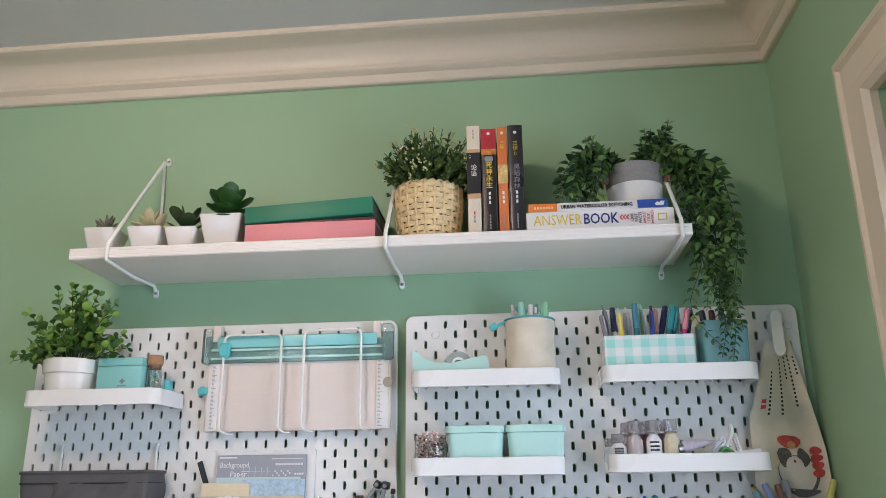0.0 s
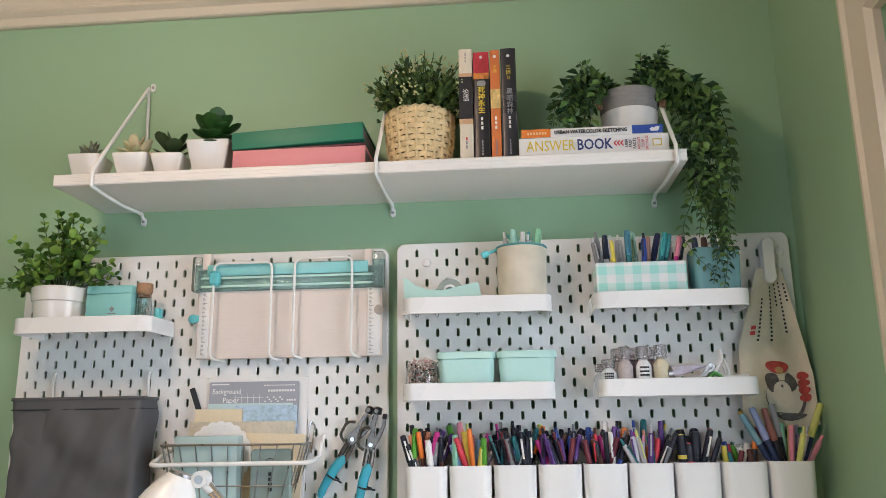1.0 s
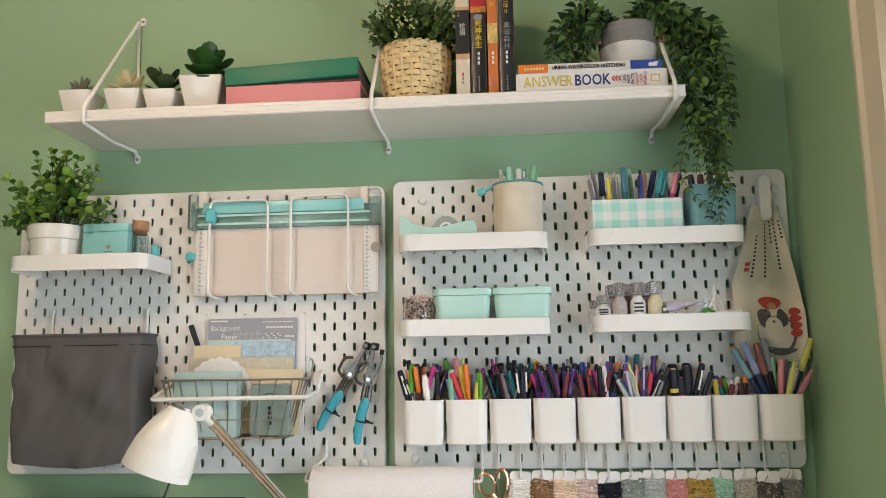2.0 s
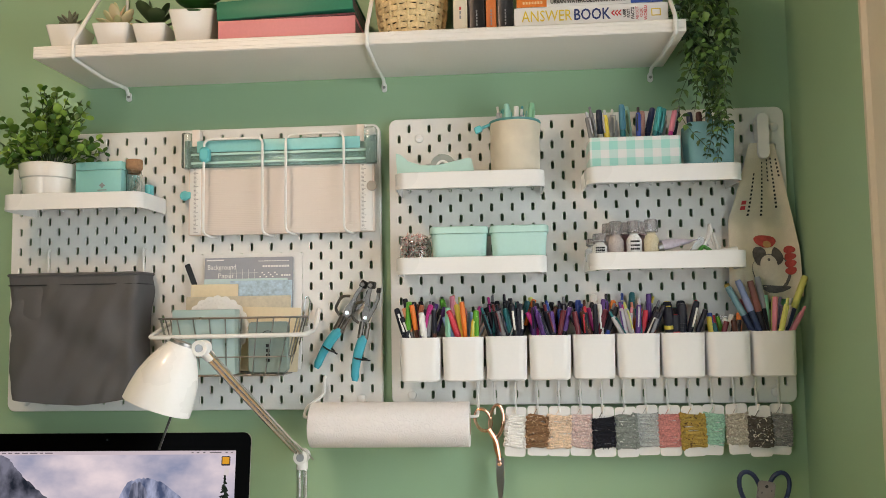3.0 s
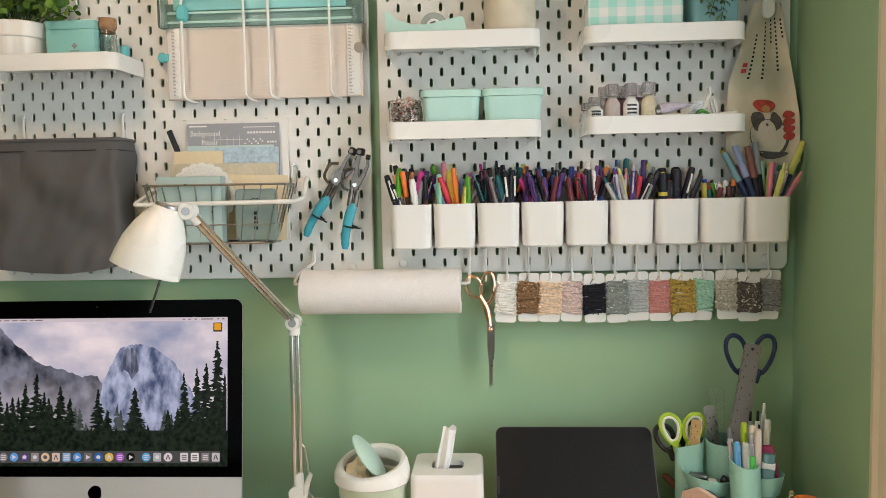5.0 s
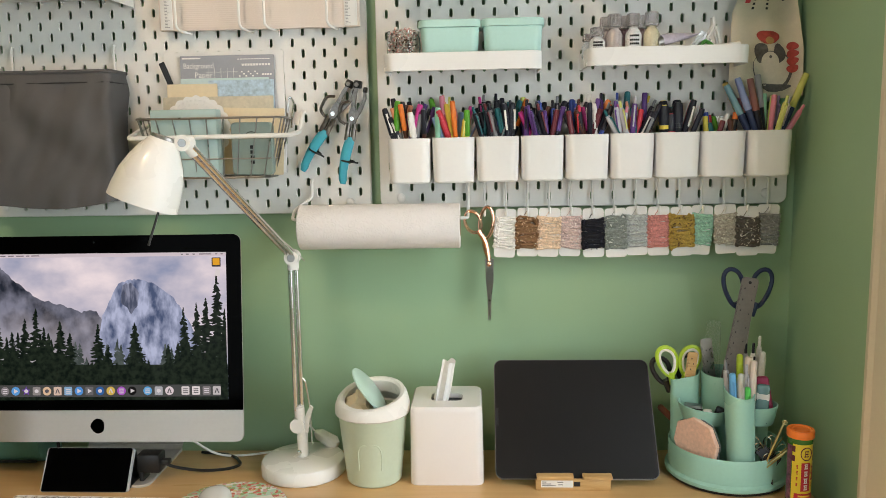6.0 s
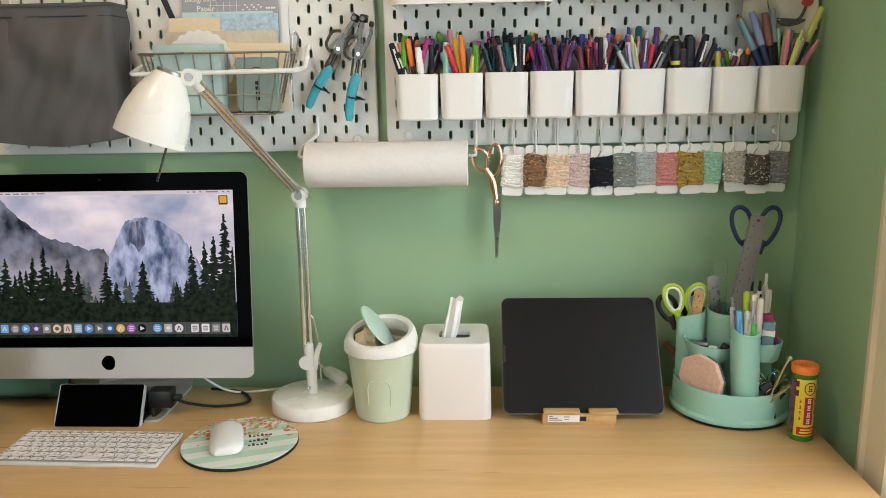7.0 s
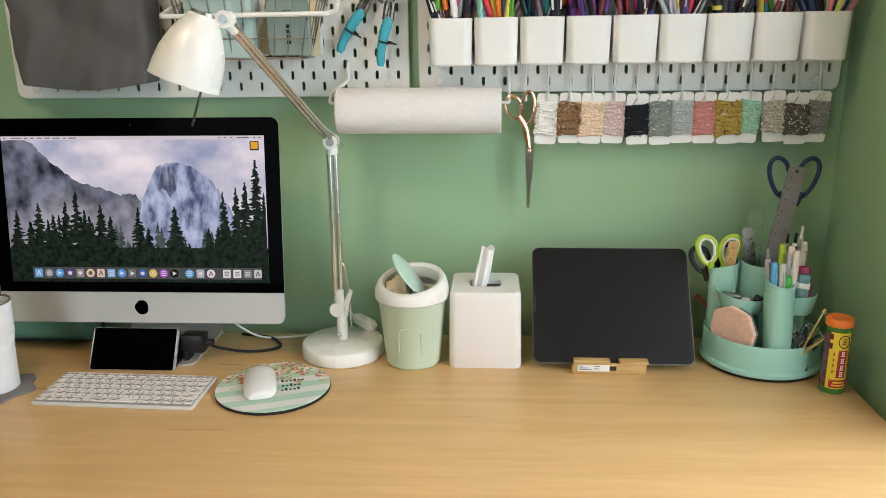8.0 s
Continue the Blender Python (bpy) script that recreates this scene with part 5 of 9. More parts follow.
for i in range(420):
    a, r = rnd.uniform(0, 6.283), 0.0255 * math.sqrt(rnd.uniform(0.25, 1))
    s = rnd.uniform(0.0018, 0.0032)
    lathe(bm, [(s * 0.5, -s), (s, -s * 0.4), (s, s * 0.4), (s * 0.5, s)], 6, Matrix.Translation((r * math.cos(a), r * math.sin(a), 0.006 + rnd.random() * (0.058 - 22.0 * r * r))) @ Euler((rnd.uniform(0, 3), rnd.uniform(0, 3), 0)).to_matrix().to_4x4())
for k, f in enumerate(bm.faces):
    f.material_index = (0, 0, 1, 0, 2, 0, 1)[k // 8 % 7]
tagged(part("beads", bm, BEADS, jar), kind="stuff")
for cx in (0.1405, 0.2495):
    mb = thing("mint_box", cx, -0.085, T3Z, 0, "pale mint plastic box with a lid", "box", "mint boxes")
    bm = B()
    vessel(bm, 0.102, 0.08, 0.0555, 0.014, 0.002, 0.095, 0.073)
    part("box_body", bm, MINT_PALE, mb)
    bm = B()
    slab(bm, rr(0.108, 0.086, 0.016), 0.0557, 0.0685, None, 0.002)
    part("lid", bm, MINT_PALE, mb)

# ---- fourth tray: glitter bottles and small tools ----
T4Z = TRAYS[4][1] + TF
CAPC = mat("clear_bottle_cap", (0.80, 0.78, 0.80), 0.08, alpha=0.85, var=0.02)
for i, (x, y, h, col) in enumerate(((0.394, -0.112, 0.048, (0.72, 0.72, 0.70)), (0.424, -0.108, 0.070, (0.46, 0.40, 0.38)), (0.456, -0.110, 0.070, (0.74, 0.74, 0.74)), (0.487, -0.108, 0.072, (0.62, 0.55, 0.38)),
                                    (0.416, -0.072, 0.070, (0.50, 0.44, 0.44)), (0.446, -0.072, 0.071, (0.32, 0.16, 0.18)), (0.476, -0.070, 0.072, (0.50, 0.34, 0.36)), (0.386, -0.075, 0.042, (0.60, 0.62, 0.66)))):
    g = thing("glitter_bottle", x, y, T4Z, 0, "small clear bottle of glitter powder with a clear cap", "bottle", "glitter bottles")
    bm = B()
    lathe(bm, [(0.012, 0), (0.0138, 0.002), (0.0138, h * 0.5), (0.010, h * 0.60), (0.0075, h * 0.64), (0.0075, h * 0.70)], 20)
    part("bottle_body", bm, mat("glitter_powder", col, 0.3, var=0.35, scale=500, bscale=1500, coat=0.6), g)
    bm = B()
    t = [(0.0095, h * 0.66), (0.0125, h * 0.70), (0.0118, h * 0.97), (0.0105, h), (0.0095, h), (0.0095, h * 0.75)]
    lathe(bm, t, 8)
    part("cap", bm, CAPC, g, angle=10)
    if i in (0, 2):
        bm = B()
        for k, (w, zz) in enumerate(((0.010, 0.46), (0.012, 0.36), (0.008, 0.27))):
            for sx in range(5):
                aa = radians(-90 + (sx - 2) * 18)
                box(bm, (-0.0017, -0.0142, h * zz - 0.0016), (0.0013, -0.0138, h * zz + 0.0016), 0, Matrix.Rotation(radians((sx - 2) * 14), 4, "Z"))
        part("print_bars", bm, INK, g)
tp = thing("paint_tube", 0.527, -0.105, T4Z - 0.008, 12, "lilac and white paint tube lying in the tray", "tube")
bm = B()
loft(bm, [[(x, r * math.cos(a), 0.006 + max(-0.006, k * math.sin(a))) for a in [2 * math.pi * i / 16 for i in range(16)]] for x, r, k in ((-0.022, 0.010, 0.0125), (-0.006, 0.0125, 0.0125), (0.03, 0.014, 0.004), (0.04, 0.0145, 0.001))], m=pose(0, 0, 0.028, 0, -12))
part("tube_body", bm, mat("lilac_tube", (0.52, 0.47, 0.56), 0.35, var=0.2, scale=60), tp)
bm = B()
cyl(bm, (-0.032, 0, 0.027), (-0.022, 0, 0.030), 0.010, 0.010, 14)
part("cap", bm, STEEL, tp)
snip = thing("thread_snips", 0.572, -0.10, T4Z, 0, "white and silver thread snips lying on their side", "scissors")
bm = B()
for s in (-1, 1):
    tube(bm, bend([(0.02, s * 0.004, 0.062), (0.022, s * 0.008, 0.048), (0.004, s * 0.010, 0.016), (0.034, s * 0.01, 0.012), (0.024, s * 0.009, 0.046)], 0.01), 0.0028, 6)
part("handles", bm, WHITE, snip)
bm = B()
slab(bm, [(0.02, 0.004), (-0.034, -0.004), (-0.036, 0.0), (0.014, 0.018)], 0, 0.002, Matrix.Translation((0, -0.006, 0.012)) @ FACE @ Matrix.Rotation(radians(22), 4, "Z"))
slab(bm, [(0.02, 0.004), (-0.034, -0.004), (-0.036, 0.0), (0.014, 0.018)], 0, 0.002, Matrix.Translation((0, -0.002, 0.018)) @ FACE @ Matrix.Rotation(radians(35), 4, "Z"))
part("blade", bm, STEEL, snip)
wt = thing("correction_pen", 0.605, -0.11, T4Z, 5, "slim white plastic pen lying in the tray", "pen")
bm = B()
cyl(bm, (-0.04, 0, 0.0055), (0.032, 0, 0.016), 0.0055, 0.0045, 12)
part("barrel", bm, WHITE, wt)
gc = thing("green_clip", 0.577, -0.118, T4Z - 0.008, 0, "small green plastic clip in the tray", "clip")
bm = B()
tube(bm, bend([(-0.012, 0, 0.016), (-0.002, 0, 0.030), (0.010, 0, 0.022), (0.014, 0, 0.016)], 0.005), 0.0035, 6)
part("clip_body", bm, mat("leaf_green_plastic", (0.06, 0.28, 0.05), 0.4), gc)

# ---- towel on a clip at the board's right ----
clip = thing("towel_clip", 0.712, PF, 1.688, 0, "white plastic peg clip hooked on the pegboard", "clip")
bm = B()
slab(bm, rr(0.0215, 0.088, 0.0105, 6), 0.018, 0.027, Matrix.Translation((0, 0, 0.024)) @ FACE, 0.002)
part("front_jaw", bm, WHITE, clip)
bm = B()
slab(bm, rr(0.018, 0.07, 0.008, 6), 0.003, 0.012, Matrix.Translation((0, 0, 0.030)) @ FACE, 0.002)
box(bm, (-0.005, -0.018, 0.045), (0.005, -0.002, 0.053), 0.001)
part("back_jaw", bm, WHITE, clip)
towel = thing("tea_towel", 0.712, -0.036, 1.41, 0, "cream printed cotton towel hanging from a clip beside the wall", "towel")
NU, NV = 24, 34


def towel_point(u, v):
    """u across, v from the hem up to the clip."""
    lx = -0.074 + 0.006 * v if v < 0.52 else -0.0709 + 0.0459 * ((v - 0.52) / 0.48) ** 0.85
    rx = 0.062 - 0.010 * v if v < 0.3 else 0.059 - 0.036 * ((v - 0.3) / 0.7)
    x = lx + (rx - lx) * u
    y = -0.012 * math.sin(u * 5.2 + 0.8) * (1 - 0.4 * v) - 0.006 * math.sin(u * 11 + v * 3) * (1 - v) - 0.012 * (1 - v) * u
    z = 0.288 * v - 0.008 * (1 - v) * (1 - u) + 0.004 * math.sin(u * 6) * (1 - v)
    return Vector((x, y, z))


bm = B()
for off in (0.0, 0.0012):
    g = [[bm.verts.new(towel_point(i / NU, j / NV) + Vector((0, off, 0))) for i in range(NU + 1)] for j in range(NV + 1)]
    for j in range(NV):
        for i in range(NU):
            bm.faces.new((g[j][i], g[j][i + 1], g[j + 1][i + 1], g[j + 1][i]))
part("cloth", bm, CANVAS, towel, angle=80)


def on_towel(bm, u0, u1, v0, v1, n=4):
    g = [[bm.verts.new(towel_point(u0 + (u1 - u0) * i / n, v0 + (v1 - v0) * j / n) + Vector((0, -0.0009, 0))) for i in range(n + 1)] for j in range(n + 1)]
    for j in range(n):
        for i in range(n):
            bm.faces.new((g[j][i], g[j][i + 1], g[j + 1][i + 1], g[j + 1][i]))


def towel_blob(points, material, name, lift=0.0012):
    bm = B()
    cu, cv = sum(p[0] for p in points) / len(points), sum(p[1] for p in points) / len(points)
    rows = []
    for k in range(5):
        s = 1 - k / 5
        rows.append([bm.verts.new(towel_point(cu + (u - cu) * s, cv + (v - cv) * s) + Vector((0, -lift, 0))) for u, v in points])
    n = len(points)
    for a, b in zip(rows, rows[1:]):
        for i in range(n):
            bm.faces.new((a[i], a[(i + 1) % n], b[(i + 1) % n], b[i]))
    bm.faces.new(rows[-1])
    part(name, bm, material, towel)


def oval(cu, cv, ru, rv, n=18, wob=0.0, ph=0.0):
    return [(cu + ru * (1 + wob * math.sin(3 * a + ph)) * math.cos(a), cv + rv * (1 + wob * math.sin(3 * a + ph)) * math.sin(a)) for a in [2 * math.pi * k / n for k in range(n)]]


GREY_PRINT = mat("grey_wash_print", (0.13, 0.12, 0.12), 0.8, var=0.5, scale=60)
RED_PRINT = mat("red_wash_print", (0.42, 0.06, 0.05), 0.8, var=0.4, scale=60)
PALE_PRINT = mat("pale_print", (0.62, 0.57, 0.50), 0.8, var=0.1)
DARK_PRINT = mat("dark_wash_print", (0.10, 0.092, 0.09), 0.8, var=0.5, scale=70)
TAN_PRINT = mat("tan_print", (0.48, 0.28, 0.11), 0.8, var=0.2)
towel_blob(oval(0.60, 0.165, 0.28, 0.125, wob=0.05), GREY_PRINT, "print_patch", 0.0010)
towel_blob(oval(0.585, 0.172, 0.255, 0.112, wob=0.05), PALE_PRINT, "print_patch", 0.0013)
towel_blob(oval(0.43, 0.270, 0.095, 0.060, wob=0.10), DARK_PRINT, "print_patch", 0.0016)
towel_blob(oval(0.68, 0.268, 0.088, 0.058, wob=0.10, ph=2), DARK_PRINT, "print_patch", 0.0016)
towel_blob(oval(0.56, 0.215, 0.12, 0.062), PALE_PRINT, "print_patch", 0.0019)
towel_blob(oval(0.56, 0.247, 0.018, 0.010), DARK_PRINT, "print_patch", 0.0022)
towel_blob(oval(0.53, 0.365, 0.165, 0.040, wob=0.08), RED_PRINT, "print_patch", 0.0022)
towel_blob(oval(0.55, 0.345, 0.060, 0.022), TAN_PRINT, "print_patch", 0.0025)
for dv in (0.31, 0.265, 0.22, 0.175):
    towel_blob(oval(0.865, dv, 0.080, 0.0245, wob=0.06, ph=dv * 30), RED_PRINT, "print_patch", 0.0022)
towel_blob(oval(0.62, 0.065, 0.22, 0.022, wob=0.15), GREY_PRINT, "print_patch", 0.0016)
for c, (u, v1, n) in enumerate(((0.30, 0.80, 11), (0.52, 0.88, 14), (0.68, 0.90, 6), (0.80, 0.91, 13), (0.93, 0.90, 5))):
    bm = B()
    for k in range(n):
        v = v1 - 0.026 * k
        on_towel(bm, u - 0.019, u + 0.019, v - 0.014, v, 2)
    part("print_bars", bm, INK, towel)
bm = B()
on_towel(bm, 0.14, 0.23, 0.60, 0.625, 2)
on_towel(bm, 0.14, 0.23, 0.565, 0.59, 2)
part("red_stamp", bm, RED_INK, towel)

# ---- left board: paper trimmer in two wire holders ----
trim = thing("paper_trimmer", -0.212, -0.034, 1.548, 0, "paper trimmer with a cream base and turquoise cutting rail", "paper trimmer")
RIDGE = mat("ridged_cream_plastic", (0.76, 0.67, 0.61), 0.45, var=0.02)
bm = B()
box(bm, (-0.186, -0.010, 0.0), (0.186, 0, 0.176), 0.002)
part("base", bm, RIDGE, trim)
bm = B()
box(bm, (-0.155, -0.0104, 0), (0.153, -0.0098, 0.0022))
rib = finish(bm, "ridge", RIDGE)
for k in range(37):
    part("ridge", rib, None, trim).location = (0, 0, 0.006 + k * 0.0036)
for x0, x1 in ((-0.182, -0.160), (0.158, 0.182)):
    bm = B()
    box(bm, (x0, -0.0125, 0.002), (x1, -0.0101, 0.135), 0.0006)
    part("ruler", bm, WHITE, trim)
    bm = B()
    for k in range(50):
        z = 0.006 + k * 0.0026
        box(bm, (x0 + 0.008 if x0 < 0 else x0 + 0.003, -0.0129, z), (x0 + (0.013 if k % 5 else 0.017) if x0 < 0 else x0 + (0.008 if k % 5 else 0.012), -0.0124, z + 0.0007))
    part("scale_marks", bm, GREY_INK, trim)
bm = B()
box(bm, (-0.190, -0.018, 0.133), (0.192, -0.0105, 0.188), 0.003)
part("rail_cover", bm, TEAL_CLEAR, trim)
bm = B()
box(bm, (-0.165, -0.022, 0.163), (0.160, -0.0185, 0.186), 0.002)
part("cutting_bar", bm, mat("turquoise_bar", (0.25, 0.62, 0.62), 0.3), trim)
bm = B()
box(bm, (-0.178, -0.0205, 0.157), (0.172, -0.0185, 0.1615), 0.0005)
part("rail_groove", bm, MINT_PALE, trim)
bm = B()
box(bm, (-0.178, -0.020, 0.140), (0.172, -0.0185, 0.1445), 0.0005)
part("rail_edge", bm, MINT_PALE, trim)
for x0, x1 in ((-0.196, -0.176), (0.168, 0.192)):
    bm = B()
    box(bm, (x0, -0.026, 0.132), (x1, 0.0, 0.204), 0.005)
    part("end_cap", bm, mat("clear_end_cap", (0.86, 0.95, 0.93), 0.06, alpha=0.92), trim)
for x0, x1 in ((-0.176, -0.160), (0.152, 0.168)):
    bm = B()
    box(bm, (x0, -0.019, 0.176), (x1, 0.0, 0.210), 0.002)
    part("bracket", bm, RIDGE, trim)
bm = B()
slab(bm, rr(0.020, 0.030, 0.008, 5), 0.0225, 0.036, Matrix.Translation((-0.146, 0, 0.157)) @ FACE, 0.004)
part("cutter_slide", bm, TEAL, trim)
bm = B()
lathe(bm, [(0.008, 0), (0.0095, 0.002), (0.0095, 0.006), (0.008, 0.008)], 20, pose(-0.194, -0.004, 0.080, 90))
box(bm, (-0.197, -0.014, 0.073), (-0.180, -0.006, 0.087), 0.002)
part("side_knob", bm, TEAL, trim)
bm = B()
lathe(bm, [(0.010, 0), (0.010, 0.0035), (0.008, 0.004)], 20, pose(0.181, -0.0101, 0.089, 90))
part("finger_notch", bm, mat("grey_beige_plastic", (0.42, 0.38, 0.34), 0.5), trim)
for x0, x1, zt, zb in ((-0.359, -0.242, 1.735, 1.549), (-0.196, -0.082, 1.740, 1.551)):
    h = thing("wire_holder", (x0 + x1) / 2, PF, zb, 0, "white bent wire holder hooked on the pegboard", "wire holder", "wire holders")
    bm = B()
    pts = [(x0 + 0.012, PF, zb - 0.003), (x0 + 0.010, -0.050, zb - 0.005), (x0, -0.066, zb), (x0, -0.064, zt), (x1, -0.064, zt), (x1, -0.066, zb), (x1 + 0.010, -0.050, zb - 0.005), (x1 + 0.012, PF, zb - 0.003)]
    tube(bm, bend(pts, 0.014, 5), 0.0024, 8)
    part("wire", bm, WHITE_METAL, h, world_space=True)

# ---- grey cloth bin on two hooks ----
binb = thing("cloth_bin", -0.600, -0.068, 1.246, 0, "dark grey cloth bin with a stitched rim hanging on hooks", "cloth bin")
bm = B()
loops = []
for j in range(27):
    v = j / 26
    z = 0.226 * v
    w, d = 0.250 + 0.008 * v - 0.02 * (1 - v) ** 6, 0.072 + 0.006 * v
    r = 0.012
    loops.append((z, w, d, r))


def bin_loop(z, w, d, r, shrink=0.0):
    per = 96
    base = rr(w - shrink, d - shrink, r, 5)
    segs = [(Vector(a), Vector(b)) for a, b in zip(base, base[1:] + base[:1])]
    lens = [(b - a).length for a, b in segs]
    tot = sum(lens)
    out, k, acc = [], 0, 0.0
    for i in range(per):
        s = tot * i / per
        while k < len(segs) - 1 and s > acc + lens[k]:
            acc += lens[k]
            k += 1
        p = segs[k][0].lerp(segs[k][1], (s - acc) / max(lens[k], 1e-9))
        e = noise.noise(Vector((p.x * 17, p.y * 17, z * 11))) * 0.009 + noise.noise(Vector((p.x * 9 + z * 14, p.y * 8, z * 5 - p.x * 9))) * 0.009 + noise.noise(Vector((p.x * 34 - z * 20, p.y * 9, z * 16))) * 0.008
        sag = -0.020 * math.cos(p.x / 0.30 * math.pi) * max(0.0, 1 - z / 0.05)
        n = Vector((p.x / (w / 2), p.y / (d / 2)))
        f = min(1.0, (0.226 - z) / 0.03)
        out.append((p.x + n.x * e * 0.4 * f, p.y + n.y * e * f - (0.008 * math.sin(z / 0.226 * math.pi) if p.y < 0 else 0), z + sag))
    return out


rings = [bin_loop(*l) for l in loops]
rings.append(bin_loop(0.226, 0.258, 0.078, 0.012, 0.006))
rings.append(bin_loop(0.10, 0.252, 0.074, 0.012, 0.008))
loft(bm, rings)
part("bag", bm, GREY_CLOTH, binb, angle=70)
bm = B()
tube(bm, [(x, y, 0.2275) for x, y in rr(0.259, 0.079, 0.013, 5)], 0.0035, 6, closed=True)
part("rim_binding", bm, GREY_CLOTH, binb)
bm = B()
tube(bm, [(x, y, 0.208) for x, y in rr(0.2592, 0.0795, 0.013, 5)], 0.0012, 5, closed=True)
part("rim_seam", bm, mat("dark_seam", (0.035, 0.034, 0.036), 0.9), binb)
for x in (-0.695, -0.497):
    hk = thing("wire_hook", x, PF, 1.47, 0, "white steel peg hook holding the cloth bin", "hook", "bin hooks")
    bm = B()
    tube(bm, bend([(x, -0.014, 1.525), (x, -0.024, 1.528), (x, -0.026, 1.52), (x, -0.026, 1.455), (x, -0.04, 1.452), (x, -0.042, 1.47)], 0.004), 0.0026, 8)
    part("hook_wire", bm, WHITE_METAL, hk, world_space=True)

# ---- wire basket of papers, on a white rod ----
wb = thing("wire_basket", -0.293, -0.075, 1.278, 0, "chrome wire basket of cards and papers on the pegboard", "basket")
for z, w, d, r in ((0.108, 0.262, 0.100, 0.0022), (0.072, 0.244, 0.094, 0.0013), (0.036, 0.226, 0.088, 0.0013), (0.002, 0.208, 0.082, 0.0018)):
    bm = B()
    tube(bm, [(x, y, z) for x, y in rr(w, d, 0.016, 5)], r, 6, closed=True)
    part("hoop", bm, STEEL, wb)
bm = B()
for k in range(9):
    u = -1 + 2 * k / 8
    for s in (-1, 1):
        tube(bm, [(u * 0.122, s * 0.050, 0.108), (u * 0.096, s * 0.041, 0.002)], 0.0013, 5)
    tube(bm, [(u * 0.096, -0.041, 0.002), (u * 0.096, 0.041, 0.002)], 0.0011, 5)
for k in range(4):
    v = -0.7 + 1.4 * k / 3
    for s in (-1, 1):
        tube(bm, [(s * 0.131, v * 0.048, 0.108), (s * 0.104, v * 0.040, 0.002)], 0.0013, 5)
    tube(bm, [(-0.104, v * 0.04, 0.001), (0.104, v * 0.04, 0.001)], 0.0011, 5)
part("wire_mesh", bm, STEEL, wb)
bm = B()
tube(bm, bend([(0.128, 0.05, 0.09), (0.134, 0.054, 0.14), (0.126, 0.054, 0.150), (0.120, 0.052, 0.108)], 0.008), 0.0018, 6)
part("side_loop", bm, CHROME, wb)
rod = thing("white_rod", -0.293, -0.13, 1.35, 0, "white rod on pegboard arms in front of the basket", "rod")
bm = B()
tube(bm, bend([(-0.433, PF, 1.378), (-0.433, -0.05, 1.375), (-0.433, -0.134, 1.352), (-0.143, -0.134, 1.354), (-0.141, -0.06, 1.36), (-0.141, -0.03, 1.395), (-0.141, PF, 1.398)], 0.01), 0.0042, 10)
part("rod_wire", bm, WHITE_METAL, rod, world_space=True)


def card(name, x0, x1, z0, z1, y, thick, material, label, lean=6.0, category="card", r=0.002, roll=0.0):
    x0, x1 = x0 + 0.005, x1 + 0.005
    t = thing(name, (x0 + x1) / 2, y, z0, 0, label, category)
    t.matrix_basis = pose((x0 + x1) / 2, y, z0, -lean, roll, 0)
    WM[t] = t.matrix_basis.copy()
    bm = B()
    slab(bm, rr(x1 - x0, z1 - z0, r, 3, 0, (z1 - z0) / 2), 0, thick, FACE, 0.0003)
    part("sheet", bm, material, t)
    return t


BZ = 1.284
card("folder", -0.408, -0.180, BZ, 1.512, -0.030, 0.004, PAPER, "white card folder standing in the wire basket", 3, "folder")
card("patterned_card", -0.397, -0.386, 1.450, 1.496, -0.0355, 0.001, BLACK, "narrow black card with pale dots", 3, "card", roll=-22)
bgp = card("printed_card", -0.374, -0.196, BZ + 0.010, 1.504, -0.038, 0.003, mat("grey_blue_card", (0.32, 0.33, 0.37), 0.4, var=0.05), "grey-blue printed pack with fine pale lettering", 3, "pack")
words("Background", 0.0145, PAPER, bgp, Matrix.Translation((-0.054, -0.0034, 0.191)) @ FACE @ Matrix.Shear("XZ", 4, (0.0, 0.0)) @ Matrix.Diagonal((0.84, 1, 1, 1)))
words("Paper", 0.0145, PAPER, bgp, Matrix.Translation((-0.045, -0.0034, 0.174)) @ FACE)
bm = B()
for k in range(10):
    box(bm, (0.028 + k * 0.0055, -0.0034, 0.190), (0.032 + k * 0.0055, -0.003, 0.194))
for k in range(12):
    box(bm, (0.020 + k * 0.0052, -0.0034, 0.2015), (0.0238 + k * 0.0052, -0.003, 0.2032))
for k in range(4):
    box(bm, (0.066 + k * 0.0048, -0.0034, 0.172), (0.0695 + k * 0.0048, -0.003, 0.1755))
box(bm, (-0.085, -0.0034, 0.204), (-0.05, -0.003, 0.2065))
for k in range(5):
    box(bm, (-0.036 + k * 0.012, -0.0034, 0.168), (-0.0355 + k * 0.012, -0.003, 0.187))
box(bm, (-0.04, -0.0034, 0.179), (0.02, -0.003, 0.1796))
for k in range(9):
    box(bm, (0.022 + k * 0.0042, -0.0034, 0.170 + (k * 5 % 3) * 0.004), (0.025 + k * 0.0042, -0.003, 0.1725 + (k * 5 % 3) * 0.004))
part("print_bars", bm, PAPER, bgp)
card("pale_blue_card", -0.320, -0.196, BZ, 1.458, -0.048, 0.002, mat("pale_blue_card", (0.42, 0.56, 0.66), 0.5, var=0.35, scale=70), "pale blue patterned card with small motifs", 4)
card("mint_folder", -0.374, -0.206, BZ, 1.4625, -0.044, 0.002, mat("pale_mint_card", (0.52, 0.66, 0.66), 0.5), "pale mint card folder in the basket", 4, "folder")
card("cream_card", -0.397, -0.302, BZ, 1.452, -0.052, 0.0015, CREAM_PAPER, "plain cream paper card in the basket", 4)
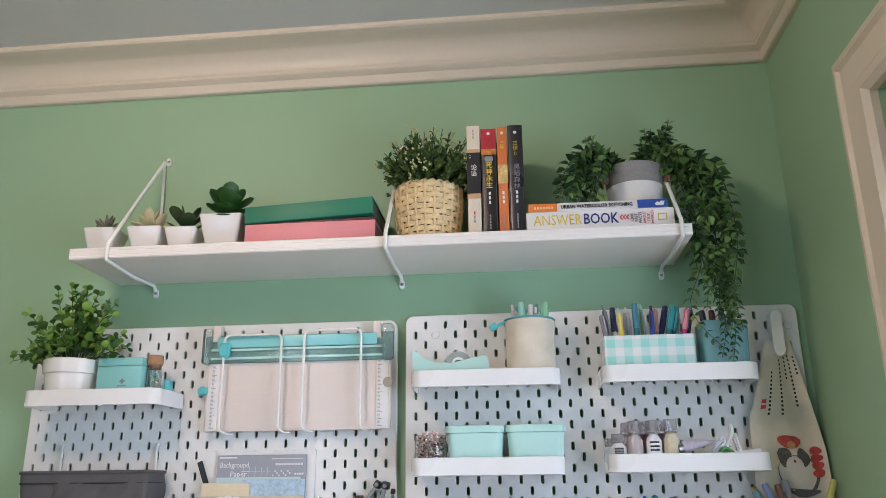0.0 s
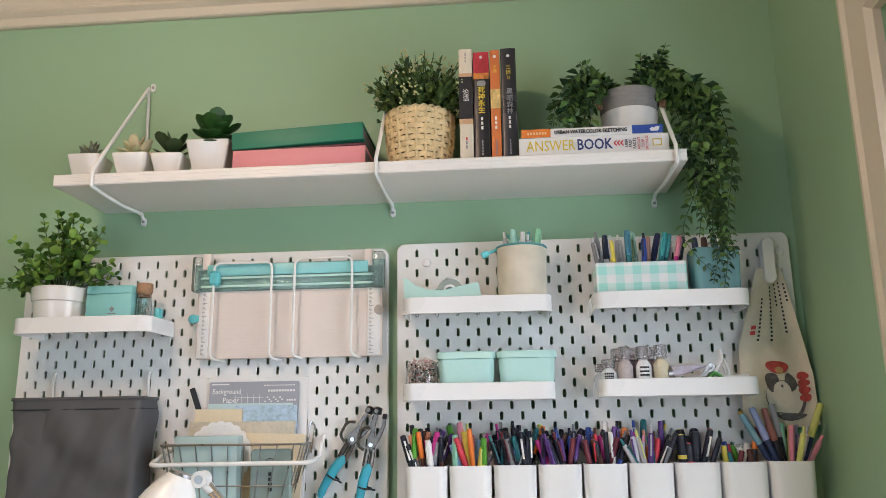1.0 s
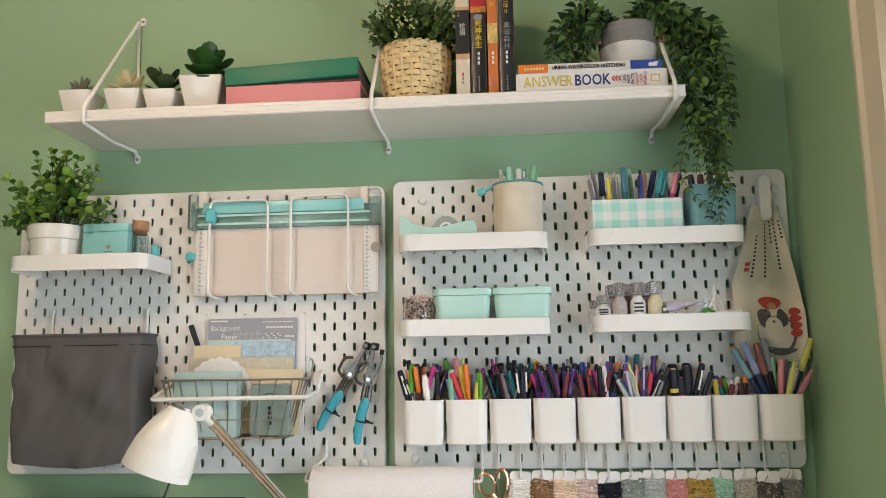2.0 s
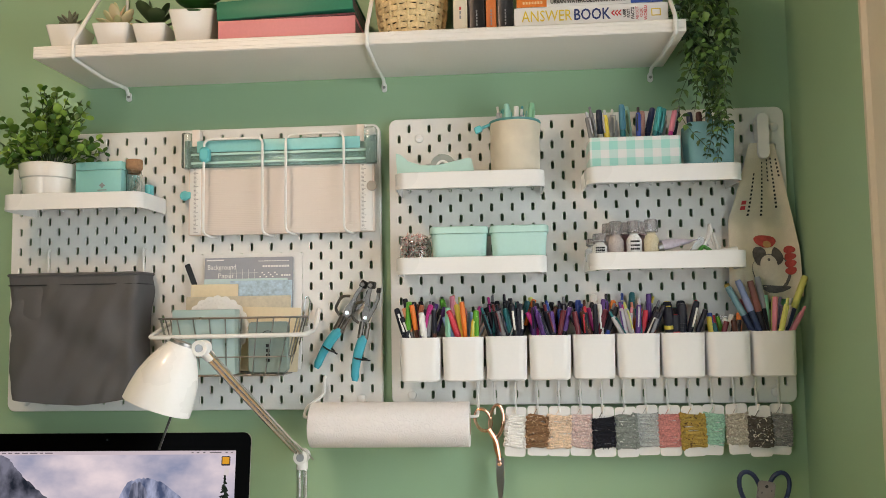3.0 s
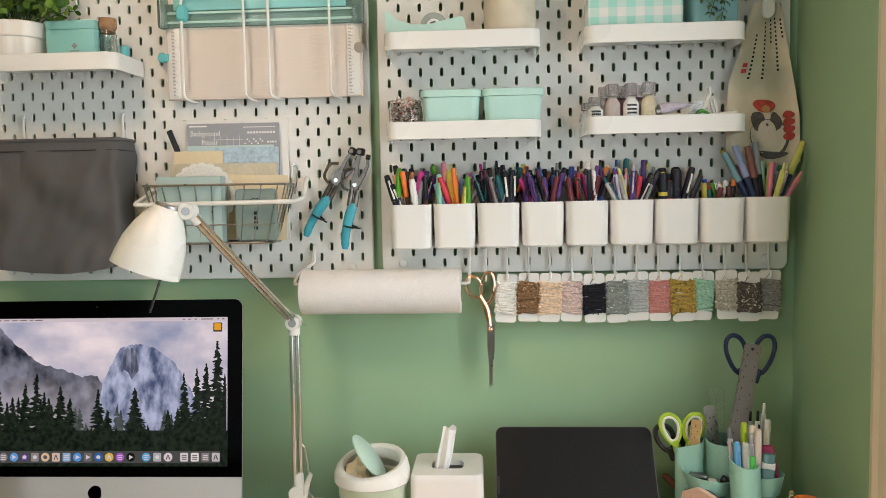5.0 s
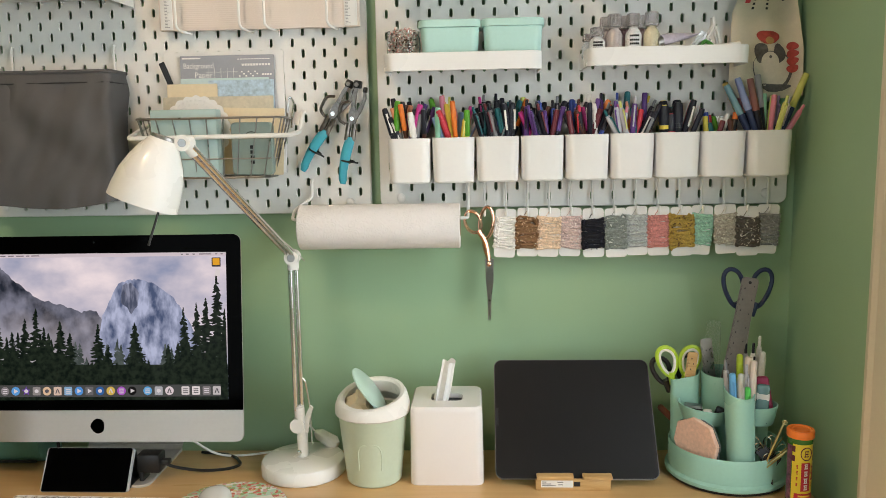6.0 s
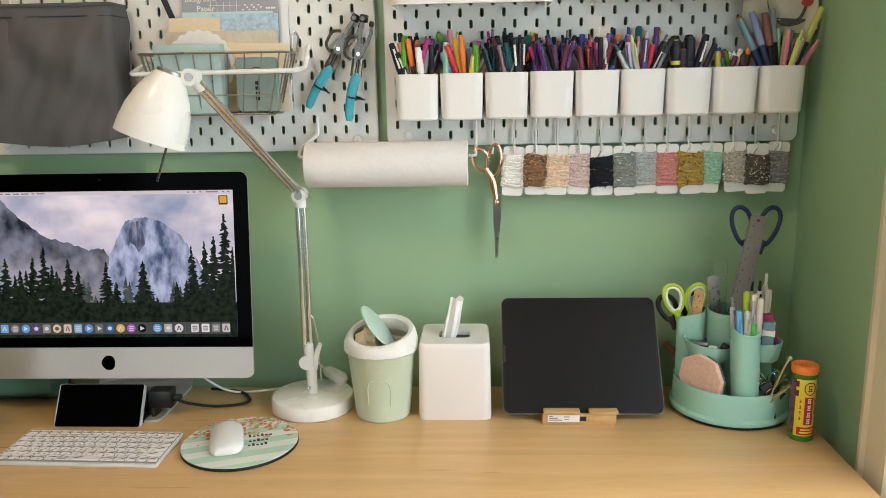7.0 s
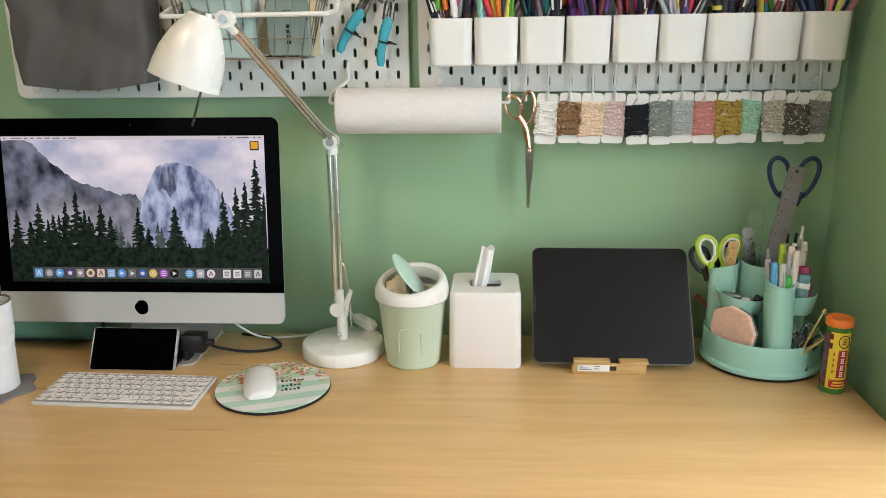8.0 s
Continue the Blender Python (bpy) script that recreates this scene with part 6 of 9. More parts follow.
card("buff_card", -0.404, -0.196, BZ, 1.428, -0.058, 0.002, mat("buff_card", (0.60, 0.54, 0.42), 0.7, var=0.15, scale=50), "buff envelope with a faint print", 5, "envelope")
card("cream_envelope", -0.320, -0.178, BZ, 1.406, -0.066, 0.002, CREAM_PAPER, "cream envelope standing askew in the basket", 6, "envelope", roll=2)
doily = thing("paper_doily", -0.330, -0.078, BZ, 0, "round white lace paper doily in the basket", "doily")
doily.matrix_basis = pose(-0.327, -0.078, BZ + 0.082, -6, 0, 0)
WM[doily] = doily.matrix_basis.copy()
bm = B()
pts = [((0.060 + 0.0035 * abs(math.sin(a * 11))) * math.cos(a), (0.060 + 0.0035 * abs(math.sin(a * 11))) * math.sin(a)) for a in [2 * math.pi * k / 132 for k in range(132)]]
slab(bm, pts, 0, 0.002, FACE)
part("lace_sheet", bm, PAPER, doily)
for r, n in ((0.054, 40), (0.047, 34), (0.039, 28)):
    bm = B()
    for k in range(n):
        a = 2 * math.pi * k / n
        lathe(bm, [(0.0016, 0), (0.0026, 0.0012), (0.0016, 0.0016)], 8, Matrix.Translation((r * math.cos(a), -0.002, r * math.sin(a))) @ FACE, False, False)
    part("lace_ring", bm, WHITE, doily)
BOXBLUE = mat("grey_blue_tin", (0.38, 0.52, 0.51), 0.4, var=0.03)
db = thing("card_box", -0.337, -0.104, 1.282, 0, "grey-blue card box standing in the wire basket", "box")
bm = B()
box(bm, (-0.060, -0.014, 0), (0.060, 0.014, 0.120), 0.002)
part("box_body", bm, BOXBLUE, db)
db2 = thing("card_tin", -0.217, -0.104, 1.284, 0, "flat grey-green tin with small dark print in the basket", "tin")
bm = B()
slab(bm, rr(0.074, 0.094, 0.008, 5, 0, 0.047), -0.008, 0.008, FACE, 0.002)
part("tin_body", bm, mat("grey_green_tin", (0.25, 0.33, 0.30), 0.4, var=0.05), db2)
bm = B()
for k in range(4):
    box(bm, (-0.003, -0.0086, 0.02 + k * 0.009), (0.004, -0.0080, 0.026 + k * 0.009))
tube(bm, [(0.009 * math.cos(a), -0.0082, 0.072 + 0.005 * math.sin(a)) for a in [2 * math.pi * k / 20 for k in range(20)]], 0.0008, 4, closed=True)
part("print_bars", bm, INK, db2)


# ---- two hole-punch pliers ----
PLIER = mat("plated_steel", (0.20, 0.18, 0.165), 0.33, 1.0, var=0.4, scale=60)
def pliers(x, z, turn, y, spread):
    t = thing("hole_punch_pliers", x, y, z, 0, "steel punch pliers with turquoise grips held by cable ties", "pliers", "punch pliers")
    t.matrix_basis = pose(x, y, z, 0, turn, 0)
    WM[t] = t.matrix_basis.copy()
    # local: pivot at 0, jaws up, grips down
    bm = B()
    slab(bm, [(-0.006, -0.016), (0.006, -0.018), (0.008, 0.004), (0.0025, 0.020), (0.001, 0.040), (0.003, 0.062), (-0.003, 0.066), (-0.006, 0.044), (-0.006, 0.022), (-0.009, 0.008)], 0, 0.007, FACE, 0.001)
    part("jaw", bm, PLIER, t)
    bm = B()
    slab(bm, [(0.003, -0.012), (0.009, 0.000), (0.017, 0.020), (0.021, 0.040), (0.018, 0.058), (0.0135, 0.059), (0.015, 0.040), (0.011, 0.024), (0.003, 0.010)], 0.0072, 0.012, FACE, 0.001)
    part("jaw", bm, PLIER, t)
    bm = B()
    box(bm, (-0.006, -0.015, 0.056), (0.009, 0.0, 0.070), 0.003)
    box(bm, (0.0125, -0.014, 0.050), (0.0205, -0.002, 0.060), 0.002)
    part("punch_head", bm, BLACK, t)
    bm = B()
    cyl(bm, (0.0, -0.0165, 0.062), (0.0, -0.015, 0.062), 0.004, seg=12)
    part("punch_pin", bm, PLIER, t)
    bm = B()
    cyl(bm, (0.0, -0.014, 0.0), (0.0, -0.011, 0.0), 0.004, seg=12)
    part("rivet", bm, CHROME, t)
    bm = B()
    tube(bm, bend([(-0.012, -0.004, 0.030), (-0.027, -0.004, 0.022), (-0.026, -0.004, -0.006), (-0.012, -0.004, -0.012)], 0.012), 0.0028, 6)
    part("catch_tray", bm, PLIER, t)
    for s, a in ((-1, -spread), (1, spread)):
        bm = B()
        m_ = Matrix.Rotation(radians(a), 4, "Y")
        pts = [Vector((s * 0.006, -0.006, -0.008)), Vector((s * 0.010, -0.006, -0.04))]
        tube(bm, [m_ @ p for p in pts], 0.005, 8)
        part("shank", bm, PLIER, t)
    bm = B()
    loops = []
    for u in range(11):
        v = u / 10
        z_ = -0.034 - 0.088 * v
        r = 0.0088 * (1.0 + 0.12 * math.sin(v * 6)) * (1 if 0 < u < 10 else 0.6)
        loops.append([(0.002 - 0.006 * math.sin(v * 2.6) + r * math.cos(b), -0.007 + r * 0.75 * math.sin(b), z_) for b in [2 * math.pi * k / 14 for k in range(14)]])
    loft(bm, loops)
    part("grip", bm, mat("turquoise_grip", (0.03, 0.36, 0.46), 0.4, var=0.05, bump=0.05), t)
    bm = B()
    tube(bm, [(0.002 + 0.0125 * math.cos(b), -0.006 + 0.010 * math.sin(b), -0.078 + 0.001 * math.sin(b)) for b in [2 * math.pi * k / 20 for k in range(20)]], 0.0018, 5, closed=True)
    box(bm, (0.012, -0.008, -0.0805), (0.022, -0.005, -0.0775))
    part("cable_tie", bm, BLACK, t)


pliers(-0.082, 1.392, 30, -0.030, 6)
pliers(-0.044, 1.382, 10, -0.044, 6)

# ---- paper towel roll ----
roll = thing("paper_towel_roll", 0.006, -0.085, 1.185, 0, "embossed white paper towel roll on a pegboard rod", "paper towel")
EMB = mat("embossed_paper", (0.78, 0.75, 0.74), 0.85, var=0.02)
N_, L__ = EMB.node_tree.nodes, EMB.node_tree.links
vor, bp_, tc_ = N_.new("ShaderNodeTexVoronoi"), N_.new("ShaderNodeBump"), N_.new("ShaderNodeTexCoord")
wav = N_.new("ShaderNodeMath")
wav.operation = "SINE"
mul = N_.new("ShaderNodeMath")
mul.operation, mul.inputs[1].default_value = "MULTIPLY", 21.0
vor.inputs["Scale"].default_value = 78.0
L__.new(tc_.outputs["Object"], vor.inputs["Vector"])
L__.new(vor.outputs["Distance"], mul.inputs[0])
L__.new(mul.outputs[0], wav.inputs[0])
L__.new(wav.outputs[0], bp_.inputs["Height"])
bp_.inputs["Strength"].default_value, bp_.inputs["Distance"].default_value = 0.34, 0.0007
L__.new(bp_.outputs["Normal"], N_["Principled BSDF"].inputs["Normal"])
bm = B()
lathe(bm, [(0.020, -0.147), (0.0395, -0.147), (0.041, -0.1455), (0.041, 0.1455), (0.0395, 0.147), (0.020, 0.147), (0.020, -0.147)], 48, pose(0, 0, 0, 0, 90), False, False)
part("paper", bm, EMB, roll)
bm = B()
lathe(bm, [(0.0185, -0.1475), (0.0198, -0.1475), (0.0198, 0.1475), (0.0185, 0.1475), (0.0185, -0.1475)], 24, pose(0, 0, 0, 0, 90), False, False)
part("tube_core", bm, mat("brown_card", (0.36, 0.26, 0.17), 0.8), roll)
rh = thing("roll_holder", 0.005, PF, 1.20, 0, "white wire holder carrying the paper roll", "holder")
bm = B()
tube(bm, bend([(-0.130, -0.014, 1.268), (-0.130, -0.028, 1.268), (-0.130, -0.03, 1.235), (-0.157, -0.06, 1.215), (-0.157, -0.085, 1.199), (0.167, -0.085, 1.199), (0.167, -0.035, 1.205), (0.167, -0.028, 1.262), (0.167, -0.014, 1.265)], 0.008), 0.003, 8)
part("holder_wire", bm, WHITE_METAL, rh, world_space=True)

# ---- hooks, yarn cards and rose-gold scissors under the board ----
YARNS = [("ivory", (0.86, 0.84, 0.80), 0.0026), ("brown ribbon", (0.26, 0.14, 0.07), 0.0034), ("peach", (0.80, 0.60, 0.44), 0.0024), ("pale rose", (0.66, 0.50, 0.47), 0.0024), ("black", (0.010, 0.011, 0.018), 0.0028),
         ("speckled grey", (0.24, 0.27, 0.25), 0.0022), ("light grey", (0.42, 0.45, 0.45), 0.0024), ("coral", (0.60, 0.25, 0.23), 0.0022), ("gold and brown", (0.46, 0.31, 0.07), 0.0030), ("mint", (0.32, 0.58, 0.45), 0.0024),
         ("oatmeal", (0.48, 0.44, 0.37), 0.0026), ("dark sequined", (0.12, 0.105, 0.09), 0.0030), ("grey", (0.27, 0.27, 0.27), 0.0026)]
FLECK = {1: (0.62, 0.42, 0.26), 4: (0.02, 0.025, 0.05), 5: (0.60, 0.62, 0.58), 8: (0.16, 0.09, 0.03), 10: (0.74, 0.70, 0.62), 11: (0.66, 0.62, 0.55), 3: (0.80, 0.70, 0.66), 12: (0.50, 0.50, 0.50)}
for i in range(14):
    x = 0.198 + i * 0.0403
    hk = thing("wire_hook", x, PF, 1.20, 0, "slim white peg hook on the pegboard", "hook", "yarn hooks")
    bm = B()
    tube(bm, bend([(x, -0.014, 1.262), (x, -0.026, 1.263), (x, -0.029, 1.255), (x, -0.031, 1.203), (x, -0.040, 1.197), (x, -0.045, 1.203), (x, -0.046, 1.213)], 0.004), 0.0022, 7)
    part("hook_wire", bm, WHITE_METAL, hk, world_space=True)
for i, (word, col, thick) in enumerate(YARNS):
    x = 0.2385 + i * 0.0403
    y = -0.0375 - 0.0028 * (i % 3)
    yc = thing("yarn_card", x, y, 1.122, 0, f"white card wound with {word} yarn on a hook", "yarn", "yarn cards")
    tilt = rnd.uniform(-3.2, 3.2)
    yc.matrix_basis = Matrix.Translation((x, y, 1.208 + rnd.uniform(-0.003, 0.002))) @ Matrix.Rotation(radians(tilt), 4, "Y") @ Matrix.Translation((0, 0, -0.088))
    WM[yc] = yc.matrix_basis.copy()
    bm = B()
    slab(bm, rr(0.0392, 0.092, 0.006, 4, 0, 0.046), 0, 0.001, FACE)
    part("card", bm, PAPER, yc)
    ym = mat("yarn", col, 0.9, var=0.16 if i == 0 else 0.42, scale=260, bump=1.0, bscale=520)
    bm = B()
    z = 0.017 + rnd.uniform(0, 0.004)
    top = 0.075 + rnd.uniform(-0.003, 0.003)
    w = 0.0184 + rnd.uniform(-0.0006, 0.0010)
    while z < top:
        ph, sl = rnd.uniform(0, 6), rnd.uniform(-0.0018, 0.0018)
        pts = []
        for k in range(26):
            a = 2 * math.pi * k / 26
            cx = math.copysign(abs(math.cos(a)) ** 0.35, math.cos(a)) * (w + thick * rnd.uniform(0.2, 1.0))
            cy = math.copysign(abs(math.sin(a)) ** 0.5, math.sin(a)) * (thick * 0.9 + 0.0008)
            j = noise.noise(Vector((cx * 330, ph + z * 40, i))) * thick * 2.4
            pts.append((cx, cy - 0.0005 + j * 0.7, z + sl * cx / w + j * 0.6))
        tube(bm, pts, thick * rnd.uniform(0.75, 1.2), 6, closed=True)
        z += thick * 1.12
    for k in range(46):
        # stray fibres
        p = Vector((rnd.uniform(-0.021, 0.021), -thick * rnd.uniform(1.2, 2.1), rnd.uniform(0.018, top)))
        q = p + Vector((rnd.uniform(-0.006, 0.006), rnd.uniform(-0.003, 0.001), rnd.uniform(-0.004, 0.004)))
        tube(bm, [p, (p + q) / 2 + Vector((0, -0.0012, rnd.uniform(-0.001, 0.001))), q], 0.00035, 3)
    part("yarn_winding", bm, ym, yc, angle=60)
    if i in FLECK:
        bm = B()
        for k in range(60 if i in (1, 4, 8, 10, 11) else 28):
            p = (rnd.uniform(-0.021, 0.021), -thick * 1.9 - 0.0006, rnd.uniform(0.018, top))
            leaf_flat(bm, aim(p, (rnd.uniform(-1, 1), rnd.uniform(-0.5, -0.05), rnd.uniform(-0.6, 0.6)), rnd.uniform(-1, 1)), rnd.uniform(0.004, 0.008), rnd.uniform(0.002, 0.0036))
        tagged(part("fleck_scatter", bm, mat("yarn_fleck", FLECK[i], 0.7, var=0.3, scale=200), yc), kind="stuff")
    bm = B()
    tube(bm, [(-0.008, -0.0015, top), (-0.002, -0.0022, top + 0.010), (0.001, -0.002, 0.089)], 0.0007, 4)
    part("loose_end", bm, ym, yc)


def scissor_handle(bm, cx, cz, rx, rz, r, turn=0.0, m=None):
    pts = []
    for k in range(24):
        a = 2 * math.pi * k / 24
        x, z = rx * math.cos(a), rz * math.sin(a)
        c, s = math.cos(turn), math.sin(turn)
        pts.append((cx + x * c - z * s, -0.004, cz + x * s + z * c))
    tube(bm, pts, r, 8, closed=True, m=m)


sc = thing("fabric_scissors", 0.198, -0.042, 1.103, 0, "rose-gold handled fabric scissors hanging on a hook", "scissors")
bm = B()
scissor_handle(bm, -0.022, 0.084, 0.0145, 0.021, 0.0032, 0.35)
tube(bm, bend([(-0.012, -0.004, 0.068), (0.002, -0.004, 0.046), (0.007, -0.004, 0.010)], 0.012), 0.0055, 8, r1=0.0045)
part("thumb_handle", bm, COPPER, sc)
bm = B()
scissor_handle(bm, 0.003, 0.082, 0.0125, 0.030, 0.0032, -0.10)
tube(bm, bend([(0.000, -0.002, 0.055), (0.0, -0.002, 0.035), (0.009, -0.002, 0.008)], 0.012), 0.0055, 8, r1=0.0045)
part("finger_handle", bm, COPPER, sc)
for dx, y, tip in ((0.0, -0.006, 0.008), (0.003, -0.0035, 0.004)):
    bm = B()
    slab(bm, [(0.000 + dx, 0.014), (0.013 + dx, 0.014), (0.0125 + dx, -0.030), (tip + 0.002, -0.104), (tip, -0.104), (0.001 + dx, -0.030)], -y - 0.001, -y + 0.001, FACE, 0.0004)
    part("blade", bm, STEEL, sc)
bm = B()
lathe(bm, [(0.0042, 0), (0.0042, 0.0015), (0.002, 0.0028)], 14, pose(0.007, -0.0078, 0.004, 90))
part("pivot", bm, COPPER, sc)



# ---- the computer ----
def flat(bm, pts, y, m):
    """A flat outline in x, z at depth y."""
    bm.faces.new([bm.verts.new(m @ Vector((x, y, z))) for x, z in pts])


mac = thing("computer", -0.499, -0.131, DZ, DRZ, "all-in-one computer with a black-framed screen showing mountains", "computer")
TILT = pose(0, -0.066, 0.075, -7.0)      # the face's own plane: y = 0, its lower edge at z = 0
FW, FH, CH = 0.528, 0.370, 0.057
bm = B()
loops = []
for y, s in ((0.0, 0.0), (0.004, 0.0), (0.012, 0.02), (0.03, 0.10), (0.045, 0.25)):
    loops.append([(x, y, z) for x, z in rr(FW - s, FH - s * 0.8, 0.014, 5, 0, FH / 2)])
loft(bm, loops, m=TILT)
part("shell", bm, ALU, mac)
bm = B()
slab(bm, rr(FW - 0.001, CH, 0.0135, 5, 0, CH / 2)[:0] + [(-FW / 2 + 0.0005, CH), (-FW / 2 + 0.0005, 0.012), (-FW / 2 + 0.004, 0.004), (-FW / 2 + 0.012, 0.0005), (FW / 2 - 0.012, 0.0005), (FW / 2 - 0.004, 0.004), (FW / 2 - 0.0005, 0.012), (FW / 2 - 0.0005, CH)],
     0.0002, 0.0012, TILT @ FACE)
part("chin", bm, ALU, mac)
bm = B()
slab(bm, [(FW / 2, CH + 0.0005)] + [(x, z) for x, z in rr(FW, FH, 0.014, 7, 0, FH / 2) if z > FH / 2] + [(-FW / 2, CH + 0.0005)], 0.0002, 0.0014, TILT @ FACE)
part("bezel", bm, BLACK_GLASS, mac)
bm = B()
slab(bm, [(0.0125 * math.cos(a) * (1 - 0.08 * math.cos(3 * a)), 0.029 + 0.0135 * math.sin(a)) for a in [2 * math.pi * k / 24 for k in range(24)]], 0.0013, 0.0016, TILT @ FACE)
part("emblem", bm, BLACK_GLASS, mac)
bm = B()
lathe(bm, [(0.002, 0), (0.002, 0.0003)], 12, TILT @ Matrix.Translation((0, -0.0015, FH - 0.012)) @ FACE)
part("lens", bm, mat("dark_lens", (0.02, 0.025, 0.03), 0.1), mac)
# what the screen shows, layer by layer
SW, SH = 0.476, 0.2625
SCR = TILT @ Matrix.Translation((-SW / 2, -0.0016, CH + 0.0190))


def layer(name, polys, y, material, parent):
    bm = B()
    for p in polys:
        flat(bm, [(u * SW, v * SH) for u, v in p], -y, SCR)
    return part(name, bm, material, parent)


screen = layer("screen", [[(0, 0), (1, 0), (1, 1), (0, 1)]], 0, glow("screen_sky", (0.22, 0.31, 0.52), 0.92, (0.97, 0.92, 0.97), 6, (1, 1, 1.6)), mac)
rs = random.Random(5)


def ridge(pts, rough, n=6):
    out = []
    for (a, b), (c, d) in zip(pts, pts[1:]):
        for k in range(n):
            t = k / n
            out.append((a + (c - a) * t, b + (d - b) * t + rs.uniform(-rough, rough)))
    return out + [pts[-1]]


left = ridge([(0.0, 0.97), (0.105, 0.97), (0.15, 0.89), (0.196, 0.81), (0.276, 0.70), (0.367, 0.65), (0.447, 0.60), (0.504, 0.61), (0.525, 0.55), (0.535, 0.45), (0.60, 0.30)], 0.008)
layer("picture_ridge", [left + [(0.6, 0.1), (0, 0.1)]], 0.00008, fade(glow("screen_ridge", (0.02, 0.028, 0.045), 0.88, (0.24, 0.27, 0.36), 30, (1, 1, 0.8)), 0.12, 0.30, (0.70, 0.70, 0.78), 1.5, 12), screen)
dome = ridge([(0.50, 0.30), (0.527, 0.577), (0.56, 0.69), (0.59, 0.795), (0.63, 0.815), (0.664, 0.824), (0.73, 0.786), (0.79, 0.713), (0.82, 0.64), (0.86, 0.52), (0.90, 0.36)], 0.006, 5)
layer("picture_dome", [dome + [(0.9, 0.1), (0.5, 0.1)]], 0.00012, fade(glow("screen_dome", (0.07, 0.11, 0.22), 0.92, (0.50, 0.60, 0.84), 40, (1.5, 1, 0.7), 15.0), 0.10, 0.17, (0.58, 0.65, 0.90), 1.2, 26), screen)
face = ridge([(0.604, 0.785), (0.636, 0.795), (0.668, 0.735), (0.662, 0.645), (0.638, 0.575), (0.620, 0.635), (0.598, 0.665)], 0.010, 4)
layer("picture_cliff", [face], 0.00014, glow("screen_cliff", (0.08, 0.105, 0.17), 0.88, (0.30, 0.35, 0.49), 70, (2.4, 1, 0.6)), screen)


def conifer(u, top, w, foot=0.08):
    """A ragged spruce: a thin trunk and drooping boughs of uneven length."""
    fit_ = lambda x, v: (min(max(x, 0.003), 0.997), max(v, 0.02))
    w *= 1.18
    n = max(10, int((top - foot) * 96))
    polys = [[fit_(u - w * 0.05, foot), fit_(u + w * 0.05, foot), fit_(u + 0.0006, top), fit_(u - 0.0006, top)]]
    for k in range(n):
        t = (k + 0.6) / n
        h = top - (top - foot) * t
        ww = w * min(1.0, 0.07 + 1.25 * t ** 0.9)
        th = (top - foot) / n
        for s in (-1, 1):
            if rs.random() < 0.93:
                l = ww * rs.uniform(0.35, 1.12)
                dr = th * rs.uniform(0.2, 1.1)
                a = [fit_(u, h + th * 0.8), fit_(u, h - th * 0.9), fit_(u + s * l * 0.7, h - dr - th * 0.7), fit_(u + s * l, h - dr), fit_(u + s * l * 0.6, h - dr * 0.3 + th * 0.3)]
                polys.append(a if s > 0 else a[::-1])
    return polys


far, near = [], []
for k in range(46):
    far += conifer(rs.uniform(0.34, 0.98), rs.uniform(0.24, 0.42), 0.030)
for u, t, w in ((0.035, 0.50, 0.044), (0.085, 0.42, 0.040), (0.122, 0.55, 0.046), (0.178, 0.47, 0.040), (0.228, 0.56, 0.042), (0.270, 0.63, 0.044), (0.300, 0.50, 0.040), (0.318, 0.46, 0.040), (0.362, 0.54, 0.046), (0.40, 0.46, 0.042),
                (0.508, 0.52, 0.042), (0.545, 0.38, 0.040), (0.648, 0.53, 0.048), (0.775, 0.38, 0.032), (0.835, 0.63, 0.036), (0.885, 0.66, 0.040), (0.92, 0.69, 0.044), (0.962, 0.86, 0.044), (0.99, 0.62, 0.034)):
    near += conifer(u, t, w)
for k in range(90):
    near += conifer(rs.uniform(0.01, 0.99), rs.uniform(0.16, 0.30), 0.036, 0.04)
for k in range(26):
    near += conifer(rs.choice((rs.uniform(0.0, 0.33), rs.uniform(0.80, 1.0))), rs.uniform(0.30, 0.48), 0.036, 0.04)
layer("picture_far_forest", far, 0.0002, glow("screen_far_trees", (0.035, 0.055, 0.05), 0.88, (0.10, 0.135, 0.13), 60), screen)
layer("picture_forest", near + [[(0, 0), (1, 0), (1, 0.24), (0, 0.24)]], 0.00025, glow("screen_trees", (0.005, 0.011, 0.008), 0.88, (0.020, 0.034, 0.022), 120), screen)
layer("menu_bar", [[(0, 0.975), (1, 0.975), (1, 1), (0, 1)]], 0.0003, glow("screen_bar", (0.80, 0.76, 0.84), 0.80), screen)
SCREEN_INK = glow("screen_ink", (0.20, 0.19, 0.22), 0.88)
for u, w in ((0.012, 0.006), (0.04, 0.04), (0.09, 0.015), (0.115, 0.015), (0.14, 0.02), (0.17, 0.022), (0.20, 0.03), (0.24, 0.012), (0.26, 0.03), (0.83, 0.008), (0.85, 0.01), (0.875, 0.008), (0.90, 0.045), (0.96, 0.008), (0.98, 0.008)):
    layer("menu_mark", [[(u, 0.984), (u + w, 0.984), (u + w, 0.991), (u, 0.991)]], 0.00035, SCREEN_INK, screen)
layer("dock", [[(0.083, 0.022), (0.972, 0.022), (0.972, 0.103), (0.083, 0.103)]], 0.0003, glow("screen_dock", (0.075, 0.085, 0.085), 0.88), screen)
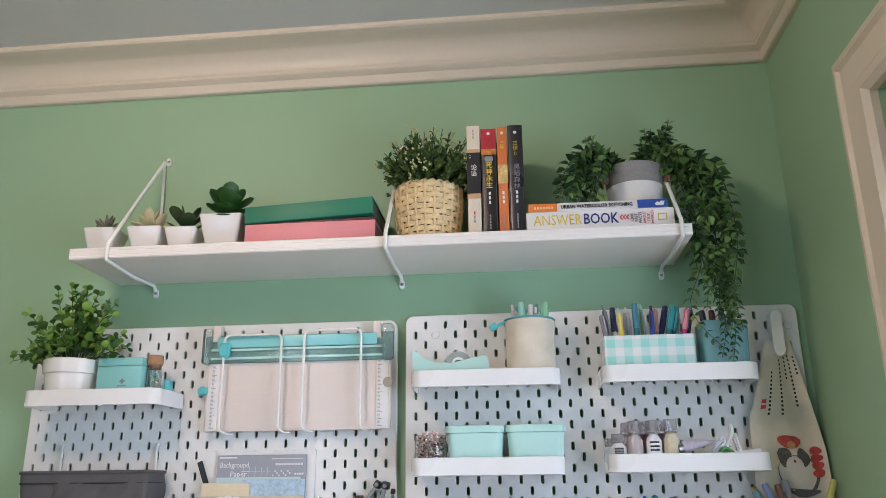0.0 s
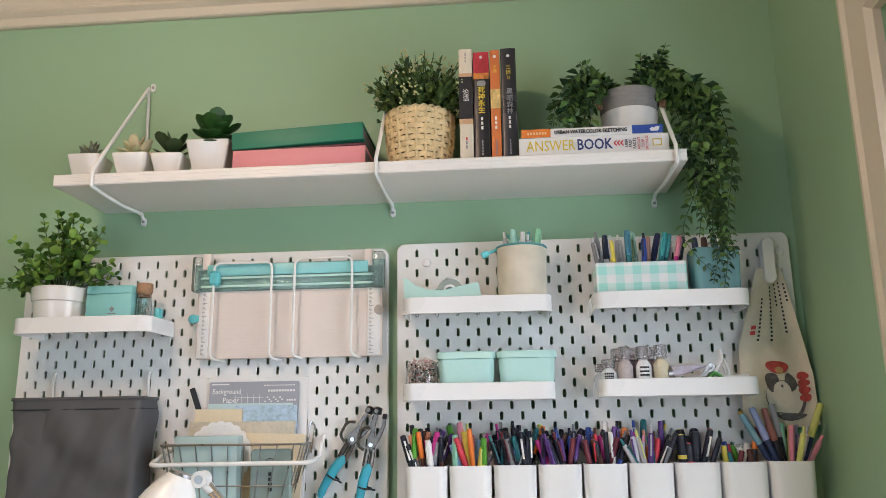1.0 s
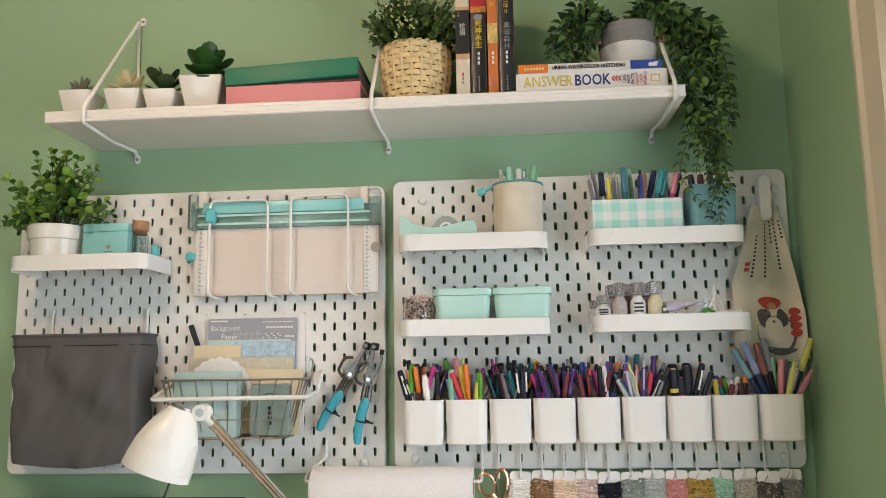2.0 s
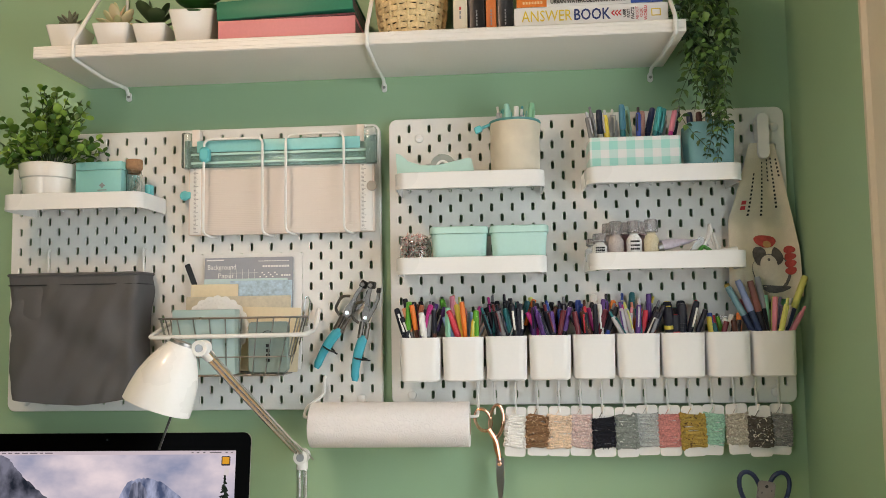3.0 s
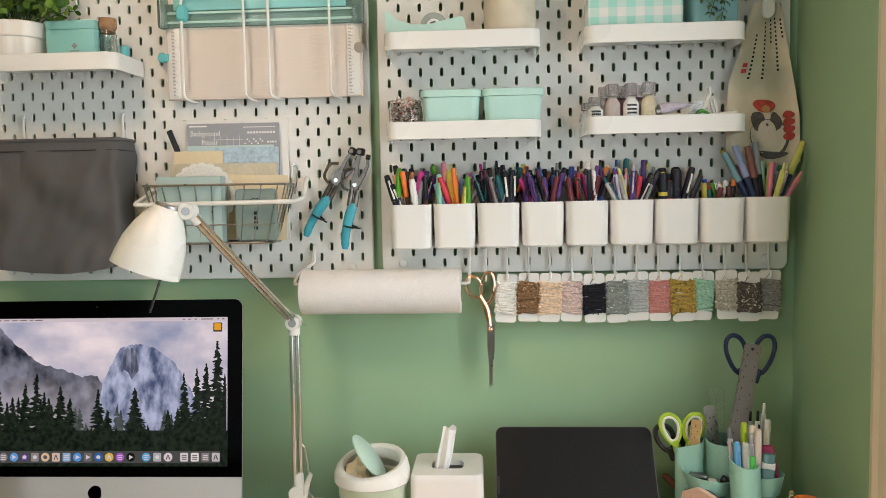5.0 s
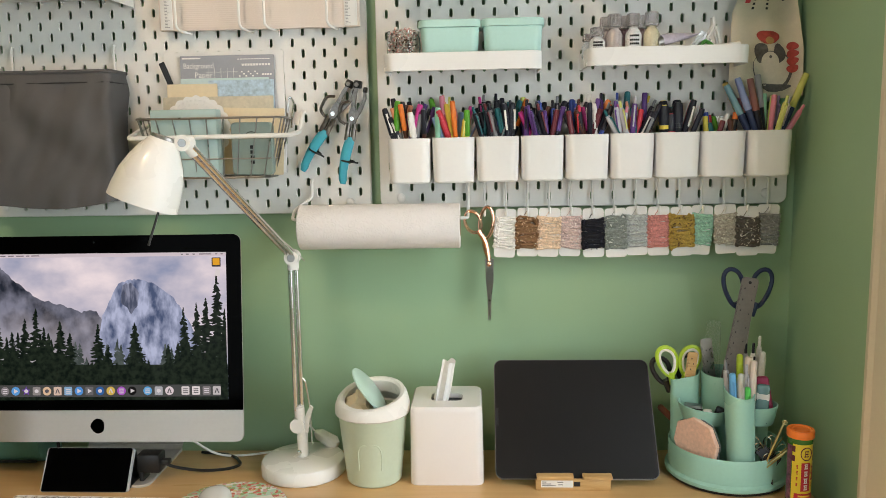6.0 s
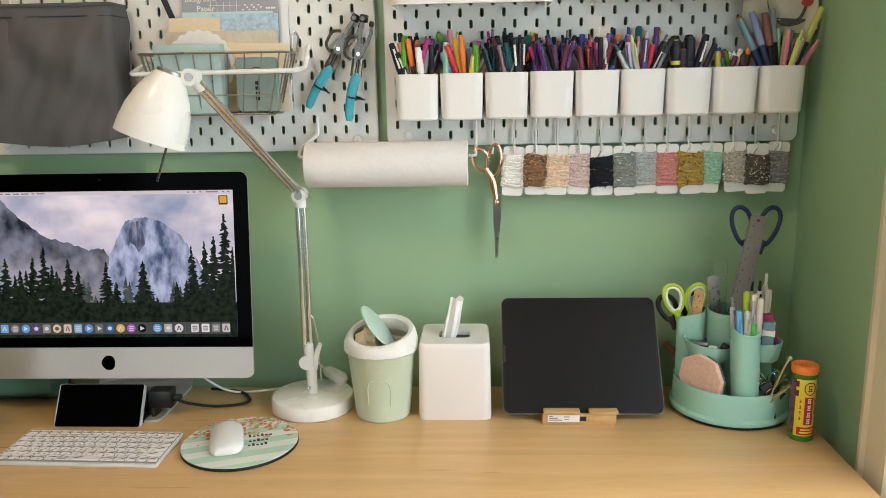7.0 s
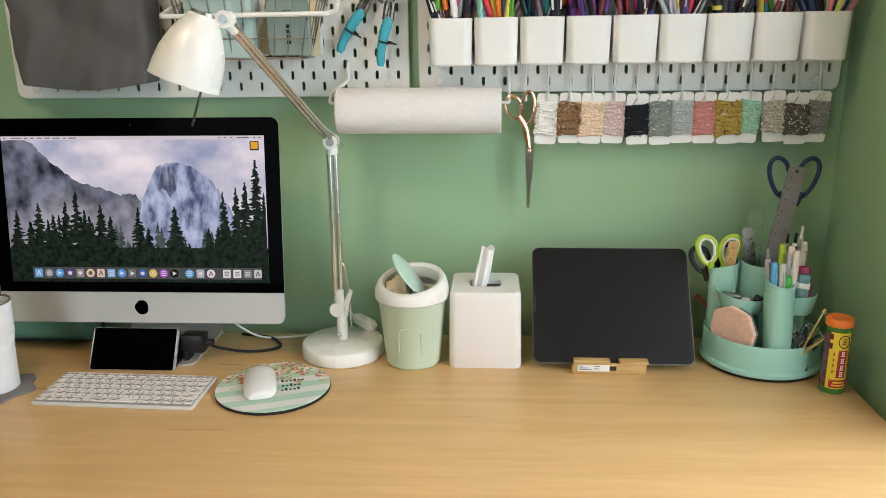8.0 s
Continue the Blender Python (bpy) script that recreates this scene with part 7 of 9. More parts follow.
ICONS = ((0.105, 0, (0.15, 0.45, 0.85)), (0.146, 1, (0.25, 0.25, 0.27)), (0.187, 1, (0.10, 0.40, 0.85)), (0.228, 2, (0.18, 0.08, 0.45)), (0.268, 0, (0.30, 0.30, 0.30)), (0.308, 1, (0.80, 0.60, 0.40)), (0.349, 0, (0.75, 0.60, 0.50)),
         (0.390, 0, (0.25, 0.50, 0.75)), (0.431, 1, (0.08, 0.35, 0.85)), (0.471, 0, (0.16, 0.17, 0.18)), (0.512, 1, (0.03, 0.15, 0.45)), (0.553, 1, (0.75, 0.55, 0.12)), (0.594, 1, (0.45, 0.12, 0.65)), (0.635, 1, (0.01, 0.01, 0.01)),
         (0.694, 1, (0.10, 0.45, 0.85)), (0.736, 0, (0.45, 0.50, 0.55)), (0.777, 1, (0.80, 0.75, 0.80)), (0.838, 0, (0.75, 0.75, 0.76)), (0.878, 0, (0.85, 0.85, 0.86)), (0.918, 0, (0.25, 0.25, 0.26)), (0.957, 0, (0.60, 0.61, 0.63)))
for u, kind, col in ICONS:
    if kind == 0:
        o = rr(0.030, 0.058, 0.005, 3, u, 0.062)
    elif kind == 1:
        o = [(u + 0.0165 * math.cos(a), 0.062 + 0.0295 * math.sin(a)) for a in [2 * math.pi * k / 20 for k in range(20)]]
    else:
        o = [(u + (0.018 if k % 2 == 0 else 0.009) * math.cos(a), 0.062 + (0.032 if k % 2 == 0 else 0.016) * math.sin(a)) for k, a in [(k, math.pi / 2 + 2 * math.pi * k / 10) for k in range(10)]]
    layer("icon", [o], 0.0004, glow("screen_icon", col, 0.88), screen)
    dull = sum(col) / 3 > 0.5
    i = round(u * 1000) % 4
    if i == 0:
        marks = [[(u + 0.008 * math.cos(a), 0.062 + 0.013 * math.sin(a)) for a in [2 * math.pi * k / 12 for k in range(12)]]]
    elif i == 1:
        marks = [[(u - 0.009, 0.046), (u - 0.004, 0.046), (u + 0.001, 0.078), (u - 0.002, 0.078)], [(u + 0.004, 0.046), (u + 0.009, 0.046), (u + 0.002, 0.078), (u - 0.001, 0.078)]]
    elif i == 2:
        marks = [[(u - 0.009, z), (u + 0.009, z), (u + 0.009, z + 0.006), (u - 0.009, z + 0.006)] for z in (0.045, 0.058, 0.071)]
    else:
        marks = [[(u - 0.006, 0.046), (u + 0.010, 0.062), (u - 0.006, 0.078)]]
    layer("icon_mark", marks, 0.0005, glow("screen_icon_mark", (0.12, 0.12, 0.14) if dull else (0.75, 0.76, 0.80), 0.88), screen)
layer("icon", [rr(0.034, 0.062, 0.004, 3, 0.963, 0.932)], 0.0004, glow("screen_icon", (0.05, 0.05, 0.05), 0.88), screen)
layer("icon_mark", [rr(0.026, 0.046, 0.003, 3, 0.963, 0.935)], 0.0005, glow("screen_icon_mark", (0.90, 0.45, 0.03), 0.88), screen)
layer("icon", [[(0.955, 0.84), (0.975, 0.835), (0.978, 0.88), (0.962, 0.885)]], 0.0004, glow("screen_icon", (0.8, 0.8, 0.82), 0.88), screen)
bm = B()
slab(bm, rr(0.19, 0.185, 0.02, 6, 0, 0.0), 0, 0.004, None, 0.0015)
part("foot", bm, ALU, mac)
bm = B()
loft(bm, [[(x, y, z) for x, y, z in ((-w, y0, z0), (w, y0, z0), (w, y0 + 0.005, z0 + 0.003), (-w, y0 + 0.005, z0 + 0.003))] for w, y0, z0 in ((0.095, 0.070, 0.003), (0.095, 0.080, 0.012), (0.094, 0.078, 0.05), (0.092, 0.05, 0.12), (0.09, 0.0, 0.20))])
part("neck", bm, ALU, mac)

# ---- keyboard with a marbled cover ----
MARBLE = mat("marbled_cover", (0.74, 0.70, 0.68), 0.45, var=0.03)
N_, L__ = MARBLE.node_tree.nodes, MARBLE.node_tree.links
tc_, nz, cr, mp_ = N_.new("ShaderNodeTexCoord"), N_.new("ShaderNodeTexNoise"), N_.new("ShaderNodeValToRGB"), N_.new("ShaderNodeMapping")
mp_.inputs["Rotation"].default_value, mp_.inputs["Scale"].default_value = (0, 0, 0.35), (26, 120, 50)
L__.new(tc_.outputs["Object"], mp_.inputs["Vector"])
inf = N_.new("ShaderNodeObjectInfo")
vad = N_.new("ShaderNodeVectorMath")
vad.operation = "ADD"
L__.new(mp_.outputs["Vector"], vad.inputs[0])
L__.new(inf.outputs["Location"], vad.inputs[1])
L__.new(vad.outputs["Vector"], nz.inputs["Vector"])
nz.inputs["Scale"].default_value, nz.inputs["Detail"].default_value, nz.inputs["Distortion"].default_value = 1.0, 5, 1.0
L__.new(nz.outputs["Fac"], cr.inputs["Fac"])
e = cr.color_ramp.elements
e[0].position, e[0].color = 0.37, (0.07, 0.055, 0.065, 1)
e[1].position, e[1].color = 0.44, (0.84, 0.79, 0.77, 1)
L__.new(cr.outputs["Color"], N_["Principled BSDF"].inputs["Base Color"])
kb = thing("keyboard", -0.478, -0.328, DZ, -1.5, "slim white keyboard with a marbled key cover", "keyboard")
bm = B()
loft(bm, [[(x, y, z0) for x, y in rr(w, d, 0.006, 4)] for w, d, z0 in ((0.272, 0.110, 0.0), (0.2765, 0.1145, 0.0015), (0.2765, 0.1145, 0.0045), (0.274, 0.112, 0.006))], m=pose(0, 0, 0.0005, 1.5))
part("case", bm, mat("pale_aluminium", (0.74, 0.73, 0.72), 0.4, 0.3, var=0.03), kb)
# added grey plate under the keys, so the gaps between them look darker
bm = B()
box(bm, (-0.1352, -0.0525, 0.0), (0.1352, 0.0535, 0.0006), m=pose(0, 0, 0.0064, 1.5))
part("deck", bm, mat("grey_gap_plate", (0.30, 0.29, 0.29), 0.6), kb)
keys = {}
ROWS = [(0.0500, 0.0125, [1.0] * 14), (0.0325, 0.0165, [1.0] * 13 + [1.45]), (0.0138, 0.0165, [1.45] + [1.0] * 13), (-0.0049, 0.0165, [1.75] + [1.0] * 11 + [1.75]), (-0.0236, 0.0165, [2.25] + [1.0] * 10 + [2.25]),
        (-0.0423, 0.0165, [1.0, 1.0, 1.0, 1.2, 5.0, 1.2, 1.0, 0.95, 0.95, 0.95])]
for cy, d, ws in ROWS:
    cy, d = cy * 0.935, d * 0.92
    tot = sum(ws)
    x = -0.1345
    unit = 0.269 / tot
    for w in ws:
        kw = w * unit - 0.0019
        key = (round(kw, 4), d)
        if key not in keys:
            t = B()
            loft(t, [[(a, b, z) for a, b in rr(kw - s, d - s, 0.0018, 2)] for z, s in ((0, 0), (0.0014, 0.0), (0.0018, 0.0008))])
            keys[key] = finish(t, "key", MARBLE)
        o = part("key", keys[key], None, kb)
        o.location = (x + w * unit / 2, cy, 0.0066 + cy * math.tan(radians(1.5)) + 0.0002)
        x += w * unit

# ---- phone leaning on a black stand ----
ph = thing("phone", -0.510, -0.2385, DZ, 0, "black-screened phone lying sideways on a stand", "phone")
PT_ = pose(0, -0.003, 0.001, -31)
bm = B()
slab(bm, rr(0.1575, 0.0765, 0.005, 5, 0, 0.038), -0.008, 0.0, PT_ @ FACE)
part("phone_case", bm, mat("clear_silver_case", (0.60, 0.62, 0.66), 0.15, 0.4), ph)
bm = B()
slab(bm, rr(0.1530, 0.0752, 0.003, 5, 0, 0.038), 0.0001, 0.0008, PT_ @ FACE)
part("display", bm, BLACK_GLASS, ph)
stn = thing("phone_stand", -0.482, -0.184, DZ, 0, "black phone stand with a charger block", "stand")
bm = B()
box(bm, (-0.05, -0.040, 0.0), (0.05, 0.02, 0.006), 0.002)
box(bm, (-0.045, -0.006, 0.006), (0.045, 0.006, 0.052), 0.003)
part("stand_body", bm, BLACK, stn)
bm = B()
box(bm, (0.052, -0.018, 0.018), (0.094, 0.012, 0.052), 0.003)
box(bm, (0.056, -0.020, 0.0), (0.064, 0.010, 0.020), 0.002)
part("charger", bm, BLACK, stn)
cab = thing("black_cable", -0.38, -0.21, DZ, 0, "black charging cable curling on the desk", "cable")
bm = B()
tube(bm, bend([(-0.392, -0.186, DZ + 0.034), (-0.372, -0.182, DZ + 0.022), (-0.33, -0.159, DZ + 0.004), (-0.285, -0.149, DZ + 0.003), (-0.262, -0.129, DZ + 0.003), (-0.29, -0.084, DZ + 0.003), (-0.36, -0.069, DZ + 0.003)], 0.03, 6), 0.0028, 8)
part("cord", bm, BLACK, cab, world_space=True)
bm = B()
box(bm, (-0.398, -0.193, DZ + 0.029), (-0.374, -0.179, DZ + 0.039), 0.002)
part("plug", bm, BLACK, cab, world_space=True)
cab2 = thing("white_cable", -0.30, -0.13, DZ, 0, "white cable running along the desk to the lamp", "cable")
bm = B()
tube(bm, bend([(-0.40, -0.094, DZ + 0.065), (-0.36, -0.092, DZ + 0.03), (-0.32, -0.089, DZ + 0.004), (-0.27, -0.086, DZ + 0.003), (-0.215, -0.064, DZ + 0.003), (-0.10, -0.040, DZ + 0.003)], 0.03, 6), 0.0022, 8)
part("cord", bm, WHITE, cab2, world_space=True)

# ---- mouse mat and mouse ----
MAT = mat("floral_mat_print", (0.7, 0.7, 0.66), 0.6, var=0.02)
N_, L__ = MAT.node_tree.nodes, MAT.node_tree.links
tc_, sp = N_.new("ShaderNodeTexCoord"), N_.new("ShaderNodeSeparateXYZ")
L__.new(tc_.outputs["Object"], sp.inputs[0])


def mth(op, a, b=None, clamp=False):
    n = N_.new("ShaderNodeMath")
    n.operation, n.use_clamp = op, clamp
    for i, v in enumerate((a, b)):
        if v is None:
            continue
        if isinstance(v, (int, float)):
            n.inputs[i].default_value = v
        else:
            L__.new(v, n.inputs[i])
    return n.outputs[0]


def blend(f, a, b):
    n = N_.new("ShaderNodeMix")
    n.data_type = "RGBA"
    L__.new(f, n.inputs["Factor"])
    for k, v in (("A", a), ("B", b)):
        if isinstance(v, tuple):
            n.inputs[k].default_value = (*v, 1)
        else:
            L__.new(v, n.inputs[k])
    return n.outputs["Result"]


stripe = mth("GREATER_THAN", mth("FRACT", mth("MULTIPLY", sp.outputs["Y"], 24.0)), 0.5)
base = blend(stripe, (0.72, 0.72, 0.68), (0.42, 0.62, 0.50))
v1, v2 = N_.new("ShaderNodeTexVoronoi"), N_.new("ShaderNodeTexNoise")
v1.inputs["Scale"].default_value, v2.inputs["Scale"].default_value, v2.inputs["Detail"].default_value = 135, 38, 4
L__.new(tc_.outputs["Object"], v1.inputs["Vector"])
L__.new(tc_.outputs["Object"], v2.inputs["Vector"])
cr = N_.new("ShaderNodeValToRGB")
cr.color_ramp.interpolation = "CONSTANT"
cr.color_ramp.elements[0].color = (0.62, 0.14, 0.09, 1)
cr.color_ramp.elements[1].position, cr.color_ramp.elements[1].color = 0.28, (0.30, 0.42, 0.18, 1)
for p, c in ((0.5, (0.66, 0.36, 0.32, 1)), (0.7, (0.66, 0.55, 0.32, 1)), (0.85, (0.34, 0.46, 0.24, 1))):
    n = cr.color_ramp.elements.new(p)
    n.color = c
spc = N_.new("ShaderNodeSeparateColor")
L__.new(v1.outputs["Color"], spc.inputs[0])
L__.new(spc.outputs[0], cr.inputs["Fac"])
zone = mth("ADD", mth("MULTIPLY", mth("ADD", sp.outputs["Y"], mth("MULTIPLY", sp.outputs["X"], 0.12)), 16.0), mth("MULTIPLY", mth("SUBTRACT", v2.outputs["Fac"], 0.5), 3.2))
mask = mth("GREATER_THAN", zone, 0.42)
mask = mth("MULTIPLY", mask, mth("LESS_THAN", v1.outputs["Distance"], 0.60))
L__.new(blend(mask, base, cr.outputs["Color"]), N_["Principled BSDF"].inputs["Base Color"])
pad = thing("mouse_mat", -0.2315, -0.305, DZ, 20, "round floral and striped mouse mat with black lettering", "mouse mat")
bm = B()
lathe(bm, [(0.0955, 0), (0.0968, 0.0008), (0.0968, 0.0054)], 64)
part("rubber_base", bm, RUBBER, pad)
bm = B()
lathe(bm, [(0.0962, 0.0055), (0.0962, 0.0062), (0.0955, 0.0068)], 64)
part("printed_top", bm, MAT, pad)
bm = B()
for row, (x0, n, y0) in enumerate(((0.014, 6, 0.010), (0.014, 5, -0.008), (0.012, 5, -0.024))):
    for k in range(n):
        h = 0.009 if (k * 7 + row) % 3 == 0 else 0.005
        box(bm, (x0 + k * 0.0068, y0 - 0.002, 0.0069), (x0 + k * 0.0068 + 0.0042, y0 - 0.002 + h, 0.0072), 0, Matrix.Rotation(radians(-3), 4, "Z"))
part("print_bars", bm, INK, pad)
ms = thing("computer_mouse", -0.2535, -0.306, DZ + 0.0068, 17, "smooth white wireless mouse on a floral mat", "mouse")
bm = B()
loops = []
for k in range(13):
    v = -1 + 2 * k / 12
    y = 0.056 * math.sin(v * math.pi / 2)
    w = 0.0285 * (1 - abs(math.sin(v * math.pi / 2)) ** 5 * 0.35)
    h = 0.004 + 0.0135 * max(0.0, math.cos(v * math.pi / 2 * 0.96)) ** 0.6
    loops.append([(w * math.cos(a) * (1.0 if math.sin(a) > 0 else 0.97), y, 0.003 + (h if math.sin(a) > 0 else 0.002) * math.sin(a)) for a in [2 * math.pi * i / 24 for i in range(24)]])
loft(bm, loops)
part("shell", bm, mat("gloss_white", (0.80, 0.79, 0.79), 0.12, var=0.01, coat=0.5), ms)

# ---- desk lamp ----
LPX, LPY = -0.1405, -0.146
lamp = thing("desk_lamp", LPX, LPY, DZ, 0, "white jointed desk lamp with a bell shade and chrome arms", "lamp")
LW = mat("lamp_white", (0.80, 0.78, 0.74), 0.28, var=0.015, coat=0.2)
bm = B()
lathe(bm, [(0.074, 0), (0.0765, 0.002), (0.0765, 0.021), (0.074, 0.025), (0.068, 0.0272), (0.02, 0.029)], 56)
part("base", bm, LW, lamp)
bm = B()
lathe(bm, [(0.0098, 0.029), (0.0098, 0.088), (0.0085, 0.09)], 20)
part("socket", bm, LW, lamp)
bm = B()
lathe(bm, [(0.0004, 0), (0.0045, 0.001), (0.0045, 0.004), (0.002, 0.0055)], 12, pose(-0.004, -0.0095, 0.040, 90))
part("set_screw", bm, CHROME, lamp)
bm = B()
cyl(bm, (-0.006, -0.014, 0.090), (-0.006, 0.014, 0.090), 0.0135, seg=20)
cyl(bm, (-0.001, -0.004, 0.085), (-0.003, -0.004, 0.125), 0.0095, seg=16)
part("lower_joint", bm, LW, lamp)
bm = B()
slab(bm, [(0.0, -0.02), (0.006, -0.02), (0.010, 0.004), (0.017, 0.027), (0.012, 0.032), (0.006, 0.021), (0.001, 0.008)], -0.003, 0.003, Matrix.Translation((0.006, -0.004, 0.095)) @ FACE)
part("lever", bm, LW, lamp)
bm = B()
tube(bm, bend([(0.018, -0.002, 0.052), (0.017, -0.002, 0.12), (0.010, -0.002, 0.172), (0.004, -0.002, 0.178)], 0.006), 0.0017, 6)
part("spring_rod", bm, CHROME, lamp)
E1 = Vector((-0.002, -0.006, 0.400))     # the elbow
H1 = Vector((-0.0885, -0.254, 0.604))     # where the arm meets the shade
for dx, dy in ((-0.0045, -0.004), (0.0045, 0.004)):
    bm = B()
    cyl(bm, (-0.003 + dx, -0.004 + dy, 0.118), (E1.x + dx, E1.y + dy, E1.z - 0.012), 0.0046, seg=14)
    part("lower_arm", bm, CHROME, lamp)
bm = B()
cyl(bm, (E1.x, E1.y - 0.013, E1.z), (E1.x, E1.y + 0.013, E1.z), 0.0125, seg=20)
cyl(bm, (E1.x, E1.y, E1.z - 0.022), (E1.x, E1.y, E1.z + 0.004), 0.0105, seg=16)
part("elbow", bm, LW, lamp)
bm = B()
cyl(bm, (E1.x, E1.y - 0.0145, E1.z), (E1.x, E1.y - 0.013, E1.z), 0.007, seg=14)
part("elbow_screw", bm, STEEL, lamp)
d = (H1 - E1).normalized()
nrm = d.cross(Vector((0, 1, 0))).normalized()
for s in (-1, 1):
    bm = B()
    cyl(bm, E1 + d * 0.006 + nrm * 0.0045 * s + Vector((0, 0.003 * s, 0)), H1 - d * 0.012 + nrm * 0.0045 * s + Vector((0, 0.003 * s, 0)), 0.0046, seg=14)
    part("upper_arm", bm, CHROME, lamp)
bm = B()
tube(bm, [E1 + nrm * -0.012 + d * -0.022, E1 + nrm * -0.010 + d * 0.02, E1 + nrm * -0.006 + d * 0.06], 0.0017, 6)
part("spring_rod", bm, CHROME, lamp)
bm = B()
cyl(bm, H1 + Vector((0, -0.011, 0)), H1 + Vector((0, 0.011, 0)), 0.0118, seg=20)
cyl(bm, H1 - d * 0.024, H1, 0.0086, seg=14)
part("shade_joint", bm, LW, lamp)
bm = B()
cyl(bm, H1 + Vector((0, -0.0125, 0)), H1 + Vector((0, -0.011, 0)), 0.006, seg=14)
part("joint_screw", bm, STEEL, lamp)
bm = B()
cyl(bm, H1 + Vector((-0.006, 0, 0.0)), H1 + Vector((-0.026, -0.004, -0.010)), 0.0065, seg=14)
part("shade_arm", bm, STEEL, lamp)
# bell shade: its axis runs from the cap down to the mouth
TOP, MOUTH = Vector((-0.1165, -0.259, 0.610)), Vector((-0.1505, -0.268, 0.520))
SH_ = aimz(TOP, MOUTH - TOP)
LEN = (MOUTH - TOP).length
prof = [(r * 0.85, z * LEN) for r, z in ((0.0215, 0.0), (0.0255, 0.045), (0.034, 0.165), (0.045, 0.355), (0.0535, 0.58), (0.0575, 0.80), (0.059, 1.0), (0.0575, 1.0), (0.055, 0.80), (0.050, 0.52), (0.030, 0.15), (0.01, 0.06))]
bm = B()
lathe(bm, prof, 48, SH_, True, True)
part("shade", bm, LW, lamp)
bm = B()
lathe(bm, [(0.0180, -0.004), (0.0188, -0.001), (0.0188, 0.004)], 32, SH_)
part("shade_cap", bm, STEEL, lamp)
bm = B()
lathe(bm, [(0.009, 0.02), (0.010, 0.034), (0.015, 0.052), (0.014, 0.066), (0.007, 0.074)], 20, SH_)
part("bulb", bm, mat("frosted_bulb", (0.75, 0.74, 0.70), 0.3), lamp)
bm = B()
tube(bm, [Vector((-0.116, -0.274, 0.538)), Vector((-0.121, -0.279, 0.514)), Vector((-0.139, -0.284, 0.461))], 0.0019, 6)
part("pull_rod", bm, mat("dark_rod", (0.06, 0.06, 0.06), 0.3, 0.6), lamp)
sw = thing("lamp_switch", -0.108, -0.090, DZ + 0.0275, 0, "white inline cord switch resting by the lamp", "switch")
bm = B()
loft(bm, [[(x, y, z) for y, z in rr(w, h, 0.005, 4)] for x, w, h in ((-0.026, 0.010, 0.010), (-0.016, 0.022, 0.018), (0.016, 0.024, 0.020), (0.026, 0.012, 0.012))], m=pose(0, 0, 0.0125, 0, 22, -20))
part("switch_body", bm, LW, sw)
bm = B()
tube(bm, bend([(-0.024, 0.008, 0.024), (-0.040, 0.006, 0.045), (-0.046, -0.02, 0.07)], 0.01), 0.002, 6)
part("cord", bm, LW, sw)

# ---- swing-lid bin ----
db_ = thing("desk_bin", -0.005, -0.174, DZ, 0, "sage green desk bin with a white rim and swinging lid", "bin")
bm = B()
lathe(bm, [(0.046, 0), (0.049, 0.003), (0.0605, 0.118), (0.0625, 0.121), (0.0625, 0.125), (0.060, 0.125), (0.058, 0.116), (0.047, 0.006)], 48)
part("bin_body", bm, SAGE, db_)
bm = B()
loops = []
for r, z, tl in ((0.0635, 0.1235, 0), (0.0668, 0.1265, 0), (0.0664, 0.141, 0.2), (0.0625, 0.153, 0.7), (0.0575, 0.1585, 1.0), (0.052, 0.158, 1.0), (0.049, 0.153, 1.0), (0.053, 0.139, 0.4)):
    loops.append([(r * math.cos(a), r * math.sin(a), z + tl * (0.012 * math.sin(a) + 0.004 * math.cos(a))) for a in [2 * math.pi * k / 48 for k in range(48)]])
loft(bm, loops, False, False)
part("rim", bm, LW, db_)
bm = B()
lathe(bm, [(0.0002, 0), (0.0465, 0), (0.0465, 0.0025), (0.044, 0.0035), (0.0002, 0.0045)], 40, pose(-0.006, 0.0, 0.163, 8, 52, 12))
part("swing_lid", bm, mat("pale_sage_plastic", (0.50, 0.67, 0.58), 0.33, var=0.02), db_)
bm = B()
pts = [(0.021, -0.012), (0.020, 0.024), (0.014, 0.036), (-0.014, 0.036), (-0.020, 0.024), (-0.021, -0.012)]
line = []
for x, z in pts:
    a = x / 0.054
    r = 0.049 + (z + 0.046) * 0.1055 - 0.0002
    line.append((r * math.sin(a), -r * math.cos(a), 0.046 + z))
tube(bm, bend(line, 0.006), 0.0012, 6)
part("moulded_arch", bm, SAGE, db_)
tis = thing("crumpled_tissue", -0.027, -0.169, DZ + 0.102, 0, "crumpled beige paper in the bin", "paper")
bm = B()
bmesh.ops.create_icosphere(bm, subdivisions=3, radius=0.026)
for v in bm.verts:
    v.co *= 1 + 0.5 * noise.noise(v.co * 70)
    v.co.z = v.co.z * 1.1 + 0.03
part("crumple", bm, CREAM_PAPER, tis, angle=20)

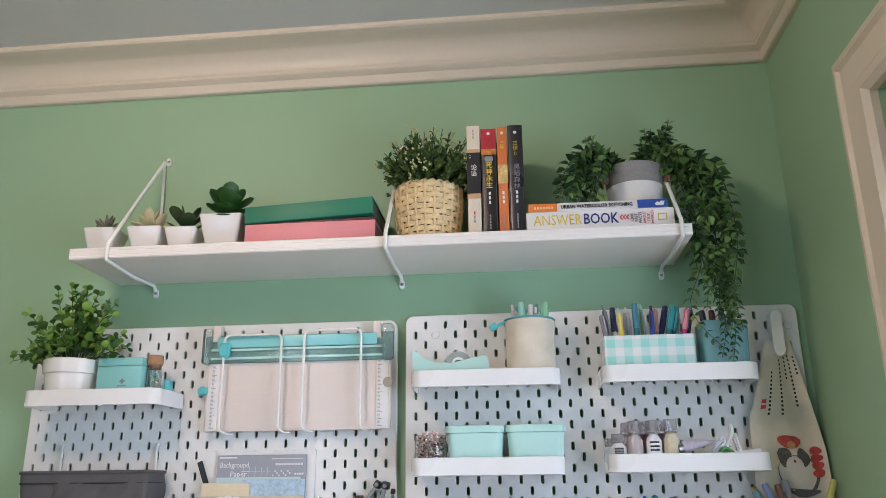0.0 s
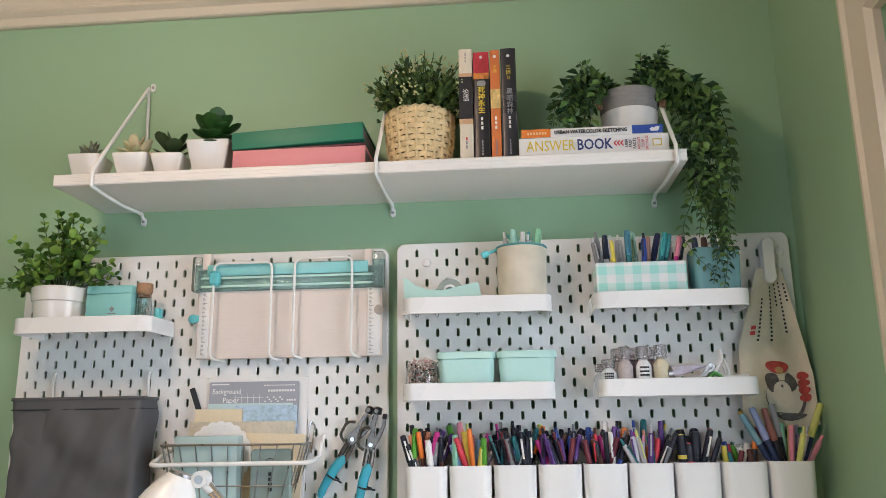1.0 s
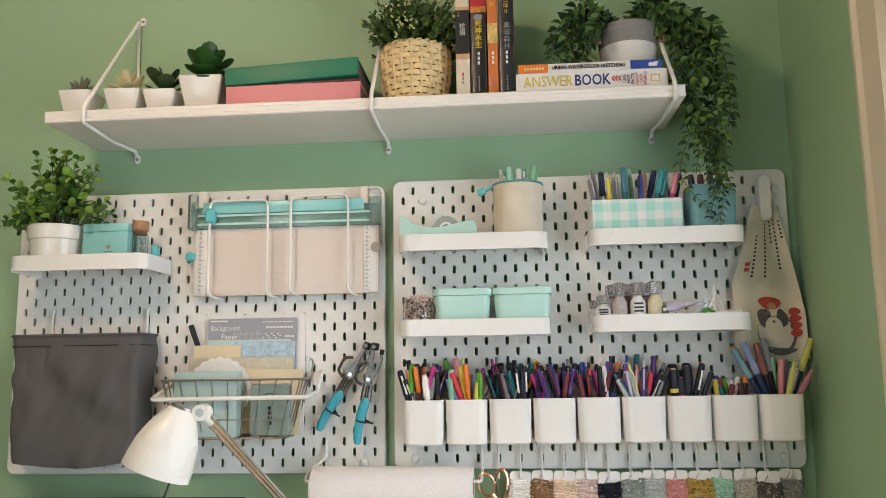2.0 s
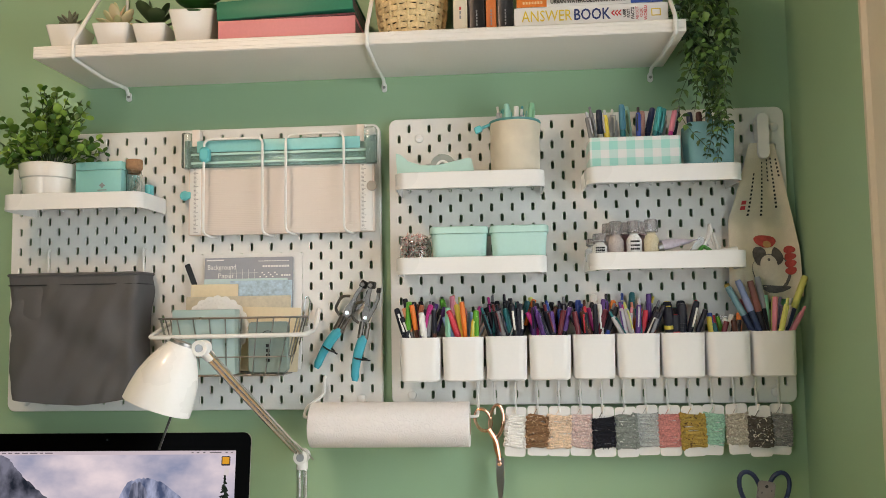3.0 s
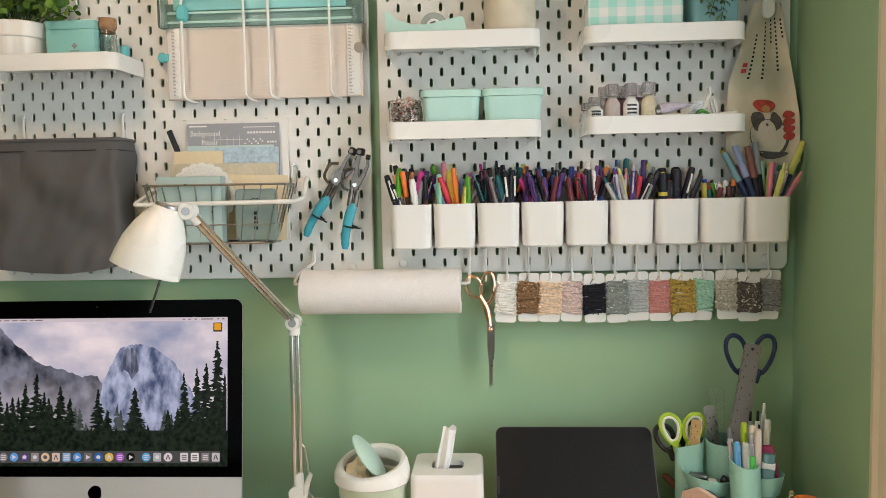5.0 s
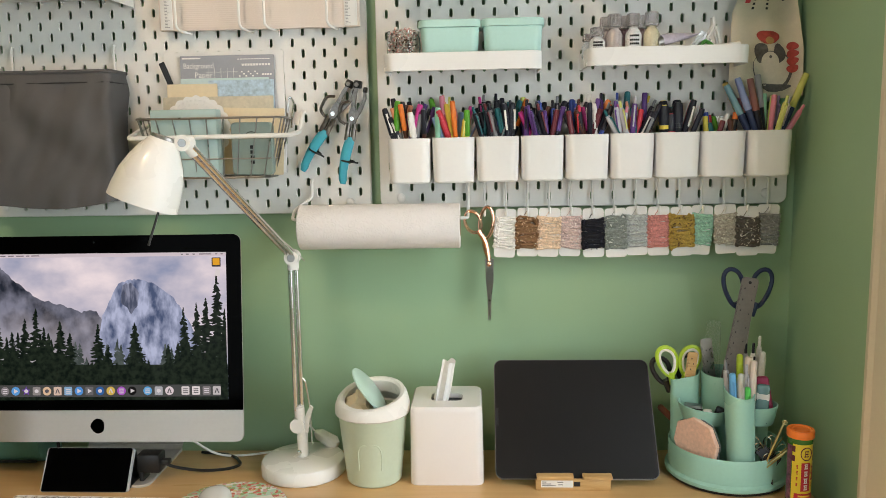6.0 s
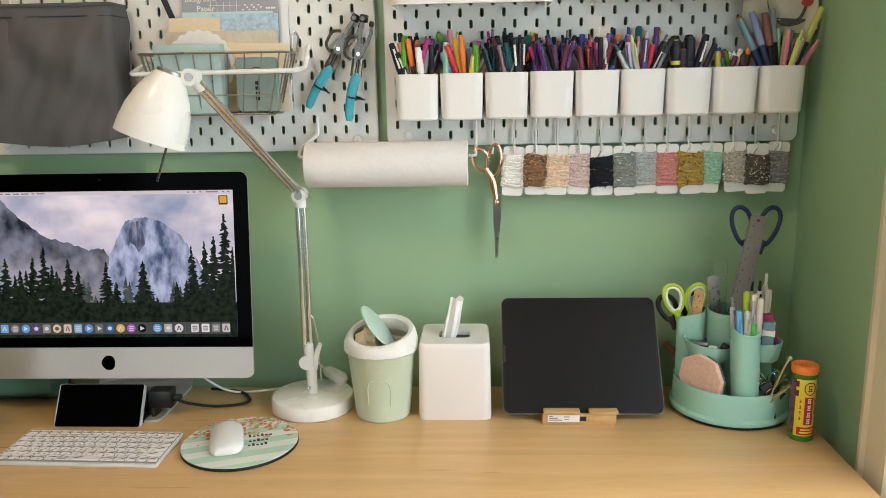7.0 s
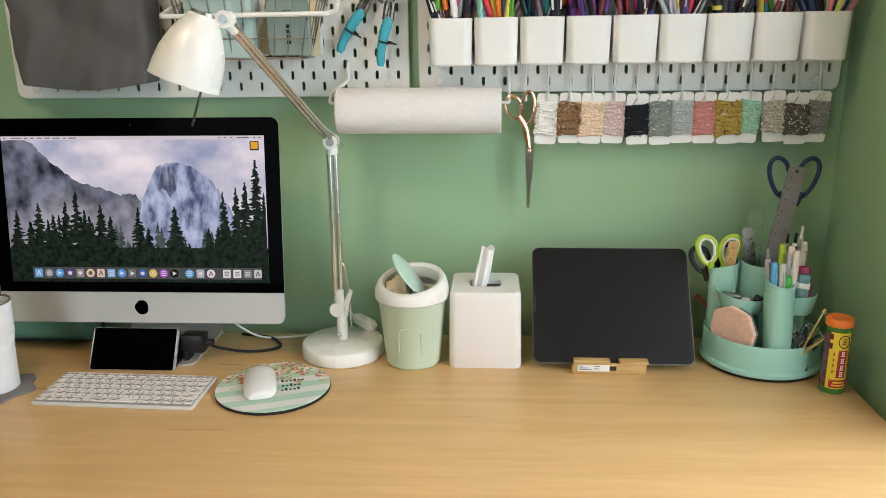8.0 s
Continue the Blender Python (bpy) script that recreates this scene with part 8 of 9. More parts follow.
# ---- tissue box ----
tb_ = thing("tissue_box", 0.1265, -0.144, DZ, DRZ, "glossy white square tissue box with a tissue standing out", "tissue box")
bm = B()
o = rr(0.130, 0.126, 0.014, 6)
hole = rr(0.056, 0.040, 0.010, 6)
TH = 0.1415
loft(bm, [[(x * s, y * s, z) for x, y in o] for z, s in ((0, 0.99), (0.003, 1.0), (TH - 0.010, 0.972), (TH - 0.003, 0.955), (TH, 0.915))] + [[(x, y - 0.004, TH) for x, y in hole], [(x, y - 0.004, TH - 0.012) for x, y in hole]])
part("box_shell", bm, mat("gloss_white_plastic", (0.80, 0.76, 0.74), 0.2, var=0.01, coat=0.3), tb_)
# black plate set in the opening in place of the box's dark inside
bm = B()
slab(bm, rr(0.0555, 0.0395, 0.0095, 6, 0, -0.004), TH - 0.0118, TH - 0.008)
part("slot", bm, BLACK, tb_)
ts = thing("tissue", 0.1185, -0.152, DZ + TH - 0.01, 0, "white tissue pulled up out of the box", "tissue")
bm = B()
loops = []
for j in range(9):
    v = j / 8
    loops.append([((0.0125 + 0.001 * math.sin(v * 5)) * math.cos(a) * (1 + 0.12 * math.sin(a * 3 + v * 2)) + 0.016 * v - 0.004, (0.010 - 0.004 * v) * math.sin(a) * (1 + 0.55 * math.cos(a * 5 + v)), v * 0.078 + 0.004 * math.sin(a * 2) * v) for a in [2 * math.pi * k / 28 for k in range(28)]])
loft(bm, loops)
part("sheet", bm, PAPER, ts, angle=50)

# ---- tablet on a bamboo stand ----
tab = thing("tablet", 0.3535, -0.213, DZ + 0.014, 0, "dark tablet with a matte screen leaning on a bamboo stand", "tablet")
TT = pose(0, 0, 0.001, -36.0)
bm = B()
slab(bm, rr(0.283, 0.218, 0.014, 7, 0, 0.109), -0.006, 0.0, TT @ FACE)
part("tablet_shell", bm, mat("space_grey", (0.20, 0.19, 0.19), 0.35, 0.7), tab)
bm = B()
slab(bm, rr(0.2805, 0.2155, 0.013, 7, 0, 0.109), 0.0001, 0.0007, TT @ FACE)
part("display", bm, MATTE_FILM, tab)
bm = B()
box(bm, (-0.1405, 0, -0.0155), (-0.135, 0.002, 0.0155), 0.0005, TT @ Matrix.Translation((0, -0.0018, 0.110)))
part("camera_cover", bm, INK, tab)
bs = thing("bamboo_stand", 0.3445, -0.199, DZ, 0, "small bamboo tablet stand with a paper label", "stand")
bm = B()
box(bm, (-0.064, -0.026, 0.0), (0.064, -0.020, 0.020), 0.001)
box(bm, (-0.064, -0.020, 0.0), (0.064, 0.10, 0.010), 0.001)
part("front_bar", bm, BAMBOO, bs)
for x0, x1 in ((-0.062, 0.001), (0.017, 0.067)):
    bm = B()
    box(bm, (x0, -0.029, 0.0203), (x1, -0.012, 0.0265), 0.0015)
    part("lip", bm, BAMBOO, bs)
bm = B()
box(bm, (-0.06, 0.08, 0.010), (0.06, 0.088, 0.10), 0.0015, pose(0, 0.06, 0.0, -38) @ Matrix.Translation((0, -0.06, 0)))
part("back_rest", bm, BAMBOO, bs)
bm = B()
box(bm, (-0.055, -0.0264, 0.006), (0.0, -0.0261, 0.0185))
part("paper_label", bm, PAPER, bs)
bm = B()
for k, (x0, x1, z) in enumerate(((-0.053, -0.046, 0.015), (-0.053, -0.038, 0.0115), (-0.053, -0.030, 0.0085), (-0.027, -0.017, 0.0145), (-0.026, -0.018, 0.010))):
    box(bm, (x0, -0.0267, z), (x1, -0.0264, z + 0.0016))
part("print_bars", bm, GREY_INK, bs)
bm = B()
box(bm, (0.001, -0.0266, 0.008), (0.012, -0.0262, 0.016))
part("label_mark", bm, INK, bs)

# ---- mint desk organiser ----
OX, OY = 0.624, -0.148
org = thing("desk_organiser", OX, OY, DZ, 0, "round mint desk organiser crowded with rulers and tools", "organiser")
bm = B()
lathe(bm, [(0.095, 0), (0.1, 0.0015), (0.1, 0.005)], 56)
part("turntable", bm, BLACK, org)
bm = B()
lathe(bm, [(0.1, 0.0055), (0.1045, 0.008), (0.1045, 0.014), (0.0995, 0.018), (0.0995, 0.060), (0.0985, 0.062), (0.0965, 0.060), (0.0965, 0.016)], 64)
part("dish", bm, MINT, org)


ORG_TURN = Matrix.Rotation(radians(-19.4), 4, "Z")


def turned(u, v, z):
    """A place in the organiser, whose compartments face the chair."""
    p = ORG_TURN @ Vector((u, v, 0))
    return OX + p.x, OY + p.y, DZ + z


def slant_tube(c0, r0, z0, c1, r1, z1, slope_x, slope_y, t=0.0022, seg=36, sq=1.0):
    bm = B()
    def lp(f, off, z, slant):
        out = []
        for k in range(seg):
            a = 2 * math.pi * k / seg
            rad = r0 + (r1 - r0) * f - off
            x, y = rad * math.cos(a), rad * sq * math.sin(a)
            out.append((c0[0] + (c1[0] - c0[0]) * f + x, c0[1] + (c1[1] - c0[1]) * f + y, z + slant * (slope_x * x + slope_y * y)))
        return out
    mid = z0 + (z1 - z0) * 0.5
    loft(bm, [lp(0, 0.003, z0, 0), lp(0.03, 0, z0 + 0.003, 0), lp(0.5, 0, mid, 0.3), lp(1, 0, z1, 1), lp(1, t * 0.5, z1 + 0.0008, 1), lp(1, t, z1, 1), lp(0.5, t, mid, 0.3), lp(0.05, t, z0 + 0.004, 0)], m=ORG_TURN)
    return bm


part("front_tube", slant_tube((0.029, -0.064), 0.0218, 0.0165, (0.020, -0.062), 0.0255, 0.176, -0.25, 0.35), MINT, org)
part("tall_tube", slant_tube((-0.010, 0.012), 0.034, 0.0165, (-0.012, 0.012), 0.035, 0.183, -0.02, 0.08), MINT, org)
bm = B()
vessel(bm, 0.049, 0.046, 0.158, 0.011, 0.0022, 0.045, 0.044, m=ORG_TURN @ pose(-0.0725, 0.002, 0.0165))
for v in bm.verts:
    if v.co.z > 0.12:
        v.co.z += 0.30 * ((ORG_TURN.inverted() @ v.co).x + 0.0725)
part("side_box", bm, MINT, org)
part("rear_tube", slant_tube((0.036, 0.040), 0.032, 0.0165, (0.036, 0.040), 0.033, 0.155, 0.1, 0.0), MINT, org)
part("left_bowl", slant_tube((-0.036, -0.026), 0.034, 0.100, (-0.041, -0.030), 0.042, 0.132, -0.14, 0.0, sq=0.88), MINT, org)
part("right_bowl", slant_tube((0.050, -0.018), 0.026, 0.106, (0.052, -0.018), 0.031, 0.140, 0.06, 0.0), MINT, org)


def ruler(name, length, w, material, p, dvec, label, marks=True, t=0.0012, spin=0.0):
    r = thing(name, p[0], p[1], p[2], 0, label, "ruler")
    r.matrix_basis = aimz(p, dvec, spin)
    WM[r] = r.matrix_basis.copy()
    bm = B()
    slab(bm, rr(w, length, w * 0.22, 4, 0, length / 2), -t / 2, t / 2, FACE)
    part("blade", bm, material, r)
    if marks:
        bm = B()
        k = 0.004
        n = 0
        while k < length - 0.012:
            box(bm, (-w / 2 + 0.0006, -t / 2 - 0.0003, k), (-w / 2 + (0.0055 if n % 10 == 0 else 0.003), -t / 2 - 0.0001, k + 0.0005))
            k += 0.002
            n += 1
        for q in range(int(length / 0.02)):
            box(bm, (-w / 2 + 0.0075, -t / 2 - 0.0003, 0.012 + q * 0.02), (-w / 2 + 0.0092, -t / 2 - 0.0001, 0.0150 + q * 0.02))
            if 0.03 + q * 0.025 < length:
                box(bm, (w / 2 - 0.0065, -t / 2 - 0.0003, 0.018 + q * 0.025), (w / 2 - 0.0052, -t / 2 - 0.0001, 0.0205 + q * 0.025))
        part("scale_marks", bm, INK, r)
    return r


RULE = mat("dull_steel", (0.24, 0.215, 0.20), 0.42, 0.7, var=0.1, scale=30)
lr = ruler("steel_ruler", 0.334, 0.030, RULE, (0.606, -0.133, DZ + 0.022), (0.183, 0.035, 1), "long steel ruler standing in the organiser")
bm = B()
lathe(bm, [(0.0028, 0), (0.0028, 0.0003)], 14, Matrix.Translation((0.0, -0.0008, 0.325)) @ FACE)
part("hang_hole", bm, BLACK, lr)
ruler("steel_ruler", 0.215, 0.020, STEEL, (0.614, -0.139, DZ + 0.030), (-0.125, 0.03, 1), "short steel ruler standing in the organiser")
ruler("clear_ruler", 0.25, 0.026, mat("clear_acrylic", (0.93, 0.95, 0.93), 0.04, var=0.01, alpha=0.97, ior=1.15), (0.605, -0.123, DZ + 0.022), (0.0, 0.03, 1), "clear plastic ruler standing in the organiser", False)
ruler("wooden_ruler", 0.165, 0.018, BAMBOO, (0.549, -0.137, DZ + 0.056), (0.09, -0.02, 1), "short wooden ruler in the organiser")


def desk_scissors(p, dvec, rx, rz, r, material, label, gap, inner=None, spin=0.0):
    s = thing("scissors", p[0], p[1], p[2], 0, label, "scissors")
    s.matrix_basis = aimz(p, dvec, spin)
    WM[s] = s.matrix_basis.copy()
    for sg in (-1, 1):
        bm = B()
        pts = []
        for k in range(28):
            a = 2 * math.pi * k / 28
            x = rx * math.cos(a) * (1 + 0.25 * math.sin(a))
            z = rz * math.sin(a)
            pts.append((sg * gap + x * 1.0 + sg * z * 0.18, 0.0, 0.10 + rz + z))
        tube(bm, pts, r, 8, closed=True)
        tube(bm, [(sg * gap * 0.7, 0, 0.10 + rz * 0.25), (sg * 0.009, 0, 0.084)], r * 1.6, 8)
        part("handle", bm, material, s)
        if inner:
            bm = B()
            tube(bm, [(sg * gap + (q[0] - sg * gap) * 0.78, -0.0015, 0.10 + rz + (q[2] - 0.10 - rz) * 0.84) for q in pts], r * 0.75, 6, closed=True)
            part("handle_lining", bm, inner, s)
        bm = B()
        slab(bm, [(-0.009, 0.092), (0.009, 0.092), (0.005, 0.03), (sg * 0.001, 0.0)], 0.001 * sg - 0.0007, 0.001 * sg + 0.0007, FACE)
        part("blade", bm, STEEL, s)
    return s


NAVY = mat("navy_plastic", (0.012, 0.025, 0.075), 0.4)
LIME = mat("lime_plastic", (0.42, 0.62, 0.05), 0.35)
desk_scissors((0.662, -0.111, DZ + 0.195), (0.02, 0.02, 1), 0.0165, 0.034, 0.0040, NAVY, "large navy-handled scissors standing in the organiser", 0.0235)
desk_scissors((0.546, -0.121, DZ + 0.072), (-0.02, 0.0, 1), 0.0165, 0.0265, 0.0038, LIME, "lime-handled scissors standing in the organiser", 0.0195, WHITE)
desk_scissors((0.551, -0.108, DZ + 0.056), (-0.10, 0.0, 1), 0.0150, 0.024, 0.0045, BLACK, "black-handled scissors behind the lime ones", 0.022)
for dx, dy, kind, c0, c1, g in ((-0.018, 0.0, "gel", CLEAR, GREYC, 1.08), (-0.010, -0.012, "marker", (0.10, 0.35, 0.65), (0.12, 0.40, 0.70), 0.98), (0.000, -0.013, "marker", (0.42, 0.43, 0.40), (0.48, 0.49, 0.44), 0.98), (0.006, 0.0, "gel", CLEAR, CLEAR, 1.05),
                              (0.008, -0.010, "marker", (0.07, 0.45, 0.08), (0.06, 0.50, 0.10), 0.86), (0.008, 0.012, "brush", (0.70, 0.58, 0.45), (0.72, 0.60, 0.50), 1.02), (-0.002, 0.014, "marker", LIM, (0.36, 0.48, 0.03), 1.12),
                              (0.014, 0.006, "brush", (0.66, 0.56, 0.48), (0.68, 0.58, 0.50), 1.0)):
    pen(kind, c0, c1, Vector(turned(0.028 + dx * 0.7, -0.064 + dy * 0.7, 0.022)), ORG_TURN @ Vector((dx * 3.5 - 0.03, dy * 1.5 + 0.01, 1)), "the mint organiser", 0.2, g * 1.36, "pens in the organiser")
for dx, dy, kind, c0, c1, g in ((0.010, -0.012, "gel", W_, K, 1.40), (0.018, 0.0, "gel", W_, W_, 1.46), (0.002, 0.0, "gel", CLEAR, K, 1.36), (0.022, -0.010, "marker", W_, W_, 1.30)):
    pen(kind, c0, c1, Vector(turned(0.024 + dx, 0.040 + dy, 0.022)), (dx * 2, dy * 2, 1), "the mint organiser", 0.1, g * 1.10, "pens in the organiser")


def lump(name, p, size, material, label, category, rot=(0, 0, 0), bev=0.003, extra=None):
    t = thing(name, p[0], p[1], p[2], 0, label, category)
    t.matrix_basis = pose(*p, *rot)
    WM[t] = t.matrix_basis.copy()
    bm = B()
    box(bm, (-size[0] / 2, -size[1] / 2, 0), (size[0] / 2, size[1] / 2, size[2]), bev)
    part("body", bm, material, t)
    if extra:
        bm = B()
        box(bm, (-size[0] * 0.51, -size[1] * 0.51, size[2] * 0.62), (size[0] * 0.51, size[1] * 0.51, size[2] * 0.80), bev * 0.5)
        part("band", bm, extra, t)
    return t


TURN = -19.4
lump("correction_tape", turned(0.0560, -0.036, 0.111), (0.021, 0.012, 0.070), mat("clear_teal_case", (0.25, 0.50, 0.52), 0.15, alpha=0.5), "teal correction tape standing in the organiser", "tape", (0, 2, TURN), 0.004, WHITE)
lump("eraser", turned(0.0680, -0.016, 0.111), (0.022, 0.014, 0.079), mat("deep_pink_rubber", (0.50, 0.05, 0.13), 0.5), "deep pink eraser standing in the organiser", "eraser", (0, -10, TURN), 0.006)
lump("metal_sharpener", turned(-0.0560, -0.036, 0.112), (0.030, 0.016, 0.021), STEEL, "metal pencil sharpener in the organiser", "sharpener", (0, 4, TURN + 12), 0.002, BLACK)
lump("black_clip", turned(-0.0170, -0.036, 0.108), (0.015, 0.012, 0.026), BLACK, "small black clip in the organiser", "clip", (0, 20, TURN), 0.003)
lump("white_button", turned(-0.0300, -0.045, 0.108), (0.016, 0.010, 0.022), WHITE, "small white plastic piece in the organiser", "clip", (0, 0, TURN), 0.004)


def binder_clip(u, v, z, w, rot):
    """A black wedge of sprung steel with two chromed wire arms."""
    c = thing("binder_clip", *turned(u, v, z), 0, "black binder clip heaped in the mint organiser", "clip", "clips in the organiser")
    c.matrix_basis = pose(*turned(u, v, z), *rot)
    WM[c] = c.matrix_basis.copy()
    bm = B()
    loft(bm, [[(-w / 2, -a, h), (w / 2, -a, h), (w / 2, a, h), (-w / 2, a, h)] for a, h in ((0.0085, 0), (0.0090, 0.001), (0.0020, 0.017), (0.0008, 0.018))])
    part("spring", bm, BLACK, c)
    for sy in (-1, 1):
        bm = B()
        tube(bm, bend([(-w * 0.22, sy * 0.003, 0.016), (-w * 0.30, sy * 0.007, 0.030), (-w * 0.14, sy * 0.010, 0.038), (w * 0.14, sy * 0.010, 0.038), (w * 0.30, sy * 0.007, 0.030), (w * 0.22, sy * 0.003, 0.016)], 0.003), 0.0009, 5)
        part("wire_arm", bm, CHROME, c)


for u, v, z, w, rot in ((0.066, -0.056, 0.017, 0.025, (0, 0, TURN)), (0.068, -0.052, 0.040, 0.022, (12, -20, TURN + 30)), (0.062, -0.048, 0.058, 0.024, (-10, 14, TURN - 25)), (0.074, -0.046, 0.050, 0.019, (20, 30, TURN)),
                        (0.066, -0.058, 0.064, 0.019, (15, -35, TURN + 10)), (0.082, -0.034, 0.017, 0.025, (0, 0, TURN + 70))):
    binder_clip(u, v, z, w, rot)
BRASS = mat("brass", (0.62, 0.46, 0.20), 0.3, 1.0)
tw = thing("tweezers", *turned(0.058, -0.068, 0.030), TURN, "brass tweezers sticking out of the organiser", "tweezers")
for sy in (-1, 1):
    bm = B()
    tube(bm, bend([(0, sy * 0.001, 0), (0.0127, sy * 0.0045, 0.040), (0.030, sy * 0.003, 0.088), (0.0355, sy * 0.0012, 0.103)], 0.01), 0.0015, 6)
    part("arm", bm, BRASS, tw)
bm = B()
tube(bm, [(0.0345 + 0.0035 * math.cos(a), -0.003, 0.100 + 0.0035 * math.sin(a)) for a in [2 * math.pi * k / 14 for k in range(14)]], 0.0009, 5, closed=True)
part("ring_clip", bm, mat("pale_brass", (0.60, 0.48, 0.26), 0.3, 1.0), tw)
for u0, u1, z1, dv in ((0.064, 0.100, 0.090, 0.0), (0.066, 0.099, 0.082, 0.004), (0.068, 0.094, 0.078, -0.004), (0.060, 0.090, 0.100, 0.006)):
    hp = thing("hair_pin", *turned(u0, -0.070 + dv, 0.050), TURN, "thin brass hair pin sticking out of the organiser", "hair pin", "hair pins in the organiser")
    bm = B()
    tube(bm, bend([(0, -0.0012, 0), (u1 - u0, -0.0015, z1 - 0.050), (u1 - u0 + 0.001, 0.0015, z1 - 0.049), (0.001, 0.0012, 0.001)], 0.001), 0.0009, 5)
    part("wire", bm, BRASS, hp)
br_ = lump("brown_stick", (0.530, -0.118, DZ + 0.070), (0.012, 0.012, 0.055), mat("red_brown_wood", (0.20, 0.06, 0.03), 0.5), "red-brown wooden stick behind the organiser", "stick", (0, -52, 0), 0.005)
br_.matrix_basis = pose(0.556, -0.090, DZ + 0.066, 0, -45, 0)
AG = mat("pink_agate", (0.82, 0.53, 0.42), 0.22, var=0.20, scale=9)
ag = thing("agate_coaster", *turned(-0.053, -0.0625, 0.030), 0, "pink faceted stone coaster leaning in the organiser", "coaster")
ag.matrix_basis = pose(*turned(-0.053, -0.0625, 0.030), -3, 8, TURN - 35)
WM[ag] = ag.matrix_basis.copy()
bm = B()
pts = [(0.047 * math.cos(a) * (1.05 if k % 2 else 0.98), 0.044 + 0.045 * math.sin(a)) for k, a in [(k, 2 * math.pi * (k + 0.35) / 8) for k in range(8)]]
slab(bm, pts, -0.004, 0.004, FACE, 0.0015)
part("stone", bm, AG, ag, angle=20)
bm = B()
slab(bm, [(x * 1.02, 0.044 + (z - 0.044) * 1.02) for x, z in pts], -0.0075, -0.0045, FACE)
part("backing", bm, mat("grey_backing", (0.12, 0.13, 0.13), 0.6), ag)

# ---- ointment can ----
cn = thing("ointment_can", 0.7045, -0.2685, DZ, 0, "green and yellow printed can with an orange lid", "can")
bm = B()
lathe(bm, [(0.0184, 0), (0.0193, 0.001), (0.0193, 0.116)], 40)
part("can_body", bm, mat("green_can", (0.04, 0.17, 0.03), 0.3, var=0.05), cn)
bm = B()
lathe(bm, [(0.0209, 0.1165), (0.0214, 0.118), (0.0214, 0.127), (0.0203, 0.129), (0.0180, 0.129), (0.0172, 0.1278), (0.0145, 0.1278), (0.0138, 0.1288), (0.0112, 0.1288), (0.0104, 0.1278), (0.002, 0.1278)], 40)
part("lid", bm, ORANGE, cn)


def wrap(parent, a0, a1, z0, z1, material, name, r=0.0195, n=10):
    bm = B()
    loft(bm, [[(rr_ * math.sin(radians(a)), -rr_ * math.cos(radians(a)), z) for a in [a0 + (a1 - a0) * k / n for k in range(n + 1)]] for rr_, z in ((r, z0), (r, z1))], False, False, closed=False)
    part(name, bm, material, parent)


YL, RD, DK = paint(0.72, 0.55, 0.04, 0.35), paint(0.45, 0.02, 0.03, 0.35), paint(0.10, 0.02, 0.03, 0.4)
wrap(cn, -55, 75, 0.010, 0.108, YL, "label", 0.0195)
wrap(cn, -12, 32, 0.030, 0.078, RD, "label_band", 0.0197)
wrap(cn, -40, 58, 0.012, 0.026, RD, "label_band", 0.0197)
wrap(cn, -90, -58, 0.012, 0.105, mat("dark_picture_print", (0.16, 0.05, 0.10), 0.4, var=0.8, scale=120), "picture_panel", 0.0196)
for a, z in ((-50, 0.100), (-50, 0.084), (60, 0.100), (60, 0.084)):
    wrap(cn, a - 9, a + 9, z - 0.005, z + 0.005, DK, "label_corner", 0.0197, 4)
bm = B()
tube(bm, [((0.0200) * math.sin(radians(10 + 26 * math.cos(t))), -0.0200 * math.cos(radians(10 + 26 * math.cos(t))), 0.093 + 0.0105 * math.sin(t)) for t in [2 * math.pi * k / 28 for k in range(28)]], 0.0008, 5, closed=True)
part("label_ring", bm, DK, cn)
bars = [(8, 0.0215, 30, 0.0014, YL), (8, 0.0165, 34, 0.0014, YL), (50, 0.06, 4, 0.012, RD)]
for z in (0.093, 0.072, 0.060, 0.048, 0.0365):
    big, ink = (1.25, DK) if z > 0.09 else (1.0, WHITE_INK)
    bars += [(10, z + q * 0.0034 * big, h * big, 0.0008, ink) for q, h in ((-1, 9), (0, 6.5), (1, 8.5))] + [(10 + q * big, z, 1.6, 0.0042 * big, ink) for q in (-5, 4)]
for z in (0.071, 0.061, 0.051, 0.041):
    for a0 in (-30, 40):
        bars += [(a0, z + q * 0.0022, 4, 0.0006, RD) for q in (-1, 0, 1)] + [(a0 + 1, z, 1.1, 0.003, RD)]
for a, z, da, dz, mm in bars:
    wrap(cn, a - da, a + da, z - dz, z + dz, mm, "print_bar", 0.0200, 4)

# ---- tumbler on a coaster, green pouch, dark board ----
cs = thing("flower_coaster", -0.706, -0.328, DZ, 0, "grey felt flower-shaped coaster under a tumbler", "coaster")
bm = B()
slab(bm, [(0.060 * (1 + 0.10 * math.cos(6 * a)) * math.cos(a), 0.060 * (1 + 0.10 * math.cos(6 * a)) * math.sin(a)) for a in [2 * math.pi * k / 72 for k in range(72)]], 0, 0.004, None, 0.001)
part("felt", bm, mat("grey_felt", (0.17, 0.16, 0.16), 0.9, var=0.1, scale=80, bump=0.4), cs)
tm = thing("tumbler", -0.706, -0.328, DZ + 0.0042, 0, "tall white tumbler with coffee in it", "tumbler")
bm = B()
